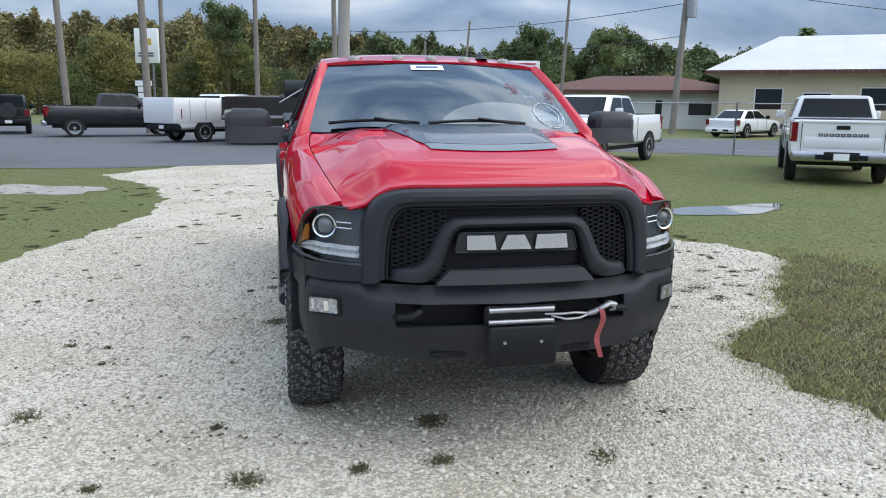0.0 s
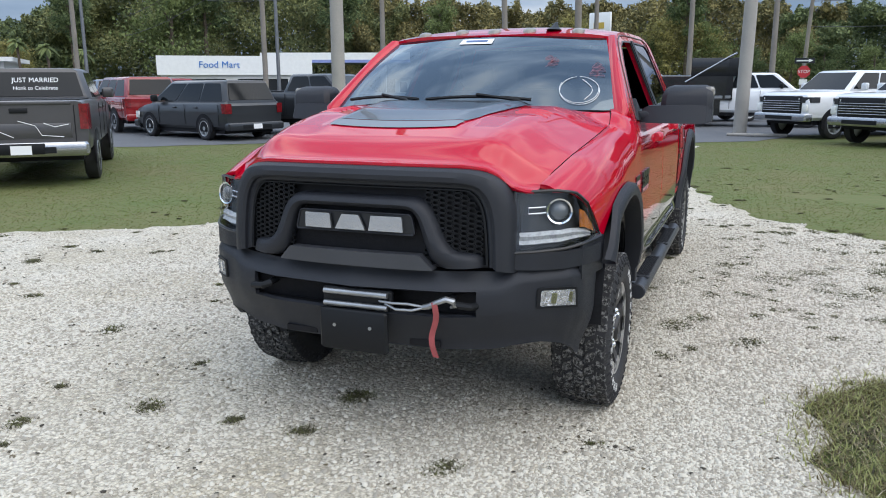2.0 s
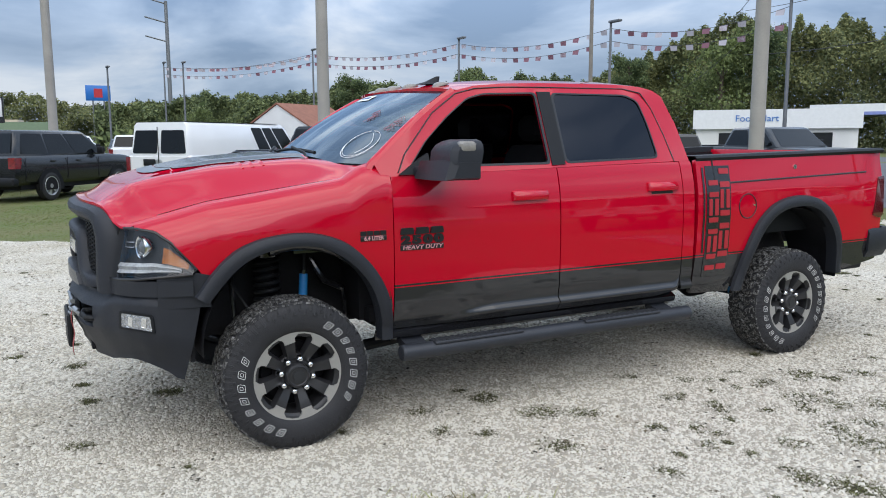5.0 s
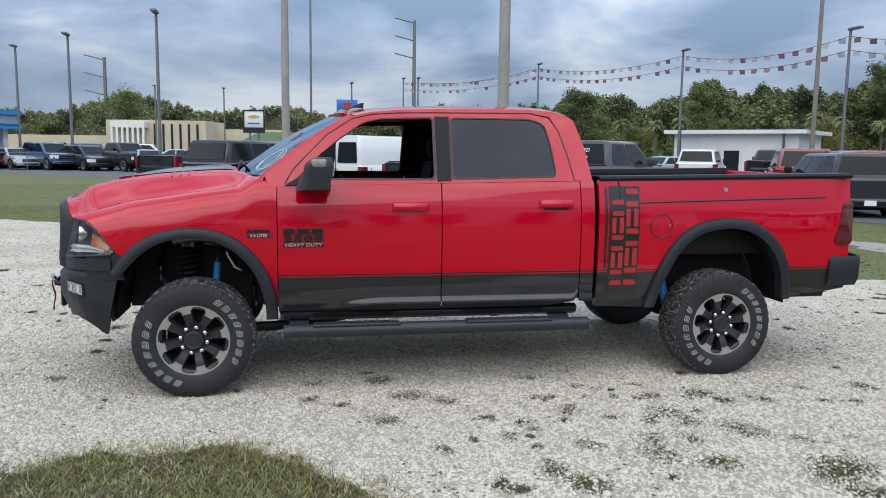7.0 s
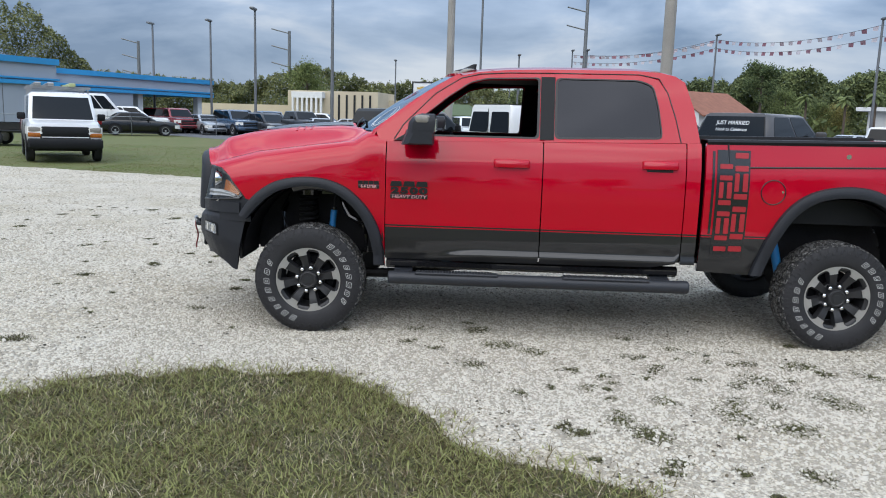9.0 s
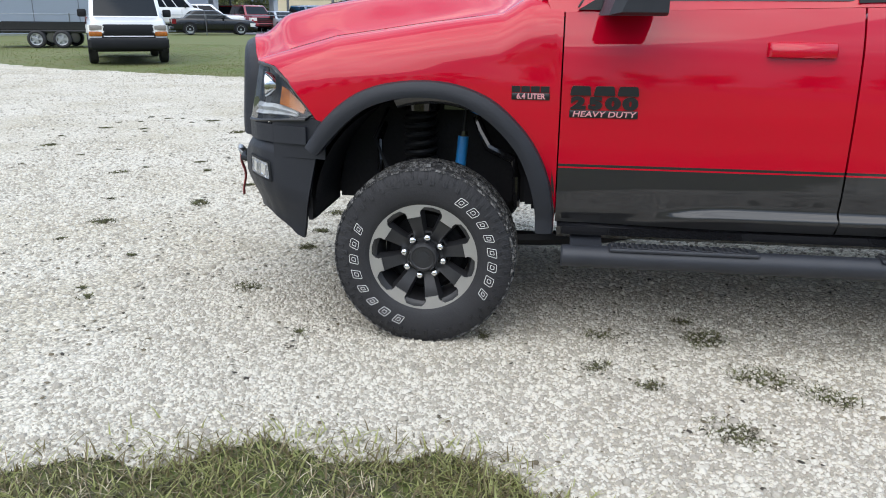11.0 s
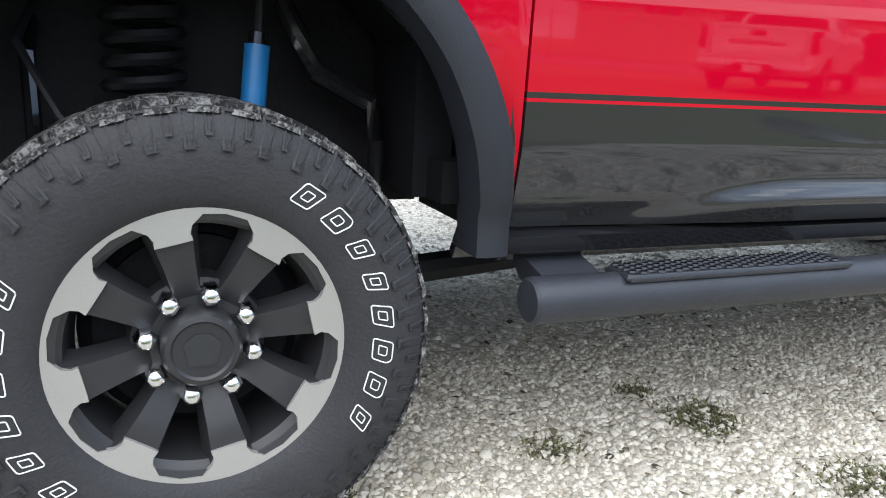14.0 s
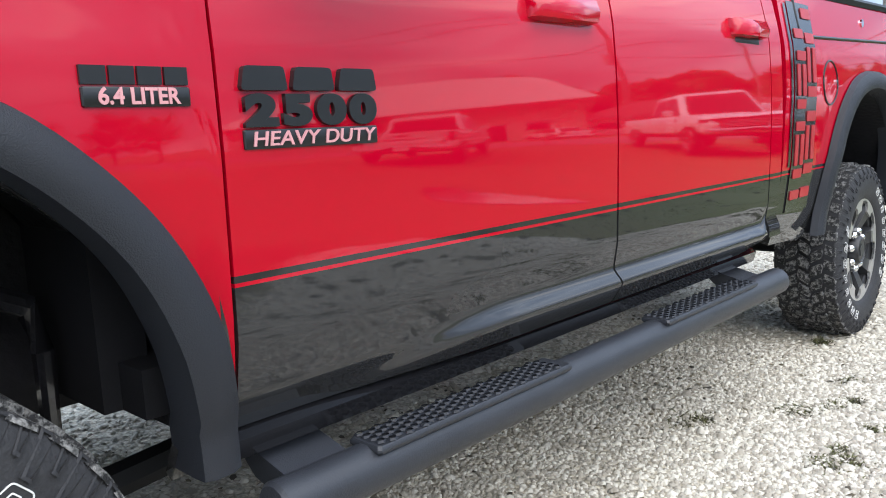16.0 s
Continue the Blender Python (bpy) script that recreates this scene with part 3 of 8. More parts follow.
def lawns():
    def lawn_pts(n, x0, x1, y0, y1, keep=None):
        p = np.stack([rng.uniform(x0, x1, n), rng.uniform(y0, y1, n)], 1)
        p = p[~inside(p[:, 0], p[:, 1], DRIVE_EDGE)]
        p = p[~inside(p[:, 0], p[:, 1], LOT)]
        p = p[~inside(p[:, 0], p[:, 1], PUDDLE)]
        return p[~inside(p[:, 0], p[:, 1], PUDDLE2)]
    def faded(p):
        """Thick near the drive's corner, thinning outwards."""
        d = np.hypot(p[:, 0] - 2.7, p[:, 1] - 0.6)
        return p[rng.random(len(p)) < np.clip((4.0 - d) / 1.9, 0, 1)]

    def outer(p):
        """Leaves out the corner that has its own thick grass."""
        return p[np.hypot(p[:, 0] - 2.7, p[:, 1] - 0.6) > 2.0]

    def fringe():
        """Tufts that spill over the drive's edge."""
        e = np.array([p for p in DRIVE_EDGE if 1.6 < p[0] < 4.4 and -2 < p[1] < 3.2])
        k = rng.integers(0, len(e), 6000)
        return e[k] + rng.normal(0, 1, (6000, 2)) * (0.05 + 0.07 * rng.random((6000, 1)))
    def patchy(p, lo, turn):
        """Thins the grass in soft patches a hand or two wide."""
        x, y = p[:, 0], p[:, 1]
        s = np.sin(5.1 * x + 2.3 * np.sin(3.7 * y)) + np.sin(6.3 * y + 1.9 * np.sin(4.4 * x)) + 0.8 * np.sin(11.0 * x - 7.0 * y)
        return p[rng.random(len(p)) < np.clip(0.62 + 0.33 * turn * s, lo, 1)]
    blades("grass_thatch", patchy(faded(lawn_pts(190000, 1.6, 5.0, -2.2, 3.4)), 0.5, -1), 0.004, 0.018, 0.0075, THATCH, "dark brown thatch of dead grass at the roots", 26)
    blades("dry_straw", patchy(np.concatenate([faded(lawn_pts(32000, 1.6, 5.0, -2.2, 3.4)), fringe()[:900]]), 0.25, -1), 0.010, 0.034, 0.0042, STRAW, "pale dry straw among the grass", 27)
    blades("grass_corner", patchy(np.concatenate([faded(lawn_pts(150000, 1.6, 5.4, -2.6, 3.8)), fringe()]), 0.3, 1), 0.012, 0.042, 0.0078, BLADES, "short tangled green grass at the drive's edge", 21)
    blades("grass_east", outer(lawn_pts(240000, 0, 15, -7, 20)), 0.003, 0.011, 0.018, LAWNBLADES, "short green lawn east of the drive", 22)
    blades("grass_west", lawn_pts(200000, -17, -2.4, -9, 17), 0.003, 0.010, 0.020, LAWNBLADES, "short green lawn west of the drive", 23)
    blades("grass_far", lawn_pts(30000, -30, -12, -26, 4), 0.010, 0.025, 0.025, LAWNBLADES, "green lawn by the sales lot", 24)
    # tufts of weeds in the gravel
    spots = [(0.784, 1.24, 0.10), (1.631, 1.193, 0.10), (1.168, 1.407, 0.12), (1.30, 1.62, 0.09), (1.447, -1.927, 0.10), (0.904, 0.263, 0.05), (0.823, 0.776, 0.06), (0.80, 1.265, 0.08), (0.874, 2.335, 0.07), (0.598, 1.173, 0.06), (-0.28, -0.458, 0.10), (0.428, -1.017, 0.08), (1.75, 3.0, 0.12), (2.1, 3.3, 0.15), (2.7, 2.1, 0.12), (2.35, 2.65, 0.15), (2.2, 2.3, 0.08), (2.55, 2.9, 0.12), (2.0, 1.9, 0.06), (1.6, 2.4, 0.07), (2.75, 3.5, 0.2), (1.4, 3.4, 0.10), (1.3, 0.95, 0.05), (1.15, 0.75, 0.06)]
    r = np.random.default_rng(5)
    for k in range(300):
        x, y = r.uniform(-6, 4.2), r.uniform(-5, 12)
        if -0.9 < x < 0.9 and -0.9 < y < 5:
            continue
        spots.append((x, y, 0.025 + 0.07 * r.random() ** 2.2))
    for k in range(90):
        spots.append((r.uniform(1.2, 4.0), r.uniform(1.6, 5.6), 0.03 + 0.06 * r.random() ** 2))
    p = []
    for x, y, s in spots:
        n = int(150 + 45000 * s * s * 2)
        g = r.normal(0, 1, (n, 2)) * (s * 0.55, s * 0.40)
        ang = r.uniform(0, 3.1)
        c, d = math.cos(ang), math.sin(ang)
        p.append(np.stack([x + g[:, 0] * c - g[:, 1] * d, y + g[:, 0] * d + g[:, 1] * c], 1))
    blades("weed_tufts", np.concatenate(p), 0.004, 0.013, 0.0075, DRYBLADES, "dark dry weed tufts growing through the gravel", 25)


def litter():
    """Small dark bits of leaf and dirt, strewn in loose drifts."""
    r = np.random.default_rng(31)
    c = np.stack([r.uniform(-8, 4.2, 1500), r.uniform(-6, 12, 1500)], 1)
    p = np.repeat(c, 8, 0) + r.normal(0, 1, (12000, 2)) * (0.10, 0.05)
    p = p[inside(p[:, 0], p[:, 1], DRIVE_EDGE)]
    scatter("leaf_litter", None, p, CHIP_V, CHIP_F, lambda r, n: 0.004 + 0.010 * r.power(0.8, n), LITTER, "dark bits of leaf and dirt strewn on the gravel", "leaf litter", 0.3, 0.008, 0.22, 32)


gravel()
lawns()
litter()


# ---- the red pickup ----
LAMPDARK = mat("smoked_lamp_housing", (0.024, 0.025, 0.028), 0.45, 0, 0.15, 9, 60)
FOGLENS = mat("silvery_lamp_lens", (0.68, 0.69, 0.70), 0.20, 0.75, 0.35, 45, 160, 0.6)
MARKER = mat("grey_clear_lens", (0.27, 0.255, 0.23), 0.2, 0, 0.15, 30, 90)
LAMPGLASS = mat("grey_projector_glass", (0.10, 0.11, 0.12), 0.05, 0, 0.1, coat=1.0)
LIGHTSTRIP = mat("grey_white_light_strip", (0.50, 0.51, 0.52), 0.25, 0, 0.2, 40, 120)
SIDE_Z = ((0.50, 0.905), (0.56, 0.938), (0.62, 0.978), (0.72, 0.996), (0.85, 1.000), (1.0, 1.003), (1.15, 0.999), (1.27, 0.990), (1.33, 0.978), (1.42, 0.955), (1.46, 0.935), (1.90, 0.745), (1.96, 0.705), (2.02, 0.63))


def side_x(y, z):
    """Half the body's width at a height and a place along it."""
    w = ip(z, SIDE_Z)
    if y < 0:
        w *= 1 - 0.115 * (-y / 0.8) ** 2
    # a ledge along the foot of the doors, which widens to the rear
    top = 0.588 + 0.070 * smooth01((y - 0.60) / 0.65)
    w += 0.036 * smooth01((top - z) / 0.048) * smooth01((y - 0.60) / 0.65)
    return w


def bed_x(y, z):
    w = ip(z, ((0.50, 0.93), (0.62, 0.968), (0.85, 0.995), (1.1, 1.003), (1.25, 0.995), (1.40, 0.965), (1.50, 0.945)))
    return w - (0.03 * ((y - 4.5) / 0.35) ** 2 if y > 4.5 else 0)


def turned(geo):
    return geo[0], [tuple(reversed(q)) for q in geo[1]]


def side_panel(y0, y1, lo, hi, nu=24, nv=16, xf=side_x, off=0.0, low=1.0):
    rows = []
    for i in range(nu + 1):
        y = y0 + (y1 - y0) * i / nu
        a, b = lo(y), hi(y)
        rows.append([(xf(y, z) + off, y, z) for z in (a + (b - a) * (j / nv) ** low for j in range(nv + 1))])
    return turned(grid(rows))


def seam_x(y):
    return ip(y, ((-0.80, 0.735), (-0.74, 0.758), (-0.4, 0.815), (0.0, 0.845), (0.3, 0.858), (0.40, 0.85), (0.47, 0.83)))


def seam_z(y):
    return ip(y, ((-0.80, 1.195), (-0.74, 1.208), (-0.4, 1.300), (0.0, 1.360), (0.30, 1.400), (0.40, 1.462), (0.47, 1.480)))


FL_OUT = ((-0.50, 0.858), (-0.47, 0.90), (-0.43, 0.955), (-0.36, 1.025), (-0.27, 1.085), (-0.15, 1.125), (0.0, 1.140), (0.14, 1.125), (0.27, 1.075), (0.37, 0.995), (0.45, 0.90), (0.51, 0.78), (0.54, 0.64), (0.545, 0.525))
FL_IN = ((-0.44, 0.825), (-0.41, 0.86), (-0.37, 0.905), (-0.31, 0.965), (-0.23, 1.022), (-0.12, 1.060), (0.0, 1.072), (0.12, 1.058), (0.22, 1.015), (0.31, 0.945), (0.385, 0.855), (0.435, 0.745), (0.465, 0.62), (0.470, 0.525))


def eased(pts, n=5):
    """A smooth curve through the points."""
    out = []
    for i in range(len(pts) - 1):
        p0, p1, p2, p3 = (Vector(pts[max(0, min(len(pts) - 1, i + k))]) for k in (-1, 0, 1, 2))
        for j in range(n):
            u = j / n
            q = 0.5 * (2 * p1 + (p2 - p0) * u + (2 * p0 - 5 * p1 + 4 * p2 - p3) * u * u + (3 * p1 - p0 - 3 * p2 + p3) * u ** 3)
            out.append(tuple(q))
    return out + [tuple(pts[-1])]


def build_wheel(root, x, y, sx, name="wheel"):
    """Off-road tyre on a black rim with a machined face, eight windows and eight bright nuts."""
    w = new(name)
    w.parent = root
    w.location = (x * sx, y, 0.392)
    R, hw = 0.398, 0.14

    def m(geo):
        return flip(geo, sx)
    prof = [(-0.125, 0.235), (-0.138, 0.26), (-0.142, 0.30), (-0.139, 0.345), (-0.128, 0.374), (-0.115, 0.386), (0.115, 0.386), (0.128, 0.374), (0.139, 0.345), (0.142, 0.30), (0.138, 0.26), (0.125, 0.235), (0.112, 0.226), (-0.112, 0.226), (-0.125, 0.235)]
    tyre = part("tyre", m(revolve_x(prof, 72)), RUBBER, w, "worn black off-road tyre")
    # tread blocks
    geo = []
    rnd = random.Random(5)
    n = 38
    for k in range(n):
        for row, (xa, xb, off, skew) in enumerate(((-0.125, -0.082, 0.0, 0.3), (-0.074, -0.030, 0.45, -0.5), (-0.022, 0.022, 0.1, 0.55), (0.030, 0.074, 0.6, -0.5), (0.082, 0.125, 0.25, 0.3))):
            a0 = 2 * math.pi * (k + off) / n
            da = 2 * math.pi / n * (0.36 + rnd.random() * 0.05)
            top = R - (0.010 if row in (0, 4) else 0.0)
            ring = []
            for rr, sh in ((0.380, 1.0), (top, 0.86)):
                q = []
                for xx, aa in ((xa, -1), (xb, -1), (xb, -0.15), (xb, 1), (xa, 1), (xa, 0.2)):
                    ang = a0 + da * aa * sh + skew * (xx - (xa + xb) / 2) / R + (0.02 if aa in (-0.15, 0.2) else 0) * 0
                    xs = (xx - (xa + xb) / 2) * sh + (xa + xb) / 2 + (0.006 if aa == -0.15 else -0.006 if aa == 0.2 else 0)
                    rad = rr - (0.012 if abs(xs) > 0.115 and rr > 0.39 else 0)
                    q.append((xs, rad * math.cos(ang), rad * math.sin(ang)))
                ring.append(q)
            geo.append(capped(ring))
    part("tread", m(join(*geo)), TREAD, tyre, "dusty chunky tread blocks", smooth=False)
    # shoulder lugs on both walls, long and short by turns, each a rim round a pocket
    geo = []
    for k in range(n * 2):
        a0 = 2 * math.pi * (k + 0.5) / (n * 2)
        r_in = 0.326 if k % 2 else 0.347
        w2 = 0.017 if k % 2 else 0.011
        for s in (-1, 1):
            def wall(r, tt, out):
                return (s * (ip(r, ((0.32, 0.1415), (0.345, 0.139), (0.374, 0.128), (0.388, 0.115))) + out), r, tt)
            oo = [(r_in, -w2 * 0.50), (r_in, w2 * 0.50), (0.388, w2 * 0.86), (0.388, -w2 * 0.86)]
            ii = [(r_in + 0.005, -w2 * 0.26), (r_in + 0.005, w2 * 0.26), (0.384, w2 * 0.52), (0.384, -w2 * 0.52)]
            v = [wall(r, tt, -0.002) for r, tt in oo] + [wall(r, tt * 0.94, 0.0055) for r, tt in oo] + [wall(r, tt, 0.0055) for r, tt in ii] + [wall(r, tt, 0.001) for r, tt in ii]
            f = [(b + q, b + (q + 1) % 4, b + 4 + (q + 1) % 4, b + 4 + q) for b in (0, 4, 8) for q in range(4)] + [(12, 13, 14, 15)]
            geo.append(moved((v, f), Matrix.Rotation(a0, 4, "X")))
    tagged(part("shoulder_texture", m(join(*geo[1::2])), RUBBER, tyre, smooth=False), "", "", "", "stuff")
    tagged(part("shoulder_texture", m(join(*geo[0::2])), RUBBER, tyre, smooth=False), "", "", "", "stuff")
    # outlined pale shapes along two arcs
    outlines = ([(-1, -1), (0.75, -1), (1, 1), (-0.75, 1)], [(-0.85, -1), (0.6, -1), (0.85, 1), (-0.6, 1)], [(-1, -1), (0.9, -1), (1, 0.5), (0.7, 1), (-0.8, 1)])
    for mid, span, count in ((14, 98, 8), (203, 106, 8)):
        for k in range(count):
            a = radians(mid + span / 2 - span * (k + 0.5) / count)
            shape = rounded(outlines[(k * 2 + k // 3) % 3], 0.25, 3)

            def lay(p, q, a=a):
                r = 0.300 + 0.0185 * q
                t = a - (0.0205 * p + 0.004 * q) / 0.300
                return (0.1420 - abs(q) * 0.0006, r * math.cos(t), r * math.sin(t))
            line = [lay(p, q) for p, q in shape + shape[:2]]
            part("letter_shape", m(tube(line, 0.0013, 5)), WHITELET, tyre, "outlined white shape on the sidewall")
            part("letter_shape", m(tube([lay(p * 0.42, q * 0.42) for p, q in shape + shape[:2]], 0.0012, 5)), WHITELET, tyre)
    # rim
    rim = part("rim", m(revolve_x([(-0.10, 0.226), (-0.095, 0.205), (0.02, 0.190), (0.10, 0.205), (0.113, 0.228), (0.119, 0.238), (0.124, 0.238), (0.122, 0.228), (0.118, 0.214)], 72)), RIMBLACK, w, "satin black alloy rim")
    rot0 = radians(80)
    ring_out = [(0.237 * math.cos(a), 0.237 * math.sin(a)) for a in (2 * math.pi * k / 96 for k in range(96))]
    inner = []
    for k in range(8):
        c = rot0 + k * math.pi / 4
        for da, r in ((-13.2, 0.183), (-14.3, 0.194), (-13.2, 0.207), (-8.8, 0.224), (0, 0.2265), (8.8, 0.224), (13.2, 0.207), (14.3, 0.194), (13.2, 0.183), (17, 0.181), (28, 0.181)):
            a = c + radians(da)
            inner.append((r * math.cos(a), r * math.sin(a)))
    part("machined_face", m(prism(ring_out, 0.012, lambda a, b, d: (0.112 + d, a, b), [inner])), MACHINED, rim, "bright machined rim face", smooth=False)
    for k in range(8):
        c = rot0 + (k + 0.5) * math.pi / 4
        q = []
        for r, hw2, xo in ((0.075, 0.024, 0.078), (0.10, 0.0215, 0.090), (0.14, 0.0245, 0.104), (0.18, 0.0290, 0.1165), (0.215, 0.034, 0.112)):
            q.append([(xo, r, -hw2), (xo, r, hw2), (xo - 0.045, r, hw2 * 1.45), (xo - 0.045, r, -hw2 * 1.45)])
        part("spoke", m(moved(capped(q), Matrix.Rotation(c, 4, "X"))), RIMBLACK, rim)
    # backing drum and disc seen through the windows
    part("brake_disc", m(revolve_x([(0.0, 0.02), (0.0, 0.165), (-0.02, 0.165), (-0.03, 0.19), (-0.10, 0.19)], 40)), DARK, rim)
    part("hub", m(revolve_x([(0.03, 0.112), (0.070, 0.108), (0.080, 0.098), (0.080, 0.066), (0.118, 0.064), (0.126, 0.058), (0.128, 0.050), (0.124, 0.046), (0.124, 0.001)], 40)), RIMBLACK, rim, "black hub cap")
    part("hub_emblem", m(prism([(-0.02, -0.025), (0.02, -0.025), (0.03, 0.012), (0.012, 0.028), (-0.012, 0.028), (-0.03, 0.012)], 0.003, lambda a, b, d: (0.1245 + d, a, b))), LAMPDARK, rim, "plain grey emblem shape", smooth=False)
    for k in range(8):
        a = rot0 + (k - 0.03) * math.pi / 4
        yy, zz = 0.086 * math.cos(a), 0.086 * math.sin(a)
        nut = capped([[(xx, yy + rr * math.cos(t), zz + rr * math.sin(t)) for t in (math.pi / 3 * j for j in range(6))] for xx, rr in ((0.074, 0.0195), (0.102, 0.0185), (0.113, 0.0150), (0.118, 0.007))])
        part("wheel_nut", m(nut), CHROME, rim, smooth=True, angle=50)
    return w


def build_truck():
    t = thing("pickup_truck", "bright red crew-cab off-road pickup with black lower body on gravel", "pickup truck")
    # hood
    def hood_c(y):
        return ip(y, ((-0.96, 1.262), (-0.93, 1.285), (-0.89, 1.315), (-0.82, 1.345), (-0.70, 1.388), (-0.55, 1.425), (-0.27, 1.470), (0.0, 1.492), (0.16, 1.502), (0.34, 1.498)))

    def hood_z(x, y):
        s = abs(x) / seam_x(y)
        zs = seam_z(y) if y > -0.8 else seam_z(-0.8)
        z = hood_c(y) + (zs - hood_c(y)) * smooth01((s - 0.66) / 0.42) / smooth01(0.34 / 0.42)
        ridge = ip(y, ((-0.75, 0.40), (-0.3, 0.36), (0.3, 0.47)))
        z += 0.022 * smooth01((ridge - abs(x)) / 0.07) * smooth01((y + 0.78) / 0.5)
        z -= 0.012 * smooth01((y - 0.2) / 0.2)
        return z
    rows = []
    for i in range(37):
        row = []
        for j in range(61):
            s = -1 + 2 * j / 60
            xf = s * 0.74
            yf = -0.928 + 0.135 * (abs(xf) / 0.7) ** 2.6
            yr = 0.19 + 0.27 * s * s
            u = (i / 36) ** 1.25
            y = yf + (yr - yf) * u
            x = s * (seam_x(max(y, -0.8)) - 0.004)
            z = hood_z(x, y)
            edge = ip(abs(x), ((0.0, 1.298), (0.46, 1.294), (0.555, 1.281), (0.615, 1.250), (0.655, 1.212), (0.70, 1.192), (0.74, 1.186)))
            row.append((x, y, z + (edge - z) * (1 - smooth01((y - yf) / 0.17))))
        rows.append(row)
    front = [(p[0], p[1] + 0.012, p[2] - 0.016 - 0.034 * (1 - (p[0] / 0.75) ** 2)) for p in rows[0]]
    front2 = [(p[0], p[1] - 0.002, p[2] - 0.010) for p in rows[0]]
    hood = part("hood", grid([front, front2] + rows), RED, t, "red hood with a raised centre", angle=60)
    # vinyl on the hood's raised centre
    rows = []
    for i in range(17):
        y = -0.50 + 0.68 * i / 16
        hw = ip(y, ((-0.50, 0.335), (0.2, 0.47)))
        rows.append([(x, y + 0.20 * (x / 0.8) ** 2, hood_z(x, y + 0.20 * (x / 0.8) ** 2) + 0.005) for x in (hw * (-1 + j / 14) for j in range(29))])
    part("hood_decal", grid(rows), DECAL, hood, "satin black vinyl on the hood")
    # sky reflection on the vinyl's front slope, painted as a lighter grey band
    rows = []
    for i in range(4):
        y = -0.60 + 0.092 * i / 3
        rows.append([(x, y + 0.20 * (x / 0.8) ** 2, hood_z(x, y + 0.20 * (x / 0.8) ** 2) + 0.005) for x in (ip(y, ((-0.60, 0.32), (-0.5, 0.335))) * (-1 + j / 14) for j in range(29))])
    part("decal_sheen", grid(rows), DECALSHEEN, hood, "grey band painted as sky reflection on the vinyl")
    for s in (-1, 1):
        for k in range(3):
            y = -0.16 + 0.055 * k
            geo = []
            for xa in (0.48, 0.52, 0.56, 0.60, 0.64):
                z = hood_z(xa, y)
                geo.append([(xa * s, y - 0.012, z - 0.002), (xa * s, y + 0.006, z + 0.007), (xa * s, y + 0.012, z - 0.002), (xa * s, y, z - 0.010)])
            part("hood_louvre", capped(geo), RED, hood)
    # cowl
    rows = []
    for i in range(5):
        row = []
        for j in range(31):
            s = -1 + 2 * j / 30
            y = 0.185 + 0.27 * s * s + 0.045 * i
            row.append((s * 0.825, y, 1.460 + 0.004 * i + (0.012 if i > 2 else 0)))
        rows.append(row)
    part("cowl", grid(rows), BLKPLASTIC, t, "black cowl below the windshield", solid=0.02)

    # windshield
    def ws(s, v):
        y0, z0 = 0.235 + 0.235 * s * s, 1.480 - 0.008 * s * s
        y1, z1 = 0.925 + 0.155 * s * s, 1.905 - 0.012 * s * s
        x = s * (0.855 + (0.690 - 0.855) * v)
        return (x, y0 + (y1 - y0) * v, z0 + (z1 - z0) * v + 0.03 * math.sin(v * math.pi))
    part("windshield", grid([[ws(-1 + 2 * j / 30, i / 12) for j in range(31)] for i in range(13)]), WINDSHIELD, t, "tinted windshield reflecting the clouds")

    def wsn(s, v, d=0.004):
        p = Vector(ws(s, v))
        a = Vector(ws(s + 0.01, v)) - p
        b = Vector(ws(s, v + 0.01)) - p
        n = a.cross(b).normalized()
        return tuple(p + n * d)
    # dark band round the glass
    bands = []
    for s0, s1, v0, v1 in ((-1, 1, 0, 0.05), (-1, 1, 0.965, 1.0), (-1, -0.965, 0.05, 0.965), (0.965, 1, 0.05, 0.965)):
        bands.append(grid([[wsn(s0 + (s1 - s0) * j / 20, v0 + (v1 - v0) * i / 10, -0.003) for j in range(21)] for i in range(11)]))
    part("windshield_frit", join(*bands), BADGE, t)
    stk = part("windshield_sticker", grid([[wsn(-0.25 + 0.30 * j / 6, 0.845 + 0.095 * i / 3) for j in range(7)] for i in range(4)]), PAPER, t, "white dealer sticker with a blue printed bar")
    part("sticker_print", grid([[wsn(-0.20 + 0.20 * j / 6, 0.878 + 0.035 * i / 2, 0.006) for j in range(7)] for i in range(3)]), INK, stk)
    # painted marks on the glass
    loop1 = [wsn(0.79 + 0.125 * math.cos(a), 0.20 + 0.150 * math.sin(a), 0.005) for a in (radians(100 + 14 * k) for k in range(26))]
    loop2 = [wsn(0.80 + 0.05 * math.sin(3.4 * u) + 0.02, 0.10 + 0.22 * u, 0.005) for u in (k / 12 for k in range(13))]
    part("chalk_loop", join(tube(loop1, 0.0015, 6), tube(loop2, 0.0015, 6), tube([(p[0] * 0.985 + 0.004, p[1] + 0.012, p[2] + 0.008) for p in loop1[4:20]], 0.0015, 6)), PAPER, t, "white hand-drawn loop on the glass")
    pink = mat("pink_marker", (0.42, 0.16, 0.20), 0.6)
    rn = random.Random(3)
    for s0, v0, nn in ((0.60, 0.52, 7), (0.90, 0.40, 8)):
        geo = []
        for k in range(nn):
            a, b = s0 + 0.035 * rn.uniform(-1, 1), v0 + 0.02 * k - 0.05
            geo += [wsn(a - 0.03, b, 0.005), wsn(a, b + 0.05, 0.005), wsn(a + 0.03, b + 0.01, 0.005)]
        part("pink_scribble", tube(geo, 0.0012, 5), pink, t, "pink scribble on the glass")
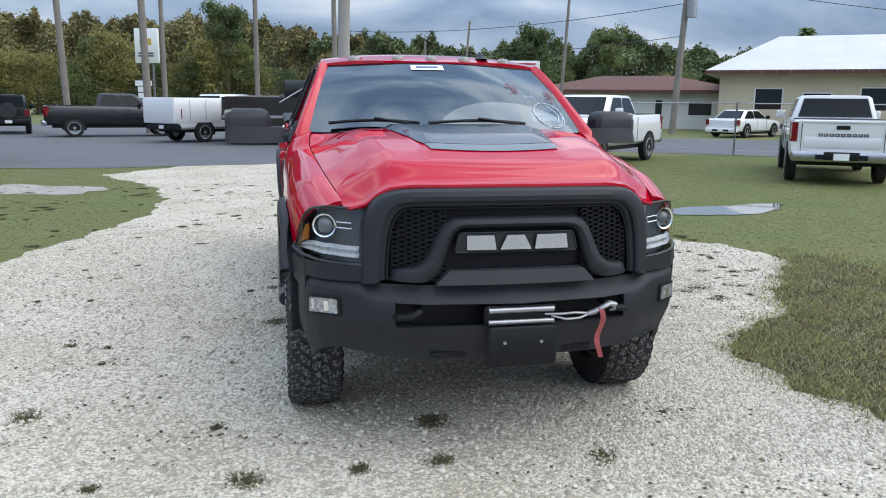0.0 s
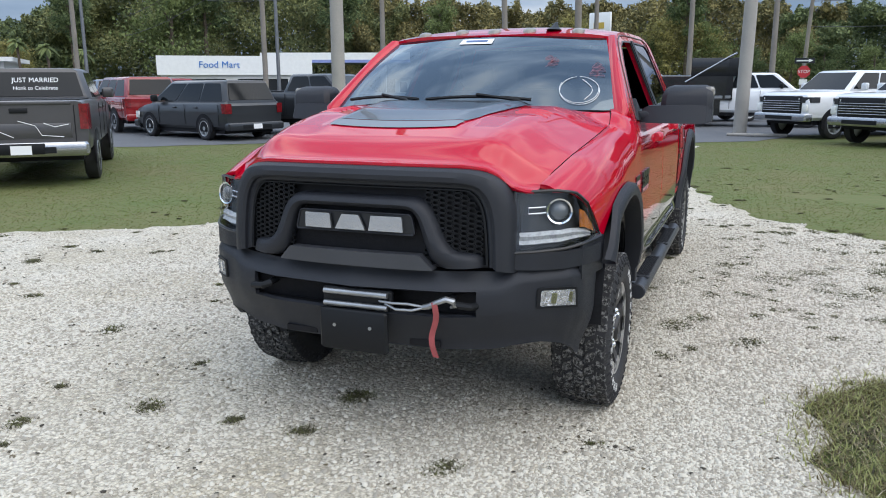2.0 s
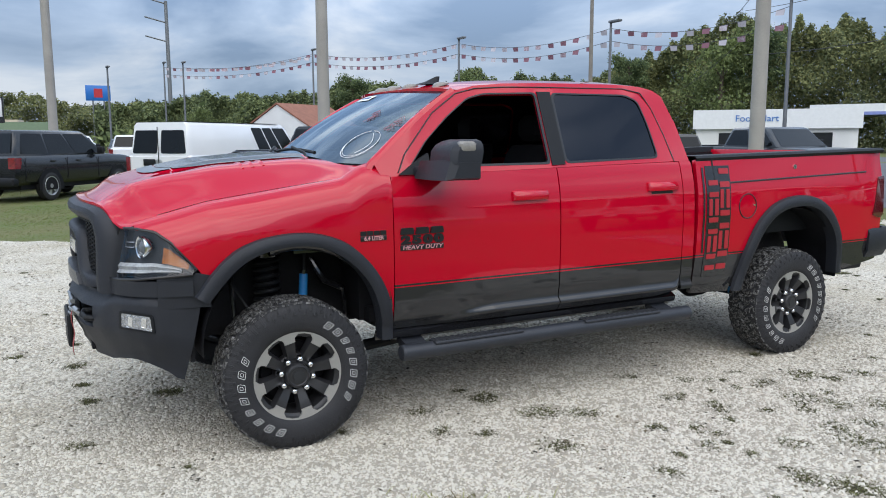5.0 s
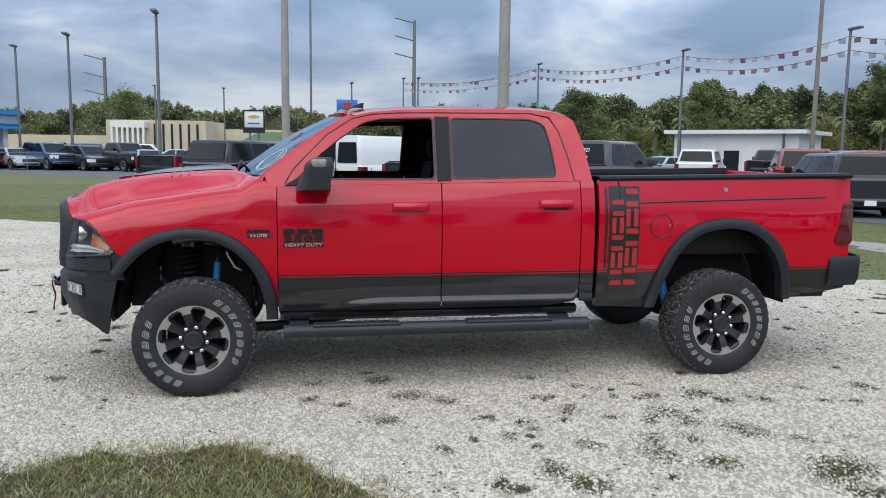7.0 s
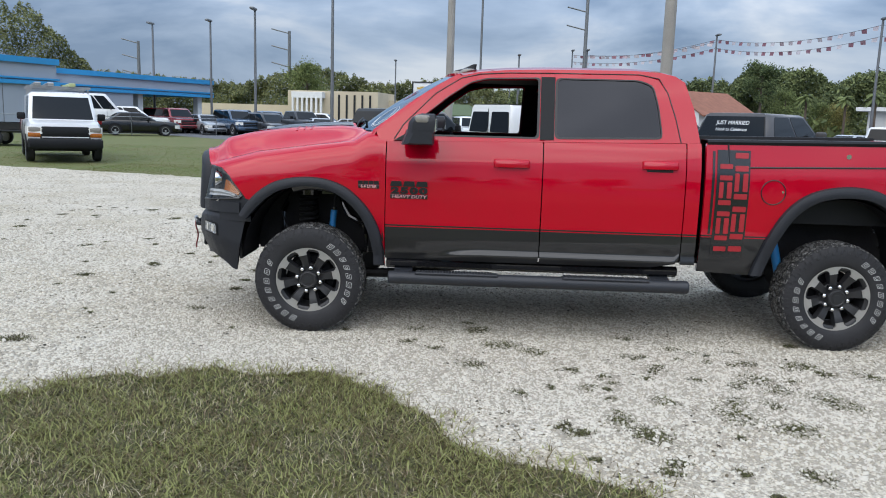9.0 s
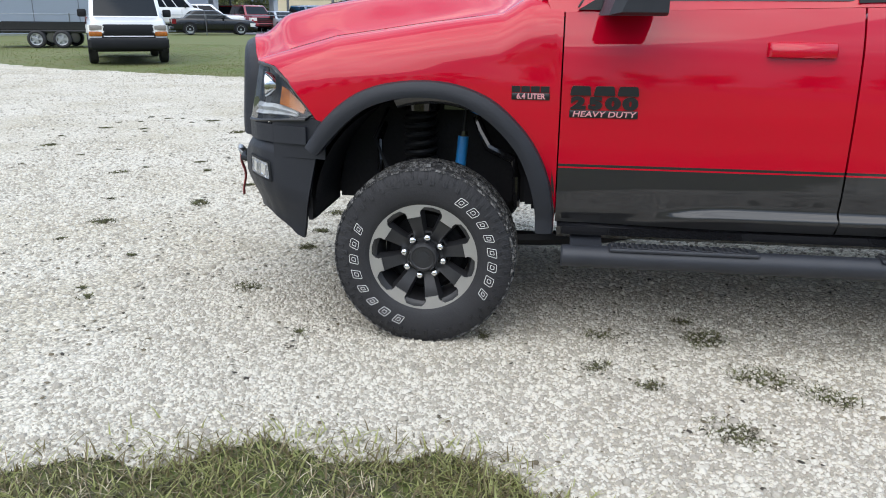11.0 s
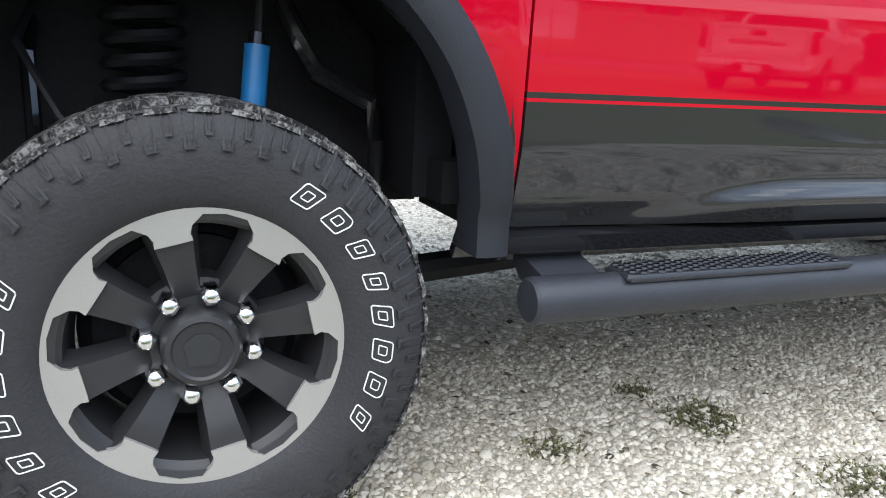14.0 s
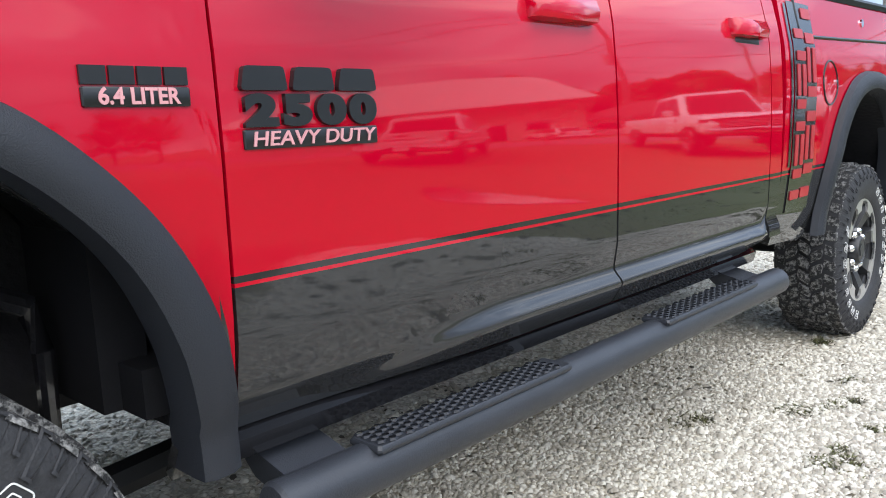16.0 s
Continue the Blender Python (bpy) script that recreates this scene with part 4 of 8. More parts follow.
    # wipers
    for s0, s1 in ((-0.86, -0.26), (-0.20, 0.50)):
        wp = part("wiper", tube([wsn(s0 + (s1 - s0) * k / 8, 0.055 + 0.03 * math.sin(k / 8 * 3.1), 0.03) for k in range(9)], 0.010, 6), BLKPLASTIC, t, "black wiper blade")
        mid = wsn((s0 + s1) / 2, 0.085, 0.045)
        part("wiper_arm", tube([mid, wsn(s1 - 0.08, 0.03, 0.045), wsn(s1 + 0.02, -0.03, 0.03)], 0.009, 6), BLKPLASTIC, wp)
    # roof
    def top_z(y):
        return ip(y, ((1.06, 1.886), (1.2, 1.918), (1.4, 1.938), (1.7, 1.950), (2.3, 1.958), (2.5, 1.948), (2.6, 1.925), (2.66, 1.885)))

    def roof_c(y):
        return ip(y, ((0.92, 1.912), (1.05, 1.942), (1.2, 1.966), (1.4, 1.984), (1.7, 1.998), (2.3, 2.006), (2.5, 1.996), (2.6, 1.975), (2.66, 1.935)))
    rows = []
    for i in range(25):
        row = []
        for j in range(31):
            s = -1 + 2 * j / 30
            yf = 0.925 + 0.155 * s * s
            y = yf + (2.66 - yf) * (i / 24)
            zt = top_z(y)
            xe = ip(zt, SIDE_Z)
            row.append((s * xe, y, roof_c(y) + (zt - roof_c(y)) * abs(s) ** 2.6))
        rows.append(row)
    part("roof", grid(rows), RED, t, "red cab roof", solid=0.02, angle=60)
    for x in (-0.52, -0.235, -0.01, 0.215, 0.51):
        yy = 1.02 + 0.155 * (x / 0.72) ** 2
        zz = roof_c(yy) + 0.012 - 0.05 * (abs(x) / 0.75) ** 2.6
        dome = [[(x + 0.040 * r * math.cos(a), yy + 0.055 * r * math.sin(a) + 0.01 * h, zz - 0.010 + 0.019 * h + 0.010 * math.sin(a) * (1 - h)) for a in (2 * math.pi * k / 16 for k in range(16))] for r, h in ((1, -0.3), (1, 0.15), (0.9, 0.55), (0.66, 0.85), (0.3, 1.0))]
        part("marker_lamp", capped(dome), MARKER, t, "clear cab marker lamp")
    fin = [[(0.355 + 0.016 * r * math.cos(a) * (1.8 - h), 1.10 + 0.06 * h + 0.060 * r * math.sin(a) * (1 - 0.55 * h), 1.945 + 0.052 * h) for a in (2 * math.pi * k / 12 for k in range(12))] for r, h in ((1.6, 0.0), (1.0, 0.3), (0.8, 0.7), (0.5, 1.0))]
    part("roof_antenna", capped(fin), BLKPLASTIC, t, "black fin antenna on the roof")
    # cab sides with their window openings
    belt = ((0.50, 1.405), (0.7, 1.41), (1.6, 1.43), (2.77, 1.455))
    outer = [(0.47, 1.472), (0.82, 1.738), (0.96, 1.832), (1.06, 1.886), (1.2, 1.918), (1.4, 1.938), (1.7, 1.950), (2.3, 1.958), (2.5, 1.948), (2.6, 1.925), (2.66, 1.885), (2.72, 1.70), (2.755, 1.458), (1.6, 1.432), (0.62, 1.408), (0.50, 1.405)]
    win1 = rounded([(0.67, 1.450), (0.80, 1.594), (0.97, 1.735), (1.13, 1.845), (1.25, 1.876), (1.632, 1.890), (1.624, 1.454)], 0.03, 3)
    win2 = rounded([(1.730, 1.456), (1.740, 1.890), (2.34, 1.892), (2.44, 1.855), (2.475, 1.70), (2.495, 1.478)], 0.04, 3)
    for s in (-1, 1):
        o = dense(list(reversed(outer)), 0.06)
        pts, tri = fill(o, [dense(win1, 0.05), dense(win2, 0.05)])
        geo = ([(ip(z, SIDE_Z), y, z) for y, z in pts], tri)
        fr = part("cab_side_frame", flip(geo, s), RED, t, "red pillars and window frames", solid=0.035 , angle=50)
        part("frame_lining", flip(([(ip(z, SIDE_Z) - 0.042, y, z) for y, z in pts], tri), s), INTERIOR, fr)
        ap = []
        for k in range(9):
            v = k / 8
            yo = 0.47 + (1.06 - 0.47) * v
            zo = ip(yo, ((0.47, 1.472), (0.82, 1.738), (0.96, 1.832), (1.06, 1.886)))
            a, b = Vector(ws(0.995, v)), Vector((ip(zo, SIDE_Z), yo, zo))
            bulge = Vector((0.010, -0.022, 0.012))
            ap.append([tuple(a), tuple(a.lerp(b, 0.35) + bulge), tuple(a.lerp(b, 0.7) + bulge), tuple(b)])
        ap.insert(0, [(x - 0.012, y - 0.035, z - 0.075) for x, y, z in ap[0]])
        part("windshield_pillar", flip(grid(ap), s), RED, t, "red windshield pillar", angle=60)
        # black centre pillar trim
        q = [(1.628, 1.448), (1.636, 1.893), (1.737, 1.895), (1.727, 1.452)]
        part("pillar_trim", flip(prism(q, 0.006, lambda a, b, d: (ip(b, SIDE_Z) + 0.001 + d, a, b)), s), BLKPLASTIC, fr, "black centre pillar trim", smooth=False)
        for win, nm in ((win1, "a"), (win2, "b")):
            wo = [(1.0 * p, q2) for p, q2 in win]
            cy = sum(p[0] for p in wo) / len(wo)
            cz = sum(p[1] for p in wo) / len(wo)
            inn = [(cy + (p - cy) * 0.965, cz + (q2 - cz) * 0.95) for p, q2 in wo]
            part("window_seal", flip(prism(wo, 0.010, lambda a, b, d: (ip(b, SIDE_Z) - 0.008 + d, a, b), [inn]), s), BADGE, fr, smooth=False)
        part("rear_window", flip(prism(win2, 0.005, lambda a, b, d: (ip(b, SIDE_Z) - 0.010 + d, a, b)), s), TINTED, t, "dark tinted rear door window", smooth=False)
        # door frame joints
        joint = [(0.60, 1.425), (0.66, 1.525), (0.88, 1.752), (1.06, 1.868), (1.2, 1.902), (1.4, 1.916), (1.66, 1.922), (2.34, 1.930), (2.48, 1.905), (2.54, 1.80), (2.59, 1.62), (2.62, 1.455)]
        part("door_joint", flip(tube([(ip(z, SIDE_Z) + 0.001, y, z) for y, z in joint], 0.004, 6), s), BADGE, fr)
        # doors
        def ztop(y):
            return ip(y, belt)
        front_lo = lambda y: 0.565
        d1 = part("front_door", flip(side_panel(0.552, 1.652, front_lo, ztop, 30, 44, low=1.9), s), TWO, t, "red front door with gloss black lower part", solid=0.03, angle=60)
        rear_lo = lambda y: ip(y, ((1.655, 0.565), (2.45, 0.57), (2.62, 0.60), (2.655, 0.64)))
        d2 = part("rear_door", flip(side_panel(1.660, 2.655, rear_lo, ztop, 30, 44, low=1.9), s), TWO, t, "red rear door with gloss black lower part", solid=0.03, angle=60)
        part("cab_corner", flip(side_panel(2.663, 2.762, lambda y: 0.60, lambda y: 1.456, 4, 26), s), TWO, t, "red cab corner", solid=0.03)
        for dd, ya in ((d1, 1.31), (d2, 2.35)):
            zc = 1.275 if ya < 2 else 1.295
            hd = [[(side_x(1, zz) + xo, yy, zz) for xo, zz in ((-0.01, zc - 0.030), (0.026, zc - 0.024), (0.034, zc), (0.028, zc + 0.026), (-0.01, zc + 0.032))] for yy in (ya, ya + 0.012, ya + 0.24, ya + 0.252)]
            hd[0] = [(p[0] - 0.02, p[1], p[2]) for p in hd[0]]
            hd[3] = [(p[0] - 0.02, p[1], p[2]) for p in hd[3]]
            h = part("door_handle", flip(capped(hd), s), RED, dd, "red door handle", angle=60)
            # thin black strip stands for the shade below the handle
            part("handle_shadow_gap", flip(box(0.985, 0.992, ya + 0.03, ya + 0.22, zc - 0.048, zc - 0.028, 0.003), s), BADGE, h)
        # sill
        part("rocker_sill", flip(grid([[(x, y, z) for y in (0.56, 1.2, 1.9, 2.66)] for x, z in ((0.915, 0.563), (0.948, 0.545), (0.940, 0.520), (0.90, 0.500), (0.80, 0.500))]), s), BLACKGLOSS, t, "gloss black sill", solid=0.01)
        # fender
        rows = []
        for i in range(49):
            y = -0.735 + (0.546 + 0.735) * i / 48
            if y < -0.44:
                lo = ip(y, ((-0.76, 1.192), (-0.726, 1.190), (-0.656, 1.178), (-0.595, 1.132), (-0.476, 0.992), (-0.44, 0.935)))
            else:
                lo = ip(y, FL_OUT) - 0.02
            hi = seam_z(y)
            row = []
            for j in range(25):
                v = math.sin(j / 24 * math.pi / 2)
                z = lo + (hi - lo) * v
                band = 0.20
                q = max(0.0, (z - (hi - band)) / band)
                x0, xs = side_x(y, min(z, 1.2)), seam_x(y)
                row.append((xs + (x0 - xs) * math.sqrt(max(0.0, 1 - q ** 2.2)), y, z))
            rows.append(row)
        part("front_fender", flip(turned(grid(rows)), s), RED, t, "red front fender", solid=0.02, angle=60)
        # piece behind the front arch under the stripe
        part("fender_foot", flip(side_panel(0.47, 0.547, lambda y: 0.50, lambda y: 0.80, 3, 10, off=-0.004), s), TWO, t, solid=0.02)
        # front flare
        fx = lambda y, z: side_x(y, max(z, 0.6))
        rows = []
        for (yo, zo), (yi, zi) in zip(eased(FL_OUT), eased(FL_IN)):
            pts = []
            for u, ox in ((0.0, 0.004), (0.08, 0.030), (0.35, 0.042), (0.75, 0.044), (0.97, 0.038), (1.0, 0.015), (0.99, -0.05)):
                yy, zz = yo + (yi - yo) * u, zo + (zi - zo) * u
                pts.append((fx(yy, zz) + ox + (0.035 if yy < -0.3 else 0) * min(1, (-yy - 0.3) / 0.15 if yy < -0.3 else 0), yy, zz))
            rows.append(pts)
        part("front_wheel_flare", flip(grid(rows), s), CHAR, t, "charcoal plastic wheel-arch flare", angle=40)
        # rear flare
        rows = []
        ro = [(3.16, 0.54), (3.20, 0.66), (3.26, 0.83), (3.35, 0.99), (3.46, 1.10), (3.60, 1.165), (3.78, 1.192), (3.95, 1.178), (4.08, 1.125), (4.19, 1.035), (4.27, 0.92), (4.325, 0.77), (4.35, 0.58)]
        ri = [(3.24, 0.54), (3.275, 0.64), (3.33, 0.79), (3.405, 0.93), (3.50, 1.03), (3.62, 1.090), (3.78, 1.112), (3.92, 1.100), (4.03, 1.055), (4.12, 0.98), (4.195, 0.88), (4.245, 0.74), (4.27, 0.575)]
        for (yo, zo), (yi, zi) in zip(eased(ro), eased(ri)):
            pts = []
            for u, ox in ((0.0, 0.004), (0.08, 0.030), (0.35, 0.042), (0.75, 0.044), (0.97, 0.038), (1.0, 0.015), (0.99, -0.05)):
                yy, zz = yo + (yi - yo) * u, zo + (zi - zo) * u
                pts.append((bed_x(yy, max(zz, 0.62)) + ox, yy, zz))
            rows.append(pts)
        part("rear_wheel_flare", flip(grid(rows), s), CHAR, t, "charcoal plastic wheel-arch flare", angle=40)
        # bedside
        def bed_lo(y):
            if 3.17 < y < 4.345:
                return ip(y, [(a, b - 0.015) for a, b in ro])
            return ip(y, ((2.79, 0.55), (3.17, 0.53), (4.345, 0.585), (4.45, 0.60), (4.84, 0.645)))
        ys = sorted({2.795, 3.169, 3.171, 4.344, 4.346, 4.835, *[p[0] for p in ro if 3.17 < p[0] < 4.344], *[2.795 + (4.835 - 2.795) * k / 30 for k in range(31)]})
        rows = []
        for y in ys:
            a, b = bed_lo(y), 1.462 + 0.018 * (y - 2.8)
            rows.append([(bed_x(y, z), y, z) for z in (a + (b - a) * j / 24 for j in range(25))])
        bed = part("bedside", flip(turned(grid(rows)), s), TWO, t, "red bedside with black lower part", solid=0.03, angle=60)
        part("bed_rail_cap", flip(grid([[(x, y, z + 0.018 * (y - 2.8)) for y in (2.80, 3.3, 3.8, 4.3, 4.835)] for x, z in ((0.955, 1.452), (0.962, 1.472), (0.945, 1.488), (0.79, 1.488), (0.78, 1.44))]), s), BLKPLASTIC, bed, "black bed rail cap", solid=0.008)
        part("bed_inner_wall", flip(box(0.76, 0.80, 2.82, 4.82, 0.90, 1.47), s), BLKPLASTIC, bed)
        # side box lid joint
        lid = [(2.945, 1.462), (2.950, 1.38), (2.956, 1.325), (2.972, 1.306), (3.000, 1.300)] + [(3.000 + 1.60 * k / 20, 1.300 + 0.044 * (k / 20)) for k in range(1, 21)]
        part("lid_joint", flip(tube([(bed_x(y, z) + 0.001, y, z) for y, z in lid], 0.0065, 6), s), BADGE, bed, "dark joint of the side box lid")
        part("lid_lock", flip(cyl((0.955, 3.78, 1.398), (0.972, 3.78, 1.398), 0.017, 14), s), CHROME, bed, "chrome lock")
        # vertical graphic behind the cab
        rows = [[(bed_x(y, z) + 0.004, y, z) for z in (0.66 + 0.76 * j / 20 for j in range(21))] for y in (2.870, 2.90, 2.95, 3.02, 3.10)]
        dc = part("side_graphic", flip(grid(rows), s), DECAL, bed, "satin black vertical stripe with plain red bars")
        rows = [[(bed_x(y, z) + 0.004, y, z) for z in (0.83 + 0.58 * j / 20 for j in range(21))] for y in (2.838, 2.848, 2.856)]
        part("stripe_edge", flip(grid(rows), s), DECAL, dc)
        for ya, wd, z0, z1 in ((2.890, 0.088, 0.70, 1.33), (2.995, 0.092, 0.70, 1.41)):
            hgt = (z1 - z0) / 5
            for k in range(5):
                za, zb = z0 + hgt * (k + 0.05), z0 + hgt * (k + 0.95)
                lie = ([(ya, za, ya + wd, za + 0.30 * (zb - za)), (ya, zb - 0.30 * (zb - za), ya + wd, zb)], [(ya, za, ya + wd * 0.34, zb), (ya + wd * 0.62, za, ya + wd, zb)])[k % 2]
                for a0, b0, a1, b1 in lie:
                    o = dense(rounded([(a0, b0), (a1, b0), (a1, b1), (a0, b1)], 0.006, 2), 0.05)
                    part("red_bar", flip(prism(o, 0.003, lambda a, b, d: (bed_x(a, b) + 0.005 + d, a, b)), s), DECALRED, dc, smooth=False)
        if s > 0:
            ring = [(3.27 + 0.085 * math.cos(a), 1.135 + 0.085 * math.sin(a)) for a in (2 * math.pi * k / 32 for k in range(33))]
            fd = part("fuel_door", tube([(bed_x(y, z) + 0.001, y, z) for y, z in ring], 0.004, 6), BADGE, bed, "round fuel door joint")
            part("fuel_latch", cyl((1.0, 3.335, 1.14), (1.006, 3.335, 1.14), 0.008, 10), CHROME, fd)
        # tail lamp
        tl = rounded([(4.69, 1.0), (4.76, 1.30), (4.85, 1.31), (4.85, 1.0), (4.80, 0.975)], 0.02, 3)
        part("tail_lamp", flip(prism(tl, 0.02, lambda a, b, d: (bed_x(a, b) - 0.008 + d, a, b)), s), TAILRED, t, "smoked dark red tail lamp", smooth=False)
        # rear bumper corner
        rows = [[(x, y, z) for x, z in ((0.985 - k, 0.895), (1.005 - k, 0.86), (1.0 - k, 0.72), (0.97 - k, 0.665), (0.9 - k, 0.655))] for y, k in ((4.66, 0.0), (4.80, 0.0), (4.93, 0.02), (5.0, 0.10), (5.02, 0.30), (5.03, 0.99))]
        part("rear_bumper", flip(grid(rows), s), CHAR, t, "charcoal rear bumper", solid=0.02)
        part("lower_valance", flip(side_panel(4.33, 4.66, lambda y: 0.58, lambda y: 0.66, 4, 3, bed_x, -0.01), s), BLKPLASTIC, t, solid=0.02)
        # wheel well
        for yc, rr in ((0.03, 0.50), (3.78, 0.52)):
            rows = []
            for k in range(25):
                a = radians(-4 + 188 * k / 24)
                rows.append([(x, yc + rr * math.cos(a), 0.58 + rr * math.sin(a)) for x in (0.56, 0.80, 0.985)])
            part("wheel_well", flip(grid(rows), s), DARK, t)
            disc = [(yc + rr * math.cos(a), 0.58 + rr * math.sin(a)) for a in (radians(-4 + 188 * k / 20) for k in range(21))]
            part("well_inner_wall", flip(prism(disc, 0.01, lambda a, b, d: (0.52 + d, a, b)), s), DARK, t, smooth=False)
        # suspension: spring, bright blue damper
        coil = [(0.66 + 0.065 * math.cos(a), -0.06 + 0.065 * math.sin(a), 0.60 + 0.40 * a / (20 * math.pi)) for a in (k * math.pi / 6 for k in range(121))]
        part("coil_spring", flip(tube(coil, 0.012, 6), s), BLKPLASTIC, t, "black coil spring")
        part("spring_seat", flip(moved(revolve_x([(0.0, 0.02), (0.0, 0.085), (0.05, 0.095), (0.06, 0.06), (0.11, 0.05), (0.12, 0.01)], 24), Matrix.Translation((0.66, -0.06, 0.985)) @ Matrix.Rotation(radians(-90), 4, "Y")), s), BLACKGLOSS, t, "black upper spring seat")
        part("shock_tower", flip(capped([[(x, y, z) for x, y in ((0.60, 0.06), (0.78, 0.06), (0.78, 0.24), (0.60, 0.24))] for z in (1.00, 1.03)]), s), BLACKGLOSS, t, "black shock mount")
        part("brake_hose", flip(tube([(0.60, -0.22, 0.98), (0.72, -0.26, 0.86), (0.76, -0.20, 0.74), (0.78, -0.12, 0.66)], 0.008, 6), s), BLKPLASTIC, t, "black brake hose")
        part("sway_link", flip(tube([(0.70, -0.24, 0.55), (0.66, -0.25, 0.84), (0.52, -0.25, 0.90)], 0.014, 8), s), BLACKGLOSS, t, "black sway bar link")
        sh = part("shock_absorber", flip(cyl((0.72, 0.113, 0.60), (0.702, 0.137, 0.875), 0.024, 16), s), BLUE, t, "bright blue damper")
        part("shock_cap", flip(cyl((0.702, 0.137, 0.876), (0.701, 0.139, 0.898), 0.018, 14), s), BLACKGLOSS, sh, "black damper cap")
        part("shock_rod", flip(cyl((0.701, 0.139, 0.898), (0.695, 0.147, 1.02), 0.010, 10), s), BLKPLASTIC, sh)
        part("inner_brace", flip(tube([(0.66, 0.19, 0.96), (0.68, 0.215, 0.90), (0.69, 0.25, 0.83), (0.69, 0.36, 0.775), (0.69, 0.378, 0.70), (0.68, 0.38, 0.56)], [0.018, 0.022, 0.024, 0.022, 0.018, 0.016], 10), s), BLACKGLOSS, t, "black curved inner brace")
        lip = [[(x, 0.03 + r * math.cos(a), 0.58 + r * math.sin(a)) for x, r in ((0.975, 0.498), (0.962, 0.470), (0.950, 0.462), (0.915, 0.462), (0.90, 0.490))] for a in (radians(-4 + 112 * k / 20) for k in range(21))]
        part("liner_lip", flip(grid(lip), s), BLACKGLOSS, t, "black rolled liner lip")
        part("rear_shock", flip(cyl((0.70, 3.50, 0.45), (0.66, 3.42, 0.80), 0.032, 14), s), BLUE, t, "bright blue damper")
        # side step
        st = part("side_step", flip(tube([(1.005, y, 0.437) for y in (0.582, 0.589, 1.2, 1.8, 2.4, 2.722, 2.73)], [0.040, 0.046, 0.046, 0.046, 0.046, 0.046, 0.040], 18), s), STEPGREY, t, "charcoal tubular side step")
        for ya in (0.62, 2.47):
            br = [[(x, y, z) for y in (ya, ya + 0.13)] + [(x, y, z - 0.05) for y in (ya + 0.13, ya)] for x, z in ((0.62, 0.56), (0.84, 0.55), (0.90, 0.50), (1.0, 0.475))]
            part("step_bracket", flip(capped(br), s), STEPGREY, st)
        for ya, yb in ((0.775, 1.37), (1.83, 2.45)):
            pd = part("step_pad", flip(box(0.962, 1.048, ya, yb, 0.470, 0.486, 0.006), s), STEPGREY, st, "charcoal ribbed step pad")
            geo = []
            cells = int((yb - ya - 0.03) / 0.021)
            for a in range(cells):
                for b in range(4):
                    cx, cy = 0.973 + 0.0185 * b + (0.009 if a % 2 else 0) * 0.9, ya + 0.02 + 0.021 * a
                    hexo = [(cx + 0.0098 * math.cos(q), cy + 0.0125 * math.sin(q)) for q in (math.pi / 3 * k for k in range(6))]
                    hexi = [(cx + 0.0065 * math.cos(q), cy + 0.009 * math.sin(q)) for q in (math.pi / 3 * k for k in range(6))]
                    v = [(p[0], p[1], 0.4875) for p in hexo] + [(p[0], p[1], 0.4915) for p in hexi]
                    geo.append((v, [(k, (k + 1) % 6, 6 + (k + 1) % 6, 6 + k) for k in range(6)]))
            part("tread_pattern", flip(join(*geo), s), CHAR, pd, smooth=False)
        # mirror
        back = Matrix.Translation((0, 0.03, -0.018))
        arm = join(box(0.90, 1.02, 0.66, 0.80, 1.418, 1.480, 0.015), capped([[(x, y0, z0), (x, y0 + 0.035, z1), (x, 0.855, z1), (x, 0.855, z0)] for x, y0, z0, z1 in ((0.965, 0.665, 1.425, 1.490), (1.00, 0.645, 1.414, 1.508), (1.20, 0.640, 1.412, 1.514), (1.318, 0.660, 1.414, 1.514), (1.345, 0.700, 1.424, 1.505))]))
        mr = part("side_mirror", flip(moved(arm, back), s), CHAR, t, "black folding tow mirror", angle=35)
        up = capped([[(x0, y0 + 0.03, z), (x0 + 0.03, y0, z), (x1 - 0.03, y0, z), (x1, y0 + 0.03, z), (x1, y1, z), (x0, y1, z)] for z, x0, x1, y0, y1 in ((1.495, 1.065, 1.343, 0.690, 0.862), (1.560, 1.070, 1.345, 0.695, 0.872), (1.592, 1.080, 1.340, 0.715, 0.872), (1.612, 1.098, 1.325, 0.745, 0.868), (1.622, 1.130, 1.295, 0.780, 0.860))])
        part("mirror_head", flip(moved(up, back), s), CHAR, mr, "black mirror head", angle=35)
        part("mirror_lens", flip(moved(box(1.285, 1.349, 0.735, 0.835, 1.555, 1.612, 0.014), back), s), MARKER, mr, "pale clearance lamp lens")
        part("mirror_glass", flip(moved(box(1.09, 1.32, 0.868, 0.878, 1.505, 1.590), back), s), CHROME, mr)
        part("mirror_sail", flip(prism([(0.60, 1.415), (0.80, 1.415), (0.80, 1.53), (0.74, 1.50)], 0.02, lambda a, b, d: (ip(b, SIDE_Z) - 0.006 + d, a, b)), s), BLKPLASTIC, mr, smooth=False)
        # headlight
        def lampf(u, v, d=0.0):
            """u from the grille to the fender, v upwards."""
            ya = ip(u, ((0, -0.845), (0.3, -0.815), (0.6, -0.745), (0.85, -0.63), (1, -0.50)))
            xa = ip(u, ((0, 0.665), (0.3, 0.765), (0.6, 0.868), (0.85, 0.942), (1, 0.975)))
            zb = ip(u, ((0, 0.930), (0.6, 0.945), (1, 0.965)))
            zt = ip(u, ((0, 1.178), (0.5, 1.186), (0.72, 1.172), (0.86, 1.125), (1, 0.985)))
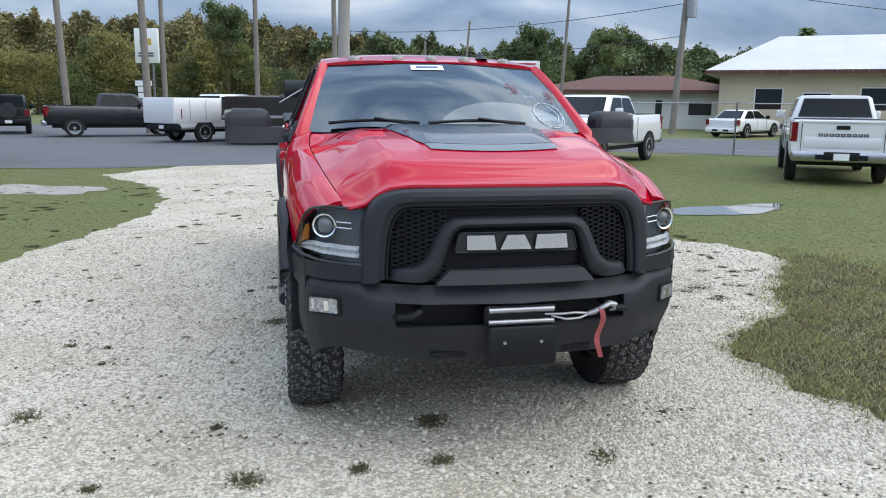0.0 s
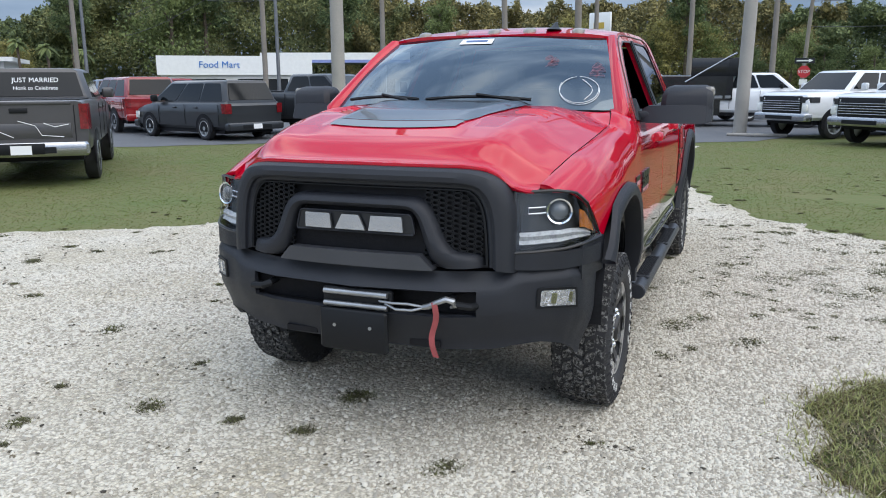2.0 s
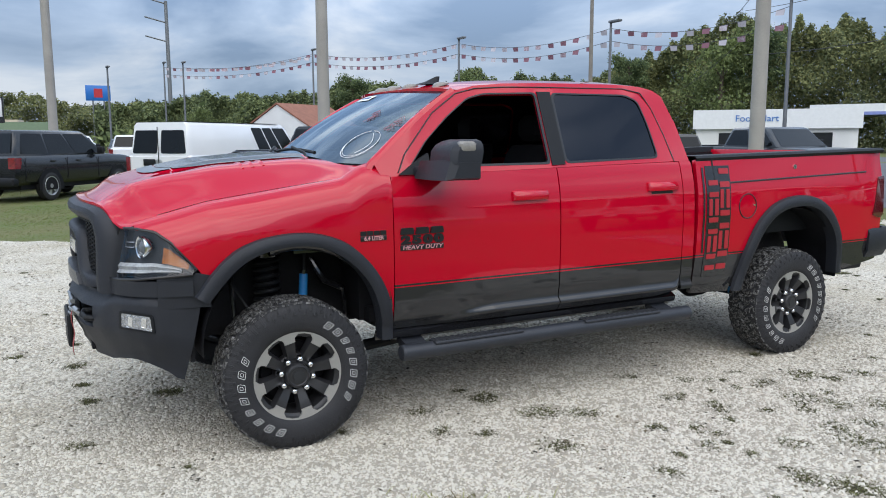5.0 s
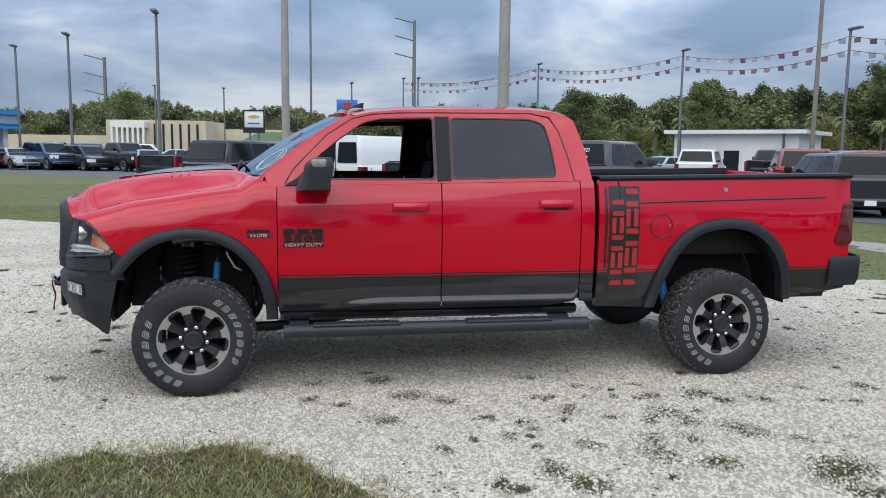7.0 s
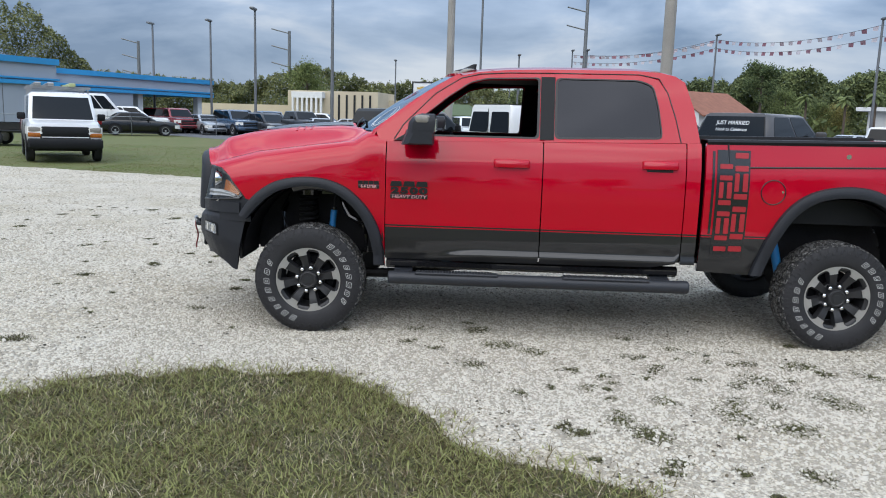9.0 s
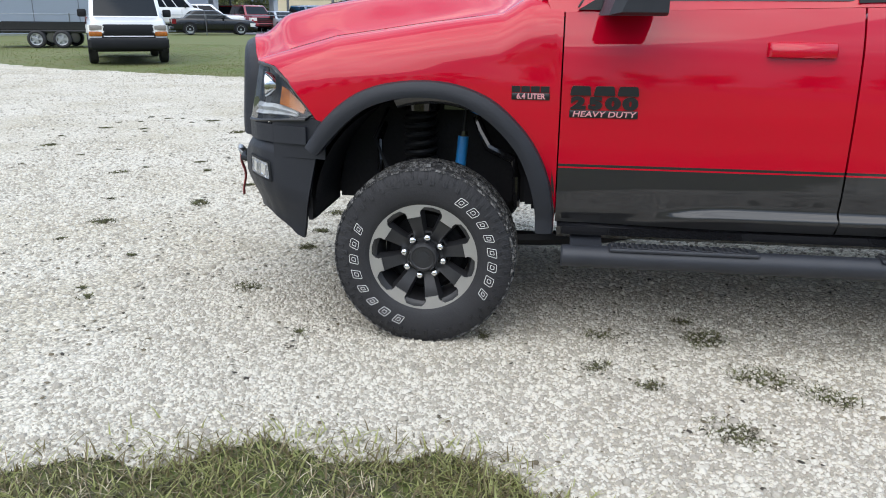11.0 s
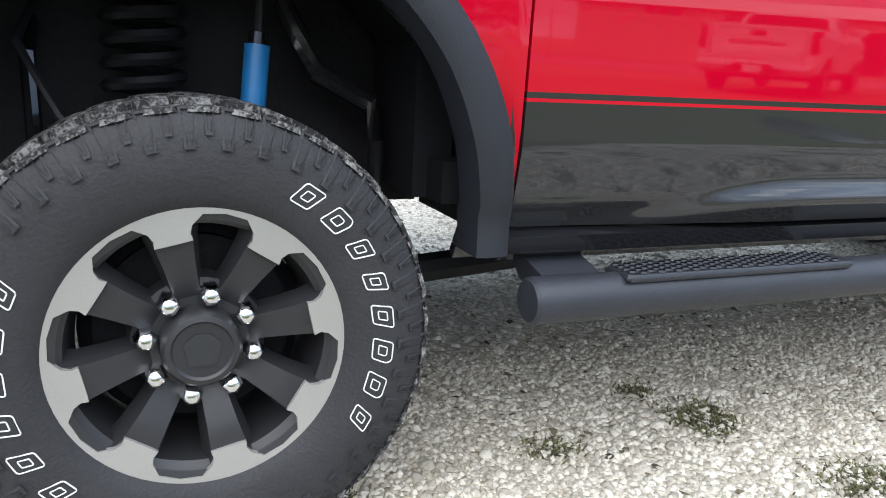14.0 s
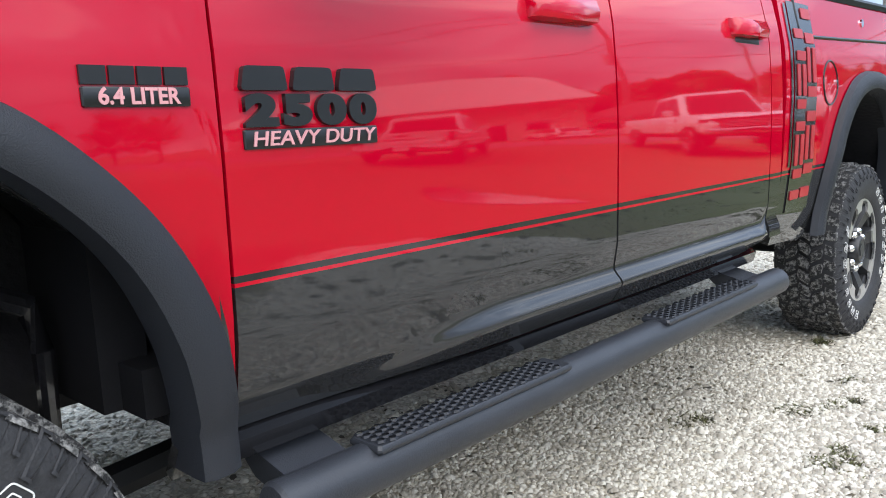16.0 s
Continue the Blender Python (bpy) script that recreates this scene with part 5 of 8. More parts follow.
            rake = 0.06 * v
            dn = Vector((0.45 + 0.4 * u, -0.9 + 0.55 * u, 0)).normalized() * d
            return (xa - 0.02 * v * u + dn.x, ya + rake * (1 - 0.6 * u) + dn.y, zb + (zt - zb) * v + dn.z)
        hl = part("headlight", flip(grid([[lampf(i / 20, j / 8, -0.055) for j in range(9)] for i in range(21)]), s), LAMPDARK, t, "dark projector headlight with amber reflector")
        part("headlight_cover", flip(grid([[lampf(i / 20, j / 8, 0.0) for j in range(9)] for i in range(21)]), s), CLEAR, hl)
        edge = [lampf(u, 0, 0) for u in np.linspace(0, 1, 12)] + [lampf(u, 1, 0) for u in np.linspace(1, 0, 16)] + [lampf(0, 0, 0)]
        part("headlight_rim", flip(tube(edge, 0.007, 6), s), BADGE, hl)
        c = Vector(lampf(0.60, 0.64, -0.035))
        n = Vector((0.28, -0.95, 0.05)).normalized()
        rq = n.to_track_quat("X", "Z").to_matrix().to_4x4()
        ringm = Matrix.Translation(c) @ rq
        part("projector_ring", flip(moved(revolve_x([(-0.03, 0.044), (0.010, 0.056), (0.017, 0.054), (0.014, 0.047), (-0.01, 0.043)], 32), ringm), s), CHROME, hl, "white halo ring")
        part("projector_lens", flip(moved(revolve_x([(-0.012, 0.042), (0.010, 0.033), (0.020, 0.018), (0.022, 0.001)], 28), ringm), s), LAMPGLASS, hl, "glassy projector lens")
        slot = [lampf(u, 0.66 + dv, -0.03) for u, dv in ((0.22, -0.05), (0.43, -0.05), (0.43, 0.05), (0.22, 0.05), (0.22, -0.05))]
        part("chrome_slot", flip(tube(slot, 0.004, 6), s), SILVER, hl)
        part("light_strip", flip(grid([[lampf(u, v, -0.022 - 0.012 * (k % 2)) for k, v in enumerate((0.10, 0.17, 0.24, 0.29))] for u in np.linspace(0.12, 0.93, 18)]), s), LIGHTSTRIP, hl, "white light strip", solid=0.006)
        part("amber_reflector", flip(grid([[lampf(u, v, -0.024) for v in (0.34, 0.46, 0.60, 0.74)] for u in (0.81, 0.86, 0.91, 0.96)]), s), AMBER, hl, "amber side reflector", solid=0.008)
        rows = [[lampf(u, 0, 0.004)[:2] + (z,) for z in (0.860, 0.875, 0.925, 0.935)] for u in np.linspace(-0.02, 1.08, 14)]
        part("lamp_surround", flip(turned(grid(rows)), s), CHAR, t, "charcoal panel below the headlight", solid=0.015)
        rows = [[(side_x(y, 0.9) + 0.006, y, z) for z in (0.800, 0.850, 0.900, ip(y, ((-0.66, 0.945), (-0.50, 0.975), (-0.42, 0.955))))] for y in (-0.66, -0.60, -0.54, -0.48, -0.42)]
        part("corner_panel", flip(turned(grid(rows)), s), CHAR, t, "charcoal panel between headlight and wheel arch", solid=0.012)
        # added dark panel that blocks daylight through the gap behind the bumper
        part("bumper_gap_panel", flip(box(0.50, 0.92, -0.52, -0.50, 0.52, 0.93), s), DARK, t)
        # badges
        if s > 0:
            bd = part("door_badge", box(1.000, 1.008, 0.585, 0.850, 1.007, 1.036, 0.002), BADGE, t, "black door badge")
            face = Matrix(((0, 0, 1, 1.008), (1, 0, 0, 0), (0, 1, 0, 0), (0, 0, 0, 1)))
            text("badge_text", "HEAVY DUTY", 0.031, Matrix.Translation((0, 0.718, 1.021)) @ face, BADGERED, bd, 0.002, stretch=1.30, bold=0.0004, shear=0.15)
            for k, ch in enumerate("2500"):
                text("digit", ch, 0.060, Matrix.Translation((-0.004, 0.718 + 0.067 * (k - 1.5), 1.062)) @ face, BADGE, bd, 0.006, stretch=1.75, bold=0.0042)
            for k, ya in enumerate((0.583, 0.675, 0.766)):
                o = rounded([(ya, 1.094), (ya + 0.084, 1.094), (ya + 0.078, 1.130), (ya + 0.008, 1.130)], 0.006, 2)
                part("raised_block", prism(o, 0.012, lambda a, b, d: (0.999 + d, a, b)), BADGE, bd, smooth=False)
            hb = part("fender_badge", box(0.998, 1.006, 0.355, 0.505, 1.072, 1.098, 0.002), BADGE, t, "black fender badge")
            text("badge_text", "6.4 LITER", 0.030, Matrix.Translation((-0.002, 0.431, 1.085)) @ face, BADGERED, hb, 0.002, stretch=0.95, bold=0.0008)
            for k in range(4):
                ya = 0.355 + 0.038 * k
                o = [(ya, 1.101), (ya + 0.034, 1.101), (ya + 0.034, 1.125), (ya, 1.125)]
                part("raised_block", prism(o, 0.009, lambda a, b, d: (0.996 + d, a, b)), BADGE, hb, smooth=False)
    # grille
    BARGREY = mat("satin_grey_bar", (0.045, 0.048, 0.056), 0.35, 0, 0.1, 5, 300, 0.1)

    def gy(x, z):
        return -0.965 + 0.135 * (abs(x) / 0.7) ** 2.6 + 0.10 * max(0, z - 0.9) ** 1.2

    def glay(off):
        return lambda a, b, d: (a, gy(a, b) - off - d, b)
    def resampled(pts, n):
        a = np.array(pts)
        d = np.r_[0, np.cumsum(np.hypot(*np.diff(a, axis=0).T))]
        q = np.linspace(0, d[-1], n)
        return np.stack([np.interp(q, d, a[:, 0]), np.interp(q, d, a[:, 1])], 1)

    def ribbon(outer, inner, prof, n=72):
        """A rounded moulding between two open lines; prof: (share of the way inwards, how far it stands out)."""
        rows = []
        for (a, b), (c, d) in zip(resampled(outer, n), resampled(inner, n)):
            rows.append([(a + (c - a) * u, gy(a + (c - a) * u, b + (d - b) * u) - out, b + (d - b) * u) for u, out in prof])
        return grid(rows)

    def arch(half):
        """An open line from the left foot over the top to the right foot, its corners rounded."""
        pts = [Vector(p) for p in half] + [Vector((-p[0], p[1])) for p in reversed(half)]
        return [(p[0], p[1]) for p in eased(pts, 5)]
    g_out = arch([(-0.690, 0.850), (-0.688, 0.98), (-0.680, 1.10), (-0.658, 1.180), (-0.620, 1.234), (-0.560, 1.266), (-0.46, 1.280), (-0.2, 1.285)])
    g_in = arch([(-0.580, 0.875), (-0.575, 0.98), (-0.562, 1.085), (-0.540, 1.145), (-0.510, 1.178), (-0.46, 1.192), (-0.2, 1.196)])
    gr = part("grille", ribbon(g_out, g_in, ((0, -0.07), (0.0, -0.015), (0.05, 0.014), (0.16, 0.032), (0.40, 0.040), (0.62, 0.036), (0.74, 0.024), (0.77, 0.008), (0.90, 0.004), (0.97, -0.006), (1.0, -0.05))), CHAR, t, "charcoal grille surround", angle=30)
    lip = [(p[0] * 0.985, 1.038 + (p[1] - 1.038) * 0.97) for p in g_in]
    part("grille_lip", prism(dense(g_in, 0.05), 0.03, glay(-0.035), [dense(lip, 0.05)]), BLKPLASTIC, gr, angle=30)
    # dark sheet stands for the shade behind the mesh
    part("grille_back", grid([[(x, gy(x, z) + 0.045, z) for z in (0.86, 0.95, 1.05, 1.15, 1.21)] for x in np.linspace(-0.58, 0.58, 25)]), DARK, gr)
    for sgn in (-1, 1):
        geo = []
        for i in range(9):
            for j in range(15):
                x, z = sgn * (0.33 + 0.030 * i), 0.895 + 0.021 * j + (0.0105 if i % 2 else 0)
                if abs(x) > ip(z, ((0.88, 0.56), (1.10, 0.54), (1.19, 0.50))):
                    continue
                ho = [(x + 0.018 * math.cos(q), z + 0.0115 * math.sin(q)) for q in (math.pi / 3 * k for k in range(6))]
                hi = [(x + 0.0135 * math.cos(q), z + 0.0080 * math.sin(q)) for q in (math.pi / 3 * k for k in range(6))]
                v = [(p[0], gy(*p) + 0.012, p[1]) for p in ho] + [(p[0], gy(*p) + 0.012, p[1]) for p in hi] + [(p[0], gy(*p) + 0.035, p[1]) for p in hi]
                geo.append((v, [(k, (k + 1) % 6, 6 + (k + 1) % 6, 6 + k) for k in range(6)] + [(6 + k, 6 + (k + 1) % 6, 12 + (k + 1) % 6, 12 + k) for k in range(6)]))
        part("grille_mesh", join(*geo), BLKPLASTIC, gr, "black honeycomb mesh", smooth=False)
    c_out = arch([(-0.562, 0.872), (-0.545, 0.920), (-0.455, 0.936), (-0.410, 0.975), (-0.370, 1.06), (-0.340, 1.115), (-0.295, 1.150), (-0.20, 1.158)])
    c_in = arch([(-0.395, 0.868), (-0.372, 0.880), (-0.345, 0.905), (-0.325, 0.955), (-0.302, 1.03), (-0.280, 1.080), (-0.250, 1.102), (-0.18, 1.106)])
    part("grille_inner_frame", ribbon(c_out, c_in, ((0, -0.05), (0.0, -0.012), (0.10, 0.012), (0.30, 0.026), (0.60, 0.030), (0.85, 0.018), (0.97, 0.0), (1.0, -0.05))), CHAR, gr, "charcoal inner frame", angle=40)
    part("grille_lower_bar", prism(dense(rounded([(-0.372, 0.858), (-0.31, 0.922), (0.31, 0.922), (0.372, 0.858)], 0.012, 3), 0.05), 0.05, glay(-0.02)), BARGREY, gr, "charcoal lower bar", angle=30)
    nm = part("name_plate", prism(rounded([(-0.285, 1.0), (-0.265, 1.085), (0.265, 1.085), (0.285, 1.0)], 0.015, 3), 0.02, glay(-0.012)), BADGE, gr, "black plate with three silver block shapes", smooth=False)
    edge = rounded([(-0.285, 1.0), (-0.265, 1.085), (0.265, 1.085), (0.285, 1.0)], 0.015, 3)
    part("plate_rim", tube([(a, gy(a, b) - 0.010, b) for a, b in edge + edge[:1]], 0.004, 6), CHAR, nm)
    blocks = ([(-0.232, 1.012), (-0.100, 1.012), (-0.110, 1.076), (-0.232, 1.076)], [(-0.082, 1.012), (0.062, 1.012), (0.030, 1.076), (-0.050, 1.076)], [(0.078, 1.012), (0.236, 1.012), (0.228, 1.076), (0.088, 1.076)])
    for o in blocks:
        part("silver_block", prism(rounded(o, 0.003, 2), 0.012, glay(0.008)), SILVER, nm, smooth=False)
    # front bumper
    def bump_plan(u):
        """u from -1 to 1 across: the plan of the bumper's face."""
        a = abs(u)
        x = ip(a, ((0, 0), (0.35, 0.42), (0.55, 0.66), (0.68, 0.80), (0.78, 0.89), (0.88, 0.935), (1.0, 0.955)))
        y = ip(a, ((0, -0.995), (0.35, -0.955), (0.55, -0.876), (0.68, -0.803), (0.78, -0.727), (0.88, -0.64), (1.0, -0.450)))
        return math.copysign(x, u), y

    def bump_pt(u, v):
        x, y = bump_plan(u)
        a = abs(u)
        zt = ip(a, ((0, 0.845), (0.52, 0.850), (0.60, 0.880), (0.8, 0.900), (1, 0.885)))
        zb = ip(a, ((0, 0.505), (0.30, 0.500), (0.50, 0.505), (0.56, 0.520), (0.68, 0.535), (0.78, 0.515), (0.88, 0.480), (1.0, 0.430)))
        z = zb + (zt - zb) * v
        tuck = 0.055 * (1 - smooth01(v / 0.45)) + 0.045 * smooth01((v - 0.80) / 0.2)
        nx, ny = ip(a, ((0, 0), (0.55, 0.15), (0.75, 0.6), (0.9, 0.97), (1, 1))), ip(a, ((0, 1), (0.55, 0.95), (0.75, 0.75), (0.9, 0.25), (1, 0)))
        ridge = 0.013 * smooth01((0.6 - abs(v - 0.62) * 2.6) / 0.3) * smooth01((0.60 - a) / 0.06)
        tuck -= ridge
        y -= 0.10 * (1 - v) * smooth01((a - 0.86) / 0.14)
        return (x - math.copysign(nx * tuck, u), y + ny * tuck, z)
    us = sorted({*np.linspace(-1, 1, 65).round(4).tolist(), -0.455, 0.455, -0.46, 0.46, -0.44, 0.44})
    vs = [0, 0.03, 0.10, 0.22, 0.34, 0.46, 0.50, 0.60, 0.70, 0.78, 0.82, 0.88, 0.94, 0.98, 1.0]
    vv = [bump_pt(u, v) for u in us for v in vs]
    ff = []
    n = len(vs)
    for i in range(len(us) - 1):
        for j in range(n - 1):
            um, vm = (us[i] + us[i + 1]) / 2, (vs[j] + vs[j + 1]) / 2
            if abs(um) < 0.455 and 0.46 < vm < 0.78:
                continue
            ff.append((i * n + j, i * n + j + 1, (i + 1) * n + j + 1, (i + 1) * n + j))
    bp = part("front_bumper", (vv, [tuple(reversed(q)) for q in ff]), CHAR, t, "textured charcoal steel winch bumper", solid=0.02, angle=42)
    # dark block stands for the shade deep in the bumper slot
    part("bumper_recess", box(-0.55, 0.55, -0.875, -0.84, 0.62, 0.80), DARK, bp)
    rows = [[bump_pt(u, v)[:1] + (bump_pt(u, v)[1] + dy,) + bump_pt(u, v)[2:] for dy in (0.0, 0.09)] for u, v in [(u, 0.46) for u in np.linspace(-0.455, 0.455, 20)] + [(u, 0.78) for u in np.linspace(0.455, -0.455, 20)] + [(-0.455, 0.46)]]
    part("slot_lining", grid(rows), BLKPLASTIC, bp)
    part("bumper_top", grid([[bump_pt(u, 1.0)[:2] + (bump_pt(u, 1.0)[2],), (bump_pt(u, 1.0)[0] * 0.94, bump_pt(u, 1.0)[1] + 0.14 * (1 - abs(u) * 0.7), bump_pt(u, 1.0)[2] + 0.005)] for u in np.linspace(-1, 1, 41)]), CHAR, bp)
    for s in (-1, 1):
        def fog(a, b, d):
            u = s * (0.705 + a)
            p = bump_pt(u, (b - 0.465) / 0.43)
            return (p[0] + s * 0.55 * d, p[1] - 0.8 * d, p[2])
        o = rounded([(-0.052, 0.664), (0.136, 0.664), (0.128, 0.760), (-0.048, 0.772)], 0.012, 3)
        o2 = [((p[0] - 0.045) * 0.86 + 0.045, (p[1] - 0.712) * 0.78 + 0.712) for p in o]
        fg = part("fog_lamp", prism(dense(o, 0.02), 0.008, fog, [dense(o2, 0.02)]), BLKPLASTIC, t, "clear fog lamp in the bumper")
        part("fog_lens", prism(dense(o2, 0.02), 0.006, fog), FOGLENS, fg, "silvery clear lens", smooth=False)
        for fa in (0.0, 0.070):
            part("lens_facet", prism(rounded([(fa, 0.690), (fa + 0.022, 0.684), (fa + 0.028, 0.738), (fa + 0.006, 0.742)], 0.004, 2), 0.008, fog), CHROME, fg, smooth=False)
        hk = [(s * 0.44, -0.90, 0.74), (s * 0.44, -0.955, 0.735), (s * 0.47, -0.97, 0.722), (s * 0.53, -0.955, 0.715), (s * 0.55, -0.90, 0.71), (s * 0.54, -0.88, 0.70)]
        part("tow_hook", tube(hk, 0.016, 8), BLKPLASTIC, bp, "black tow hook")
    pl = part("plate_bracket", box(-0.145, 0.180, -1.030, -1.000, 0.485, 0.668, 0.010), BLKPLASTIC, bp, "bare black plate bracket")
    for x in (-0.068, 0.103):
        part("bolt", cyl((x, -1.032, 0.598), (x, -1.036, 0.598), 0.008, 10), STEEL, pl)
    wn2 = part("winch_fairlead", box(-0.150, 0.185, -0.985, -0.955, 0.665, 0.755, 0.008), BLKPLASTIC, bp, "black roller fairlead")
    for z in (0.683, 0.738):
        part("roller", cyl((-0.135, -0.995, z), (0.17, -0.995, z), 0.013, 14), STEEL, wn2, "bright steel roller")
    part("winch_cable", join(tube([(0.13, -0.99, 0.712), (0.20, -1.015, 0.716), (0.27, -1.01, 0.718), (0.34, -0.995, 0.708)], 0.006, 8), tube([(0.16, -0.995, 0.705), (0.22, -1.02, 0.692), (0.29, -1.01, 0.692), (0.34, -0.995, 0.705)], 0.006, 8)), STEEL, wn2, "grey wire rope")
    hook = [(0.335 + 0.0, -1.035, 0.706), (0.365, -1.04, 0.715), (0.40, -1.045, 0.735), (0.44, -1.04, 0.752), (0.468, -1.03, 0.742), (0.472, -1.02, 0.722), (0.45, -1.015, 0.712)]
    part("winch_hook", tube([(q[0], q[1] + 0.04, q[2]) for q in hook], [0.012, 0.014, 0.012, 0.014, 0.014, 0.011, 0.006], 8), STEEL, wn2, "galvanised hook")
    strap = [[(0.378 + 0.012 * math.sin(k * 0.8) + dx, -1.05 - 0.006 * math.sin(k), 0.735 - 0.026 * k) for dx in (0, 0.025)] for k in range(10)]
    part("red_strap", grid([[(p[0], p[1] + 0.04, p[2]) for p in q] for q in strap]), STRAPRED, wn2, "faded red webbing strap", solid=0.004)
    # solid dark blocks stand for the shade in the lower openings
    part("slot_shade_block", box(-0.38, -0.22, -0.925, -0.90, 0.510, 0.535), DARK, bp)
    part("slot_shade_block", box(0.24, 0.38, -0.925, -0.90, 0.510, 0.540), DARK, bp)
    # back of the cab, bed and tailgate
    part("cab_back", grid([[(x * (ip(z, SIDE_Z) - 0.003), ip(z, ((1.0, 2.76), (1.45, 2.75), (1.7, 2.72), (1.9, 2.66))), z) for z in (0.6, 1.0, 1.3, 1.45, 1.6, 1.75, 1.885)] for x in (-1, -0.6, 0, 0.6, 1)]), RED, t, "red cab back", solid=0.02)
    part("cab_lining", grid([[(x * (ip(z, SIDE_Z) - 0.06), ip(z, ((1.0, 2.72), (1.45, 2.71), (1.7, 2.68), (1.9, 2.62))), z) for z in (0.6, 1.0, 1.45, 1.7, 1.885)] for x in (-1, -0.5, 0, 0.5, 1)]), INTERIOR, t)
    part("back_window", grid([[(x, ip(z, ((1.45, 2.757), (1.7, 2.727), (1.9, 2.667))), z) for z in (1.50, 1.65, 1.80)] for x in (-0.6, 0.6)]), TINTED, t, "dark back window")
    part("bed_floor", box(-0.78, 0.78, 2.80, 4.82, 0.90, 0.93), BLKPLASTIC, t)
    part("bed_front", box(-0.80, 0.80, 2.80, 2.83, 0.93, 1.46), BLKPLASTIC, t)
    part("tailgate", box(-0.92, 0.92, 4.80, 4.86, 0.90, 1.50, 0.012), RED, t, "red tailgate")
    # interior
    part("cab_floor", box(-0.88, 0.88, 0.45, 2.72, 0.60, 0.68), INTERIOR, t)
    part("firewall", box(-0.80, 0.80, 0.42, 0.50, 0.6, 1.44), INTERIOR, t)
    dash = [[(x, y, z) for y, z in ((0.50, 1.44), (0.72, 1.455), (0.90, 1.42), (0.94, 1.32), (0.92, 1.05), (0.60, 0.95))] for x in np.linspace(-0.82, 0.82, 9)]
    part("dashboard", capped(dash), INTERIOR, t, "black dashboard")
    sw = Matrix.Translation((0.42, 1.08, 1.30)) @ Matrix.Rotation(radians(-62), 4, "X")
    part("steering_wheel", join(moved(tube([(0.185 * math.cos(a), 0.185 * math.sin(a), 0) for a in (2 * math.pi * k / 32 for k in range(33))], 0.015, 8), sw), moved(box(-0.18, 0.18, -0.02, 0.03, -0.02, 0.02, 0.01), sw), cyl((0.42, 1.08, 1.30), (0.42, 0.85, 1.18), 0.03, 10)), INTERIOR, t, "black steering wheel")

    def seat(x, y, wd, nm):
        q = part(nm, box(x - wd, x + wd, y, y + 0.50, 0.88, 1.04, 0.05), INTERIOR, t, "black seat")
        bk = [[(x - wd + i, yy, zz), (x + wd - i, yy, zz), (x + wd - i, yy + 0.13, zz + 0.01), (x - wd + i, yy + 0.13, zz + 0.01)] for yy, zz, i in ((y + 0.42, 0.98, 0.0), (y + 0.48, 1.2, 0.0), (y + 0.56, 1.50, 0.03), (y + 0.58, 1.56, 0.07))]
        part("backrest", capped(bk), INTERIOR, q)
        for hx in ((x,) if wd < 0.4 else (x - 0.4, x + 0.4)):
            part("headrest", box(hx - 0.13, hx + 0.13, y + 0.57, y + 0.67, 1.59, 1.76, 0.04), INTERIOR, q)
    seat(0.42, 1.22, 0.26, "driver_seat")
    seat(-0.42, 1.22, 0.26, "passenger_seat")
    seat(0, 2.02, 0.72, "rear_bench")
    part("rear_view_mirror", box(-0.11, 0.11, 0.99, 1.02, 1.76, 1.82, 0.01), INTERIOR, t)
    part("headliner", grid([[(x, y, 1.90 + 0.02 * (1 - (x / 0.7) ** 2)) for x in (-0.7, -0.35, 0, 0.35, 0.7)] for y in (1.12, 1.8, 2.6)]), INTERIOR, t)
    # running gear
    for s in (-1, 1):
        part("frame_rail", flip(box(0.40, 0.50, -0.80, 4.9, 0.56, 0.70), s), DARK, t)
    part("floor_pan", box(-0.80, 0.80, 0.55, 3.20, 0.58, 0.62), DARK, t)
    part("engine_bay", box(-0.50, 0.50, -0.80, 0.5, 0.62, 1.18), DARK, t)
    for y in (0.0, 3.797):
        ax = part("axle", cyl((-0.78, y, 0.405), (0.78, y, 0.405), 0.05, 14), DARK, t, "black solid axle")
        part("differential", moved(revolve_x([(-0.16, 0.02), (-0.12, 0.11), (0, 0.15), (0.12, 0.11), (0.16, 0.02)], 20), Matrix.Translation((0.12 if y == 0 else 0.0, y, 0.41))), DARK, ax)
    for s in (-1, 1):
        part("control_arm", flip(tube([(0.58, 0.02, 0.38), (0.56, 0.5, 0.380), (0.54, 0.8, 0.40), (0.50, 1.2, 0.47)], 0.036, 8), s), BLKPLASTIC, t)
        for y in (0.0, 3.797):
            build_wheel(t, 0.870, y, s)
    part("exhaust", tube([(-0.55, 1.0, 0.5), (-0.55, 3.2, 0.5), (-0.75, 4.4, 0.55), (-0.80, 4.9, 0.58)], 0.04, 10), STEEL, t)
    return t


build_truck()


# ---- parked vehicles ----
WHITECAR = mat("white_car_paint", (0.74, 0.75, 0.76), 0.28, 0, 0.04, 1.0, 200, 0, 0.8)
BLACKCAR = mat("black_car_paint", (0.008, 0.009, 0.011), 0.22, 0, 0.1, 1.0, 200, 0, 0.35)
GREYCAR = mat("dark_grey_car_paint", (0.030, 0.033, 0.038), 0.28, 0.2, 0.1, 1.0, 200, 0, 0.4)
MIDGREY = mat("grey_car_paint", (0.075, 0.073, 0.076), 0.35, 0.2, 0.1, 1.0, 200, 0, 0.3)
NAVYCAR = mat("dark_blue_car_paint", (0.014, 0.020, 0.040), 0.25, 0, 0.1, 1.0, 200, 0, 0.9)
REDCAR = mat("dark_red_car_paint", (0.25, 0.012, 0.016), 0.25, 0, 0.1, 1.0, 200, 0, 0.9)
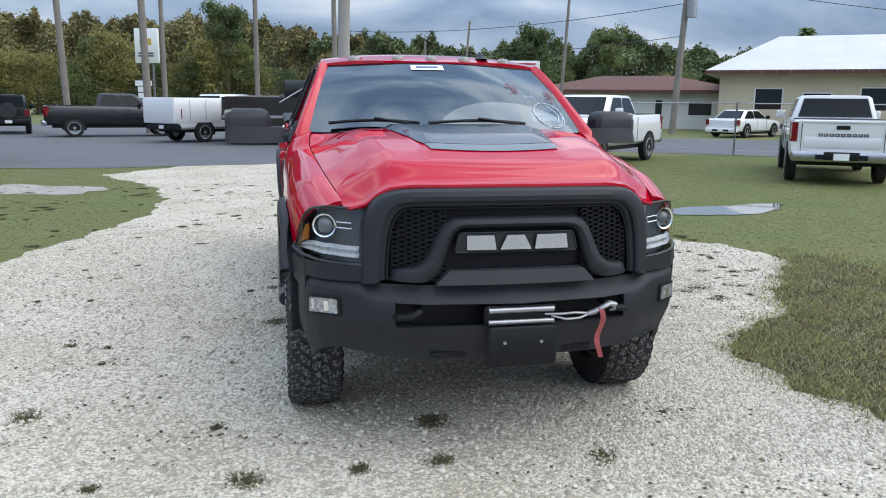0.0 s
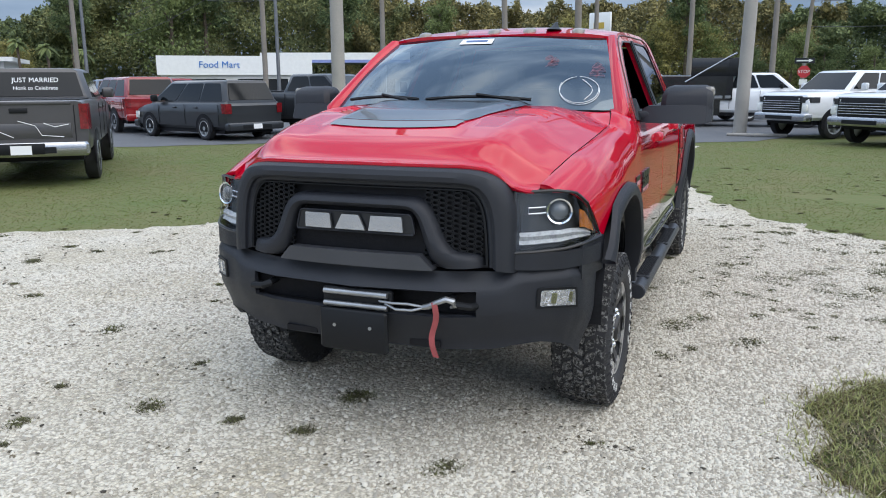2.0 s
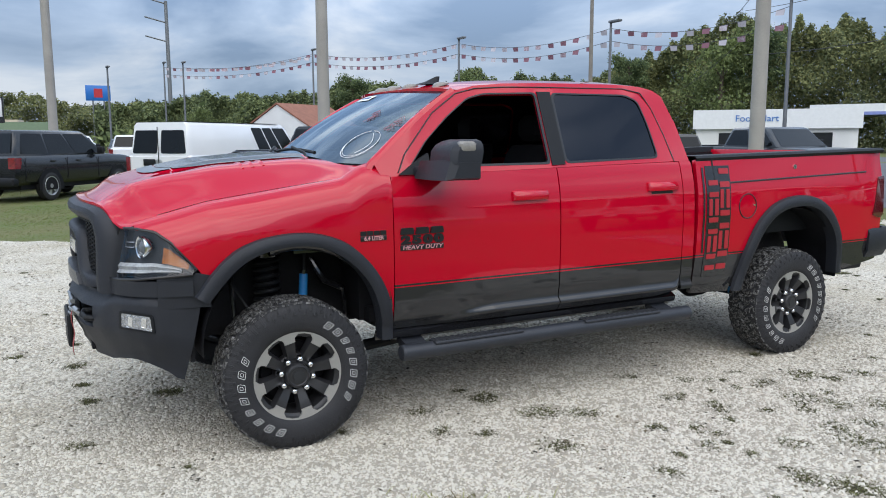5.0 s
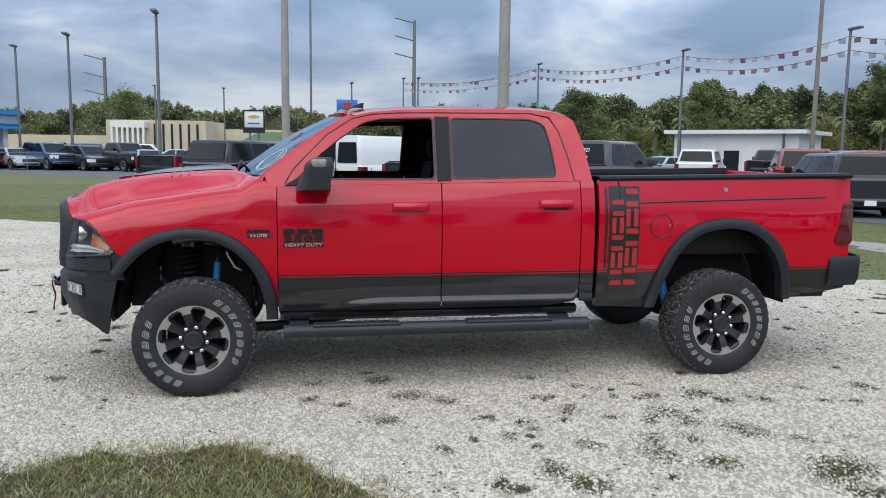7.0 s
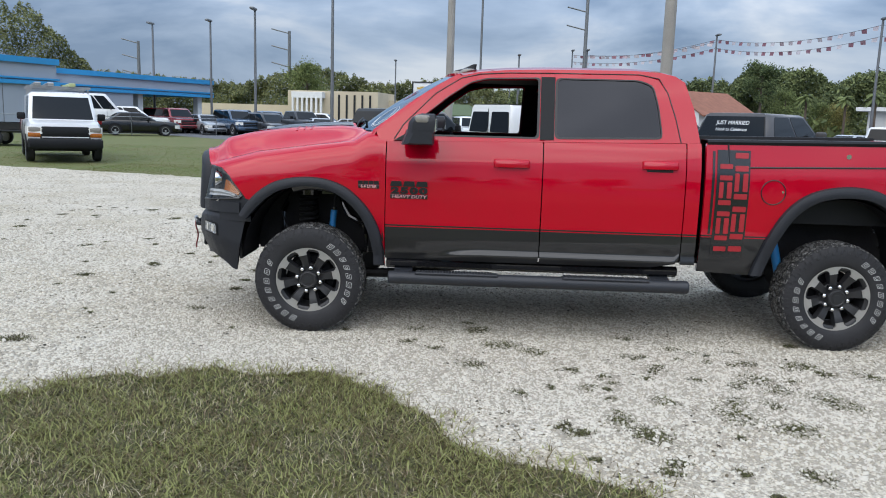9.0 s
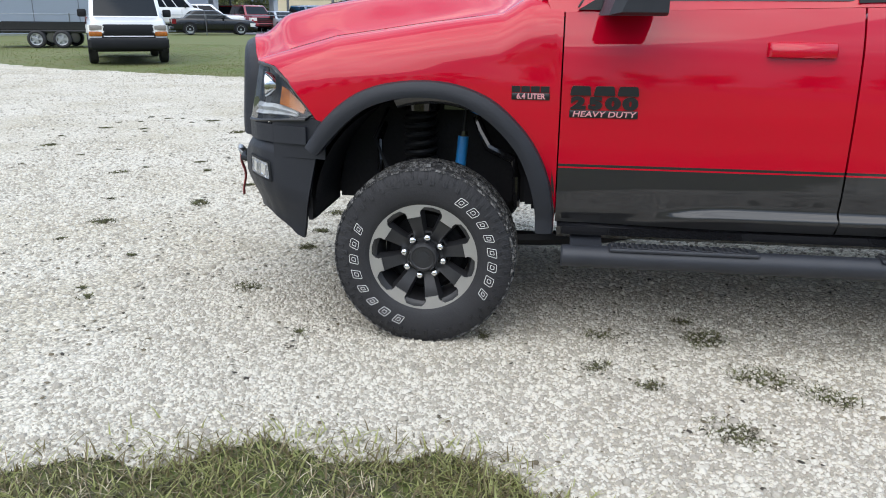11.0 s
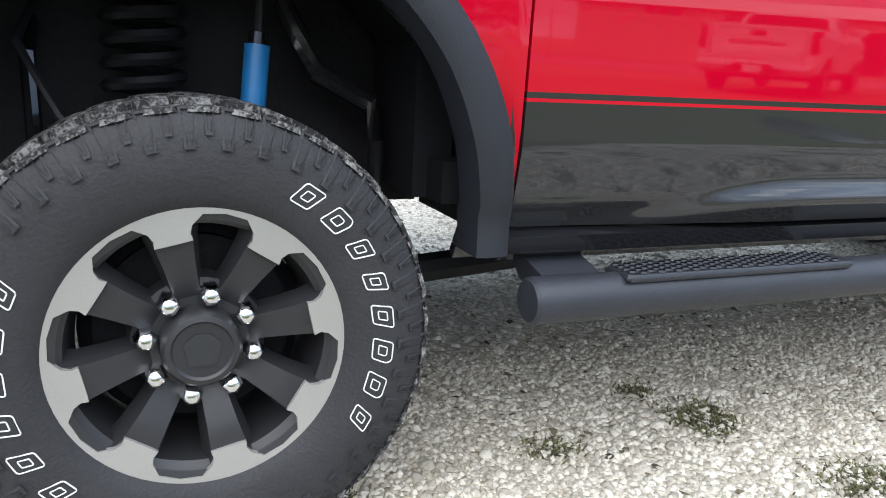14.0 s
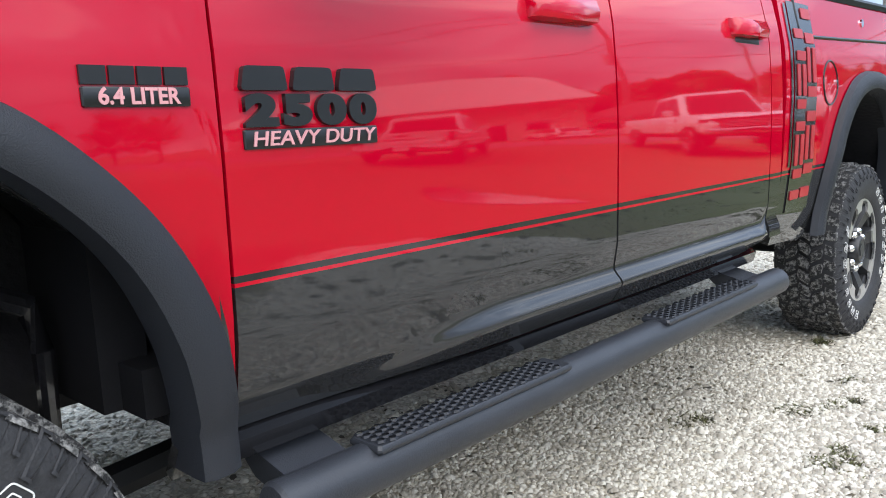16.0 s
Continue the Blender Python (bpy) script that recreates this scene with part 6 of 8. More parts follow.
SILVERCAR = mat("silver_car_paint", (0.40, 0.42, 0.44), 0.3, 0.5, 0.05, 1.0, 200, 0, 0.9)
BLUECAR = mat("blue_car_paint", (0.045, 0.085, 0.15), 0.25, 0, 0.1, 1.0, 200, 0, 0.9)
TRIMCHROME = mat("bright_trim", (0.46, 0.47, 0.49), 0.22, 0.9, 0.10)

KINDS = {
    # length, half width, wheel radius, axle places, floor, stations of (y, top, half width), cabin (base y0, base y1, top y0, top y1, top z, top half width, belt)
    "pickup": (5.85, 1.0, 0.40, (0.98, 4.68), 0.52, ((0.0, 1.14, 0.90), (0.05, 1.23, 0.95), (0.16, 1.28, 0.975), (0.4, 1.31, 0.99), (0.9, 1.33, 1.0), (1.5, 1.34, 1.0), (3.7, 1.37, 1.0), (5.75, 1.38, 1.0), (5.85, 1.36, 0.98)), (1.42, 3.80, 2.12, 3.58, 1.92, 0.75, 1.34)),
    "suv": (5.2, 1.0, 0.39, (0.95, 3.95), 0.45, ((0.0, 0.95, 0.88), (0.06, 1.10, 0.94), (0.4, 1.16, 0.98), (1.4, 1.22, 1.0), (5.1, 1.22, 1.0), (5.2, 1.15, 0.97)), (1.35, 5.12, 2.2, 4.85, 1.88, 0.76, 1.2)),
    "minivan": (5.1, 1.0, 0.34, (0.95, 4.0), 0.32, ((0.0, 0.75, 0.85), (0.06, 0.88, 0.93), (0.5, 0.98, 0.98), (1.2, 1.08, 1.0), (5.0, 1.12, 1.0), (5.1, 1.0, 0.96)), (0.95, 5.04, 2.0, 4.75, 1.73, 0.74, 1.08)),
    "van": (5.7, 1.0, 0.37, (0.95, 4.40), 0.45, ((0.0, 0.95, 0.88), (0.06, 1.12, 0.95), (0.4, 1.20, 0.99), (0.9, 1.25, 1.0), (5.62, 1.25, 1.0), (5.7, 1.2, 0.99)), (0.62, 5.69, 1.42, 5.60, 2.04, 0.84, 1.20)),
    "sedan": (5.0, 0.93, 0.34, (0.95, 4.0), 0.30, ((0.0, 0.68, 0.80), (0.06, 0.80, 0.87), (0.5, 0.90, 0.91), (1.5, 0.96, 0.93), (4.2, 1.0, 0.93), (4.9, 1.0, 0.90), (5.0, 0.9, 0.86)), (1.45, 4.45, 2.35, 3.65, 1.47, 0.64, 0.95)),
    "jeep": (4.2, 0.88, 0.40, (0.70, 3.45), 0.50, ((0.0, 1.05, 0.72), (0.06, 1.12, 0.75), (1.3, 1.16, 0.82), (1.5, 1.2, 0.86), (4.1, 1.2, 0.86), (4.2, 1.15, 0.85)), (1.35, 4.15, 1.65, 4.10, 1.84, 0.72, 1.18)),
}


def car_wheel(root, R, x, y, sx, bright):
    w = new("wheel")
    w.parent = root
    w.location = (x * sx, y, R)
    part("tyre", flip(revolve_x([(-0.11, R * 0.66), (-0.12, R * 0.85), (-0.09, R), (0.09, R), (0.12, R * 0.85), (0.11, R * 0.66), (-0.11, R * 0.66)], 32), sx), RUBBER, w)
    rim = part("rim", flip(revolve_x([(0.02, 0.02), (0.02, R * 0.56), (0.085, R * 0.61), (0.105, R * 0.68), (0.118, R * 0.66), (0.112, R * 0.60)], 32), sx), SILVERCAR if bright else RIMBLACK, w)
    geo = [moved(capped([[(0.095, r, -h), (0.095, r, h), (0.06, r, h), (0.06, r, -h)] for r, h in ((0.03, 0.040), (R * 0.35, 0.040), (R * 0.64, 0.062))]), Matrix.Rotation(2 * math.pi * k / 5, 4, "X")) for k in range(5)]
    part("spokes", flip(join(*geo, revolve_x([(0.07, 0.07), (0.11, 0.06), (0.112, 0.001)], 16)), sx), SILVERCAR if bright else MIDGREY, rim)


def vehicle(name, kind, paint, label, category, trim="chrome", lift=0.0, glass_notes=0):
    L, hw, R, axles, fl, stations, (b0, b1, t0, t1, tz, thw, belt) = KINDS[kind]
    c = thing(name, label, category)

    def ring(y, zt, w, zb):
        pts = [(w - 0.10, zb), (w - 0.02, zb + 0.08), (w, zb + 0.20), (w + 0.012, (zb + zt) / 2 + 0.08), (w - 0.02, zt - 0.10), (w - 0.07, zt - 0.02), (w - 0.14, zt)]
        return [(-x, y, z) for x, z in pts] + [(x, y, z) for x, z in reversed(pts)]
    ys = sorted({*[s[0] for s in stations], *np.linspace(0.1, L - 0.1, 14).tolist()})
    rows = []
    for y in ys:
        zt, w = ip(y, [(s[0], s[1]) for s in stations]), ip(y, [(s[0], s[2]) for s in stations])
        zb = fl + (0.10 if y < 0.05 or y > L - 0.05 else 0)
        rows.append(ring(y, zt, w, zb))
    body = part("body", capped(rows), paint, c, angle=30)

    def cab_ring(k, z):
        y0, y1, w = b0 + (t0 - b0) * k, b1 + (t1 - b1) * k, (hw - 0.07) + (thw - hw + 0.07) * k
        return [(-w + 0.08, y0, z), (w - 0.08, y0, z), (w, y0 + 0.10, z), (w, y1 - 0.10, z), (w - 0.08, y1, z), (-w + 0.08, y1, z), (-w, y1 - 0.10, z), (-w, y0 + 0.10, z)]
    rr = [cab_ring(k, belt + (tz - belt) * z) for k, z in ((0, -0.1), (0, 0.0), (0.45, 0.45), (0.88, 0.90))]
    last = cab_ring(1.0, tz)
    rr.append([(p[0] * 0.93, p[1], tz - 0.012) for p in last])
    rr.append([(p[0] * 0.6, p[1] + (0.2 if p[1] < (t0 + t1) / 2 else -0.2), tz) for p in last])
    cab = part("cabin", capped(rr), paint, c, angle=40)

    def wx(z):
        k = (z - belt) / (tz - belt)
        return (hw - 0.07) + (thw - hw + 0.07) * k
    zlo, zhi = belt + 0.05, belt + (tz - belt) * 0.86

    def ye(z, front):
        k = (z - belt) / (tz - belt)
        return (b0 + (t0 - b0) * k + 0.16) if front else (b1 + (t1 - b1) * k - 0.14)
    cuts = {"pickup": (0.0, 0.50, 1.0), "suv": (0.0, 0.36, 0.68, 1.0), "minivan": (0.0, 0.34, 0.68, 1.0), "van": (0.0, 0.16, 0.28, 0.41), "sedan": (0.0, 0.55, 1.0), "jeep": (0.0, 0.42, 1.0)}[kind]
    for s in (-1, 1):
        for u0, u1 in zip(cuts, cuts[1:]):
            q = []
            for z, u in ((zlo, u0), (zlo, u1), (zhi, u1), (zhi, u0)):
                a, b = ye(z, True), ye(z, False)
                q.append((a + (b - a) * u + (0.03 if u == u0 else -0.03), z))
            part("side_window", flip(prism(rounded(q, 0.05, 3), 0.012, lambda a, b, d: (wx(b) - 0.004 + d, a, b)), s), CARGLASS, cab, smooth=False)
        part("side_mirror", flip(box(hw - 0.02, hw + 0.20, b0 + 0.45, b0 + 0.56, belt + 0.02, belt + 0.22, 0.03), s), BLKPLASTIC if trim != "chrome" else paint, c)
        for u in (0.28, 0.56):
            if kind in ("pickup", "suv", "minivan", "sedan", "jeep"):
                yh = b0 + (b1 - b0) * u + 0.25
                part("door_handle", flip(box(hw - 0.01, hw + 0.03, yh, yh + 0.18, belt - 0.16, belt - 0.12, 0.01), s), paint, c)
        for yj in [b0 + (b1 - b0) * u for u in (0.14, 0.50, 0.93)]:
            part("door_joint", flip(box(hw + 0.005, hw + 0.0155, yj, yj + 0.012, fl + 0.12, belt - 0.05), s), DARK, c)
        for ya in axles:
            # dark disc on the closed body side stands for the shaded arch opening
            arc = [(ya + (R + 0.09) * math.cos(a), R + (R + 0.09) * math.sin(a)) for a in (radians(-12 + 204 * k / 18) for k in range(19))]
            part("arch_shade_disc", flip(prism(arc, 0.03, lambda a, b, d: (hw - 0.012 + d, a, b)), s), DARK, c, smooth=False)
            car_wheel(c, R, hw - 0.09, ya, s, True)
        hz = ip(0.1, [(q[0], q[1]) for q in stations]) - 0.20
        big = kind == "pickup"
        hl = [[(x, y, z) for z in ((hz - 0.03, hz + 0.12) if big else (hz - 0.11, hz + 0.10))] for x, y in ((hw - 0.38, -0.015), (hw - 0.16, 0.01), (hw - 0.03, 0.10), (hw + 0.012, 0.36))]
        hq = part("headlight", flip(grid(hl), s), LAMPDARK if big else LENSWHITE, c, solid=0.02)
        if big:
            part("lamp_bar", flip(grid([[(x, y - 0.012, z) for z in (hz + 0.05, hz + 0.10)] for x, y in ((hw - 0.36, -0.015), (hw - 0.16, 0.01), (hw - 0.04, 0.09))]), s), LENSWHITE, hq, solid=0.006)
            part("lower_lamp", flip(box(hw - 0.22, hw - 0.06, -0.035, 0.04, hz - 0.28, hz - 0.08, 0.02), s), LENSWHITE, hq)
        rz = ip(L - 0.1, [(q[0], q[1]) for q in stations])
        th = 0.46 if kind in ("pickup", "van") else 0.34
        tl = [[(x, y, z) for z in (rz - th, rz - 0.06)] for x, y in ((hw - 0.02, L - 0.22), (hw + 0.012, L - 0.10), (hw - 0.02, L + 0.005), (hw - (0.13 if kind in ("pickup", "van") else 0.20), L + 0.015))]
        part("tail_light", flip(grid(tl), s), BRIGHTRED, c, solid=0.015)
    # front and back glass
    fr = [[(x * ((hw - 0.18) + (thw - hw + 0.08) * k), b0 + (t0 - b0) * k - 0.010, belt + (tz - belt) * k + 0.004) for x in (-1, 0, 1)] for k in (0.06, 0.45, 0.88)]
    part("windshield", grid(fr), CARGLASS, cab, solid=0.01)
    bk = [[(x * ((hw - 0.20) + (thw - hw + 0.10) * k), b1 + (t1 - b1) * k + 0.012, belt + (tz - belt) * k + 0.004) for x in (-1, 0, 1)] for k in (0.12, 0.45, 0.85)]
    if kind == "van":
        for s in (-1, 1):
            q = rounded([(0.06, belt + 0.08), (0.80, belt + 0.08), (0.72, tz - 0.20), (0.06, tz - 0.20)], 0.05, 3)
            part("back_window", flip(prism(q, 0.012, lambda a, b, d: (a, b1 + (t1 - b1) * (b - belt) / (tz - belt) + 0.001 + d, b)), s), CARGLASS, cab, smooth=False)
    else:
        part("back_window", grid(bk), CARGLASS, cab, solid=0.01)
    ht = ip(0.1, [(q[0], q[1]) for q in stations])
    gx = 0.26 if kind == "pickup" else 0.34 if kind == "van" else 0.42
    gr = part("grille", box(-hw + gx, hw - gx, -0.03, 0.03, fl + 0.20, ht - (0.05 if kind == "pickup" else 0.10), 0.02), BLKPLASTIC, c)
    for k in range(6 if kind == "pickup" else 3):
        z = fl + 0.27 + (0.065 if kind == "pickup" else 0.12) * k
        if z < ht - 0.15:
            part("grille_bar", box(-hw + gx + 0.04, hw - gx - 0.04, -0.045, -0.02, z, z + (0.018 if kind == "pickup" else 0.03), 0.006), TRIMCHROME if trim == "chrome" else paint, gr)
    bm_ = TRIMCHROME if trim == "chrome" else BLKPLASTIC if trim == "black" else paint
    for name2, ya, yb in (("front_bumper", -0.10, 0.20), ("rear_bumper", L - 0.12, L + 0.12)):
        b = part(name2, box(-hw + 0.02, hw - 0.02, ya, yb, fl - 0.02, fl + 0.20, 0.04), bm_, c)
        part("bumper_slot", box(-hw * 0.5, hw * 0.5, (ya - 0.008) if ya < 1 else yb, ya if ya < 1 else yb + 0.008, fl + 0.03, fl + 0.13), BLKPLASTIC, b)
    part("number_plate", box(-0.15, 0.15, L + 0.136, L + 0.146, fl + 0.02, fl + 0.16), PAPER, c, "pale number plate with a plain grey bar")
    part("underside", box(-hw + 0.15, hw - 0.15, 0.3, L - 0.3, fl - 0.12, fl + 0.05), DARK, c)
    if kind == "pickup":
        # flat dark panel on the solid bed stands for its shaded inside
        part("bed_shade_panel", box(-hw + 0.12, hw - 0.12, b1 + 0.05, L - 0.10, 1.372, 1.388), DARK, c)
        part("tailgate_joint", join(box(-hw + 0.20, -hw + 0.212, L + 0.001, L + 0.014, fl + 0.18, 1.30), box(hw - 0.212, hw - 0.20, L + 0.001, L + 0.014, fl + 0.18, 1.30)), DARK, c)
        part("tailgate_ledge", box(-hw + 0.24, hw - 0.24, L - 0.002, L + 0.016, 1.31, 1.36, 0.008), paint, c)
        part("tailgate_panel", box(-hw + 0.26, hw - 0.26, L - 0.004, L + 0.010, fl + 0.26, 1.02, 0.008), paint, c)
        part("bumper_step", box(-0.34, 0.34, L + 0.10, L + 0.135, fl + 0.02, fl + 0.19, 0.01), BLKPLASTIC, c)
        part("tailgate_handle", box(-0.13, 0.13, L - 0.004, L + 0.02, 1.18, 1.26, 0.01), BLKPLASTIC, c)
    if kind == "jeep":
        part("spare_wheel", moved(revolve_x([(-0.12, 0.01), (-0.12, 0.30), (-0.10, 0.38), (0.08, 0.38), (0.10, 0.28), (0.06, 0.05), (0.06, 0.001)], 32), Matrix.Translation((0, 4.32, 1.08)) @ Matrix.Rotation(radians(90), 4, "Z")), RUBBER, c)
    if kind == "van":
        part("rear_door_joint", box(-0.006, 0.006, L - 0.002, L + 0.016, fl + 0.2, tz - 0.12), DARK, c)
    return c


def at(x, y, az, L=0.0):
    """A pose for a vehicle whose middle stands at x, y and whose front points to az degrees."""
    return pose(x, y, 0.012, 0, 0, az + 90) @ Matrix.Translation((0, -L / 2, 0))


def park(c, kind, x, y, az):
    c.matrix_world = at(x, y, az, KINDS[kind][0])
    return c


def ahead(x, y, az, d):
    return x + d * math.cos(radians(az)), y + d * math.sin(radians(az))


G_LOT = "vehicles parked on the lot"
silverado = vehicle("pickup_truck", "pickup", WHITECAR, "white crew-cab pickup with chrome grille on the lawn", "pickup truck")
tagged(park(silverado, "pickup", 8.1, 17.4, 224), "", "", "white pickups on the lawn")
for x, y, az, lab in ((6.15, 20.3, 224, "white heavy-duty pickup with black grille on the lawn"), (4.4, 23.0, 223, "white heavy-duty pickup with amber roof lamps on the lawn")):
    q = copy_thing(silverado, at(x, y, az, 5.85))
    q["label"] = lab
p3 = ahead(11.25, 11.2, 57, 1.75)
q = copy_thing(silverado, at(*p3, 57, 5.85))
q["label"] = "white pickup seen from behind with chrome rear bumper on the lawn"
# block shapes on the white tailgate
m0 = at(*p3, 57, 5.85)
blk = thing("tailgate_shapes", "row of dark block shapes on the white tailgate", "emblem")
blk.matrix_world = m0
for k in range(9):
    part("block_shape", prism(rounded([(-0.48 + 0.108 * k, 1.03), (-0.40 + 0.108 * k, 1.03), (-0.40 + 0.108 * k, 1.09), (-0.48 + 0.108 * k, 1.09)], 0.01, 2), 0.006, lambda a, b, d: (a, 5.866 + d, b), [[(-0.46 + 0.108 * k, 1.047), (-0.415 + 0.108 * k, 1.047), (-0.415 + 0.108 * k, 1.072), (-0.46 + 0.108 * k, 1.072)]]), BADGE, blk, smooth=False)

AZ = 131
black_pk = vehicle("pickup_truck", "pickup", BLACKCAR, "black crew-cab pickup with chrome rear bumper on the lawn", "pickup truck")
tagged(park(black_pk, "pickup", *ahead(-12.0, 4.2, AZ, 1.75), AZ), "", "", "vehicles along the lawn")
ford = vehicle("pickup_truck", "pickup", MIDGREY, "dull grey crew-cab pickup with white writing on its back window", "pickup truck", "chrome")
fx, fy = ahead(-9.95, 6.1, 131, 1.75)
tagged(park(ford, "pickup", fx, fy, 131), "", "", "vehicles along the lawn")
K = KINDS["pickup"][6]


def back_glass(x, z):
    k = (z - K[6]) / (K[4] - K[6])
    return (x, K[1] + (K[3] - K[1]) * k + 0.026, z)


tilt_a = math.atan2(K[3] - K[1], K[4] - K[6])
for body, z, sz in (("JUST MARRIED", 1.70, 0.125), ("Honk to Celebrate", 1.56, 0.10)):
    mm = Matrix.Translation(back_glass(0, z)) @ Matrix.Rotation(radians(180), 4, "Z") @ Matrix.Rotation(radians(90) + tilt_a, 4, "X")
    text("window_writing", body, sz, mm, PAPER, ford, 0.002, "white hand-painted words", 0.95)
for pts in (((-0.62, 0.80), (-0.30, 0.83), (-0.22, 0.98), (0.02, 1.06)), ((0.10, 0.80), (0.30, 0.90), (0.34, 1.02), (0.52, 1.08)), ((-0.70, 1.00), (-0.50, 0.96), (-0.34, 1.02))):
    part("pale_scratch", tube([(x, 5.864, z) for x, z in pts], 0.006, 5), PAPER, ford, "pale scratch across the tailgate")
vanc = vehicle("cargo_van", "van", WHITECAR, "white cargo van with patches of peeling paint on the lawn", "van", "black")
tagged(park(vanc, "van", -17.2, 3.9, 131), "", "", "vehicles along the lawn")
part("worn_roof", capped([[(x * 0.80, y, z) for x, y in ((-1, 1.62), (1, 1.62), (1, 5.54), (-1, 5.54))] for z in (2.04, 2.046)]), GREYCAR, vanc, "bare dark roof")
part("plate_bracket", box(0.10, 0.46, 5.70, 5.73, 0.98, 1.14, 0.01), BLKPLASTIC, vanc)
for xc, zc, s2 in ((-0.10, 0.82, 0.14), (0.28, 0.84, 0.10), (0.02, 1.05, 0.09)):
    o = [(xc + s2 * (1.2 + 0.3 * math.sin(3 * a)) * math.cos(a), zc + s2 * math.sin(a)) for a in (2 * math.pi * j / 14 for j in range(14))]
    part("bare_patch", prism(o, 0.004, lambda a, b, d: (a, 5.698 + d, b)), SILVERCAR, vanc, smooth=False)
for k, (y, z, s2) in enumerate(((4.1, 1.45, 0.10), (3.6, 1.5, 0.07), (3.5, 1.1, 0.12), (4.7, 0.9, 0.08))):
    o = [(y + s2 * (1 + 0.3 * math.sin(3 * a + k)) * math.cos(a), z + s2 * math.sin(a)) for a in (2 * math.pi * j / 14 for j in range(14))]
    part("bare_patch", prism(o, 0.004, lambda a, b, d: ((0.93 - (b - 1.20) * 0.108 if b > 1.20 else 1.013) + d, a, b)), MIDGREY, vanc, smooth=False)
suv = vehicle("suv", "suv", BLACKCAR, "black full-size suv on the lawn", "suv", "black")
tagged(park(suv, "suv", *ahead(-19.4, -1.4, 140, 1.5), 140), "", "", "vehicles along the lawn")
q = copy_thing(black_pk, at(*ahead(-22.5, -3.2, 140, 1.75), 140, 5.85))
q["label"] = "black pickup on the lawn beside the suv"
mini = vehicle("minivan", "minivan", GREYCAR, "dark grey minivan at the edge of the lot", "minivan", "body")
tagged(park(mini, "minivan", -14.5, 16.5, 161), "", "", G_LOT)
f150 = vehicle("pickup_truck", "pickup", GREYCAR, "dark grey crew-cab pickup facing the lot entrance", "pickup truck", "black")
tagged(park(f150, "pickup", -11.5, 18.6, -8), "", "", G_LOT)
redsuv = vehicle("suv", "suv", REDCAR, "red suv on the lot", "suv", "body")
tagged(park(redsuv, "suv", -19.6, 18.8, 150), "", "", G_LOT)
q = copy_thing(redsuv, at(-24.0, 24.5, 170, 5.2))
q["label"] = "dark red suv far back on the lot"
jeep = vehicle("off_roader", "jeep", BLACKCAR, "black off-roader with a spare wheel on its back", "off-roader", "black")
tagged(park(jeep, "jeep", -13.8, 38.1, 105), "", "", G_LOT)
q = copy_thing(black_pk, at(-8.3, 34.6, 15, 5.85))
q["label"] = "dark blue-black pickup on the lot"
# white service truck
svc = vehicle("service_truck", "pickup", WHITECAR, "white service truck with a high utility body", "truck", "black")
tagged(park(svc, "pickup", -3.2, 30.6, 42), "", "", G_LOT)
part("utility_body", box(-1.02, 1.02, 3.75, 6.1, 0.75, 1.75, 0.04), WHITECAR, svc, "white utility body")
for s in (-1, 1):
    for k in range(3):
        part("locker_joint", flip(box(1.018, 1.026, 3.85 + 0.75 * k, 3.862 + 0.75 * k, 0.85, 1.65), s), DARK, svc)
q = copy_thing(suv, at(-0.6, 31.0, 30, 5.2))
q["label"] = "dark suv beside the service truck"
# dump truck
dump = vehicle("dump_truck", "pickup", WHITECAR, "white-cabbed truck with a black dump body", "truck", "black")
park(dump, "pickup", 1.3, 27.6, 4)
part("dump_body", capped([[(-1.08, 3.55, z), (1.08, 3.55, z), (1.08, 7.3, z), (-1.08, 7.3, z)] for z in (0.95, 1.02, 1.75, 1.80)]), BLACKCAR, dump, "black steel dump body", smooth=False)
part("headboard", box(-1.08, 1.08, 3.40, 5.0, 1.80, 2.45, 0.02), BLACKCAR, dump)
part("underframe", box(-1.03, 1.03, 3.95, 7.2, 0.42, 0.95), BLACKCAR, dump)
for s in (-1, 1):
    part("pale_stripe", flip(box(1.08, 1.10, 3.6, 7.28, 1.02, 1.12), s), STEEL, dump)
for s in (-1, 1):
    for k in range(6):
        part("body_rib", flip(box(1.08, 1.14, 3.8 + 0.6 * k, 3.88 + 0.6 * k, 1.0, 1.78), s), BLACKCAR, dump)
    part("tarp_arm", flip(tube([(1.16, 5.2, 1.6), (1.16, 3.7, 2.5), (1.16, 3.5, 2.6)], 0.03, 6), s), TRIMCHROME, dump, "bright tarp arm")
# white sedan and cars beyond
sedan = vehicle("sedan", "sedan", WHITECAR, "white sedan parked across the road", "sedan", "body")
tagged(park(sedan, "sedan", 24.3, 35.0, 30), "", "", "cars across the road")
van2 = vehicle("work_van", "van", WHITECAR, "white work van with a ladder rack facing the drive", "van", "black")
park(van2, "van", *ahead(-16.03, -10.45, 31, -2.85), 31)
for y in (1.75, 3.2, 4.6):
    part("rack_bar", box(-0.88, 0.88, y, y + 0.06, 2.16, 2.23), STEEL, van2)
    for s in (-1, 1):
        part("rack_foot", flip(box(0.78, 0.82, y, y + 0.05, 1.98, 2.17), s), STEEL, van2)
part("front_grille", box(-0.62, 0.62, -0.055, 0.02, 0.74, 1.04, 0.03), BLKPLASTIC, van2, "black grille")
part("front_apron", box(-0.99, 0.99, -0.13, 0.10, 0.40, 0.70, 0.05), BLKPLASTIC, van2, "black bumper")
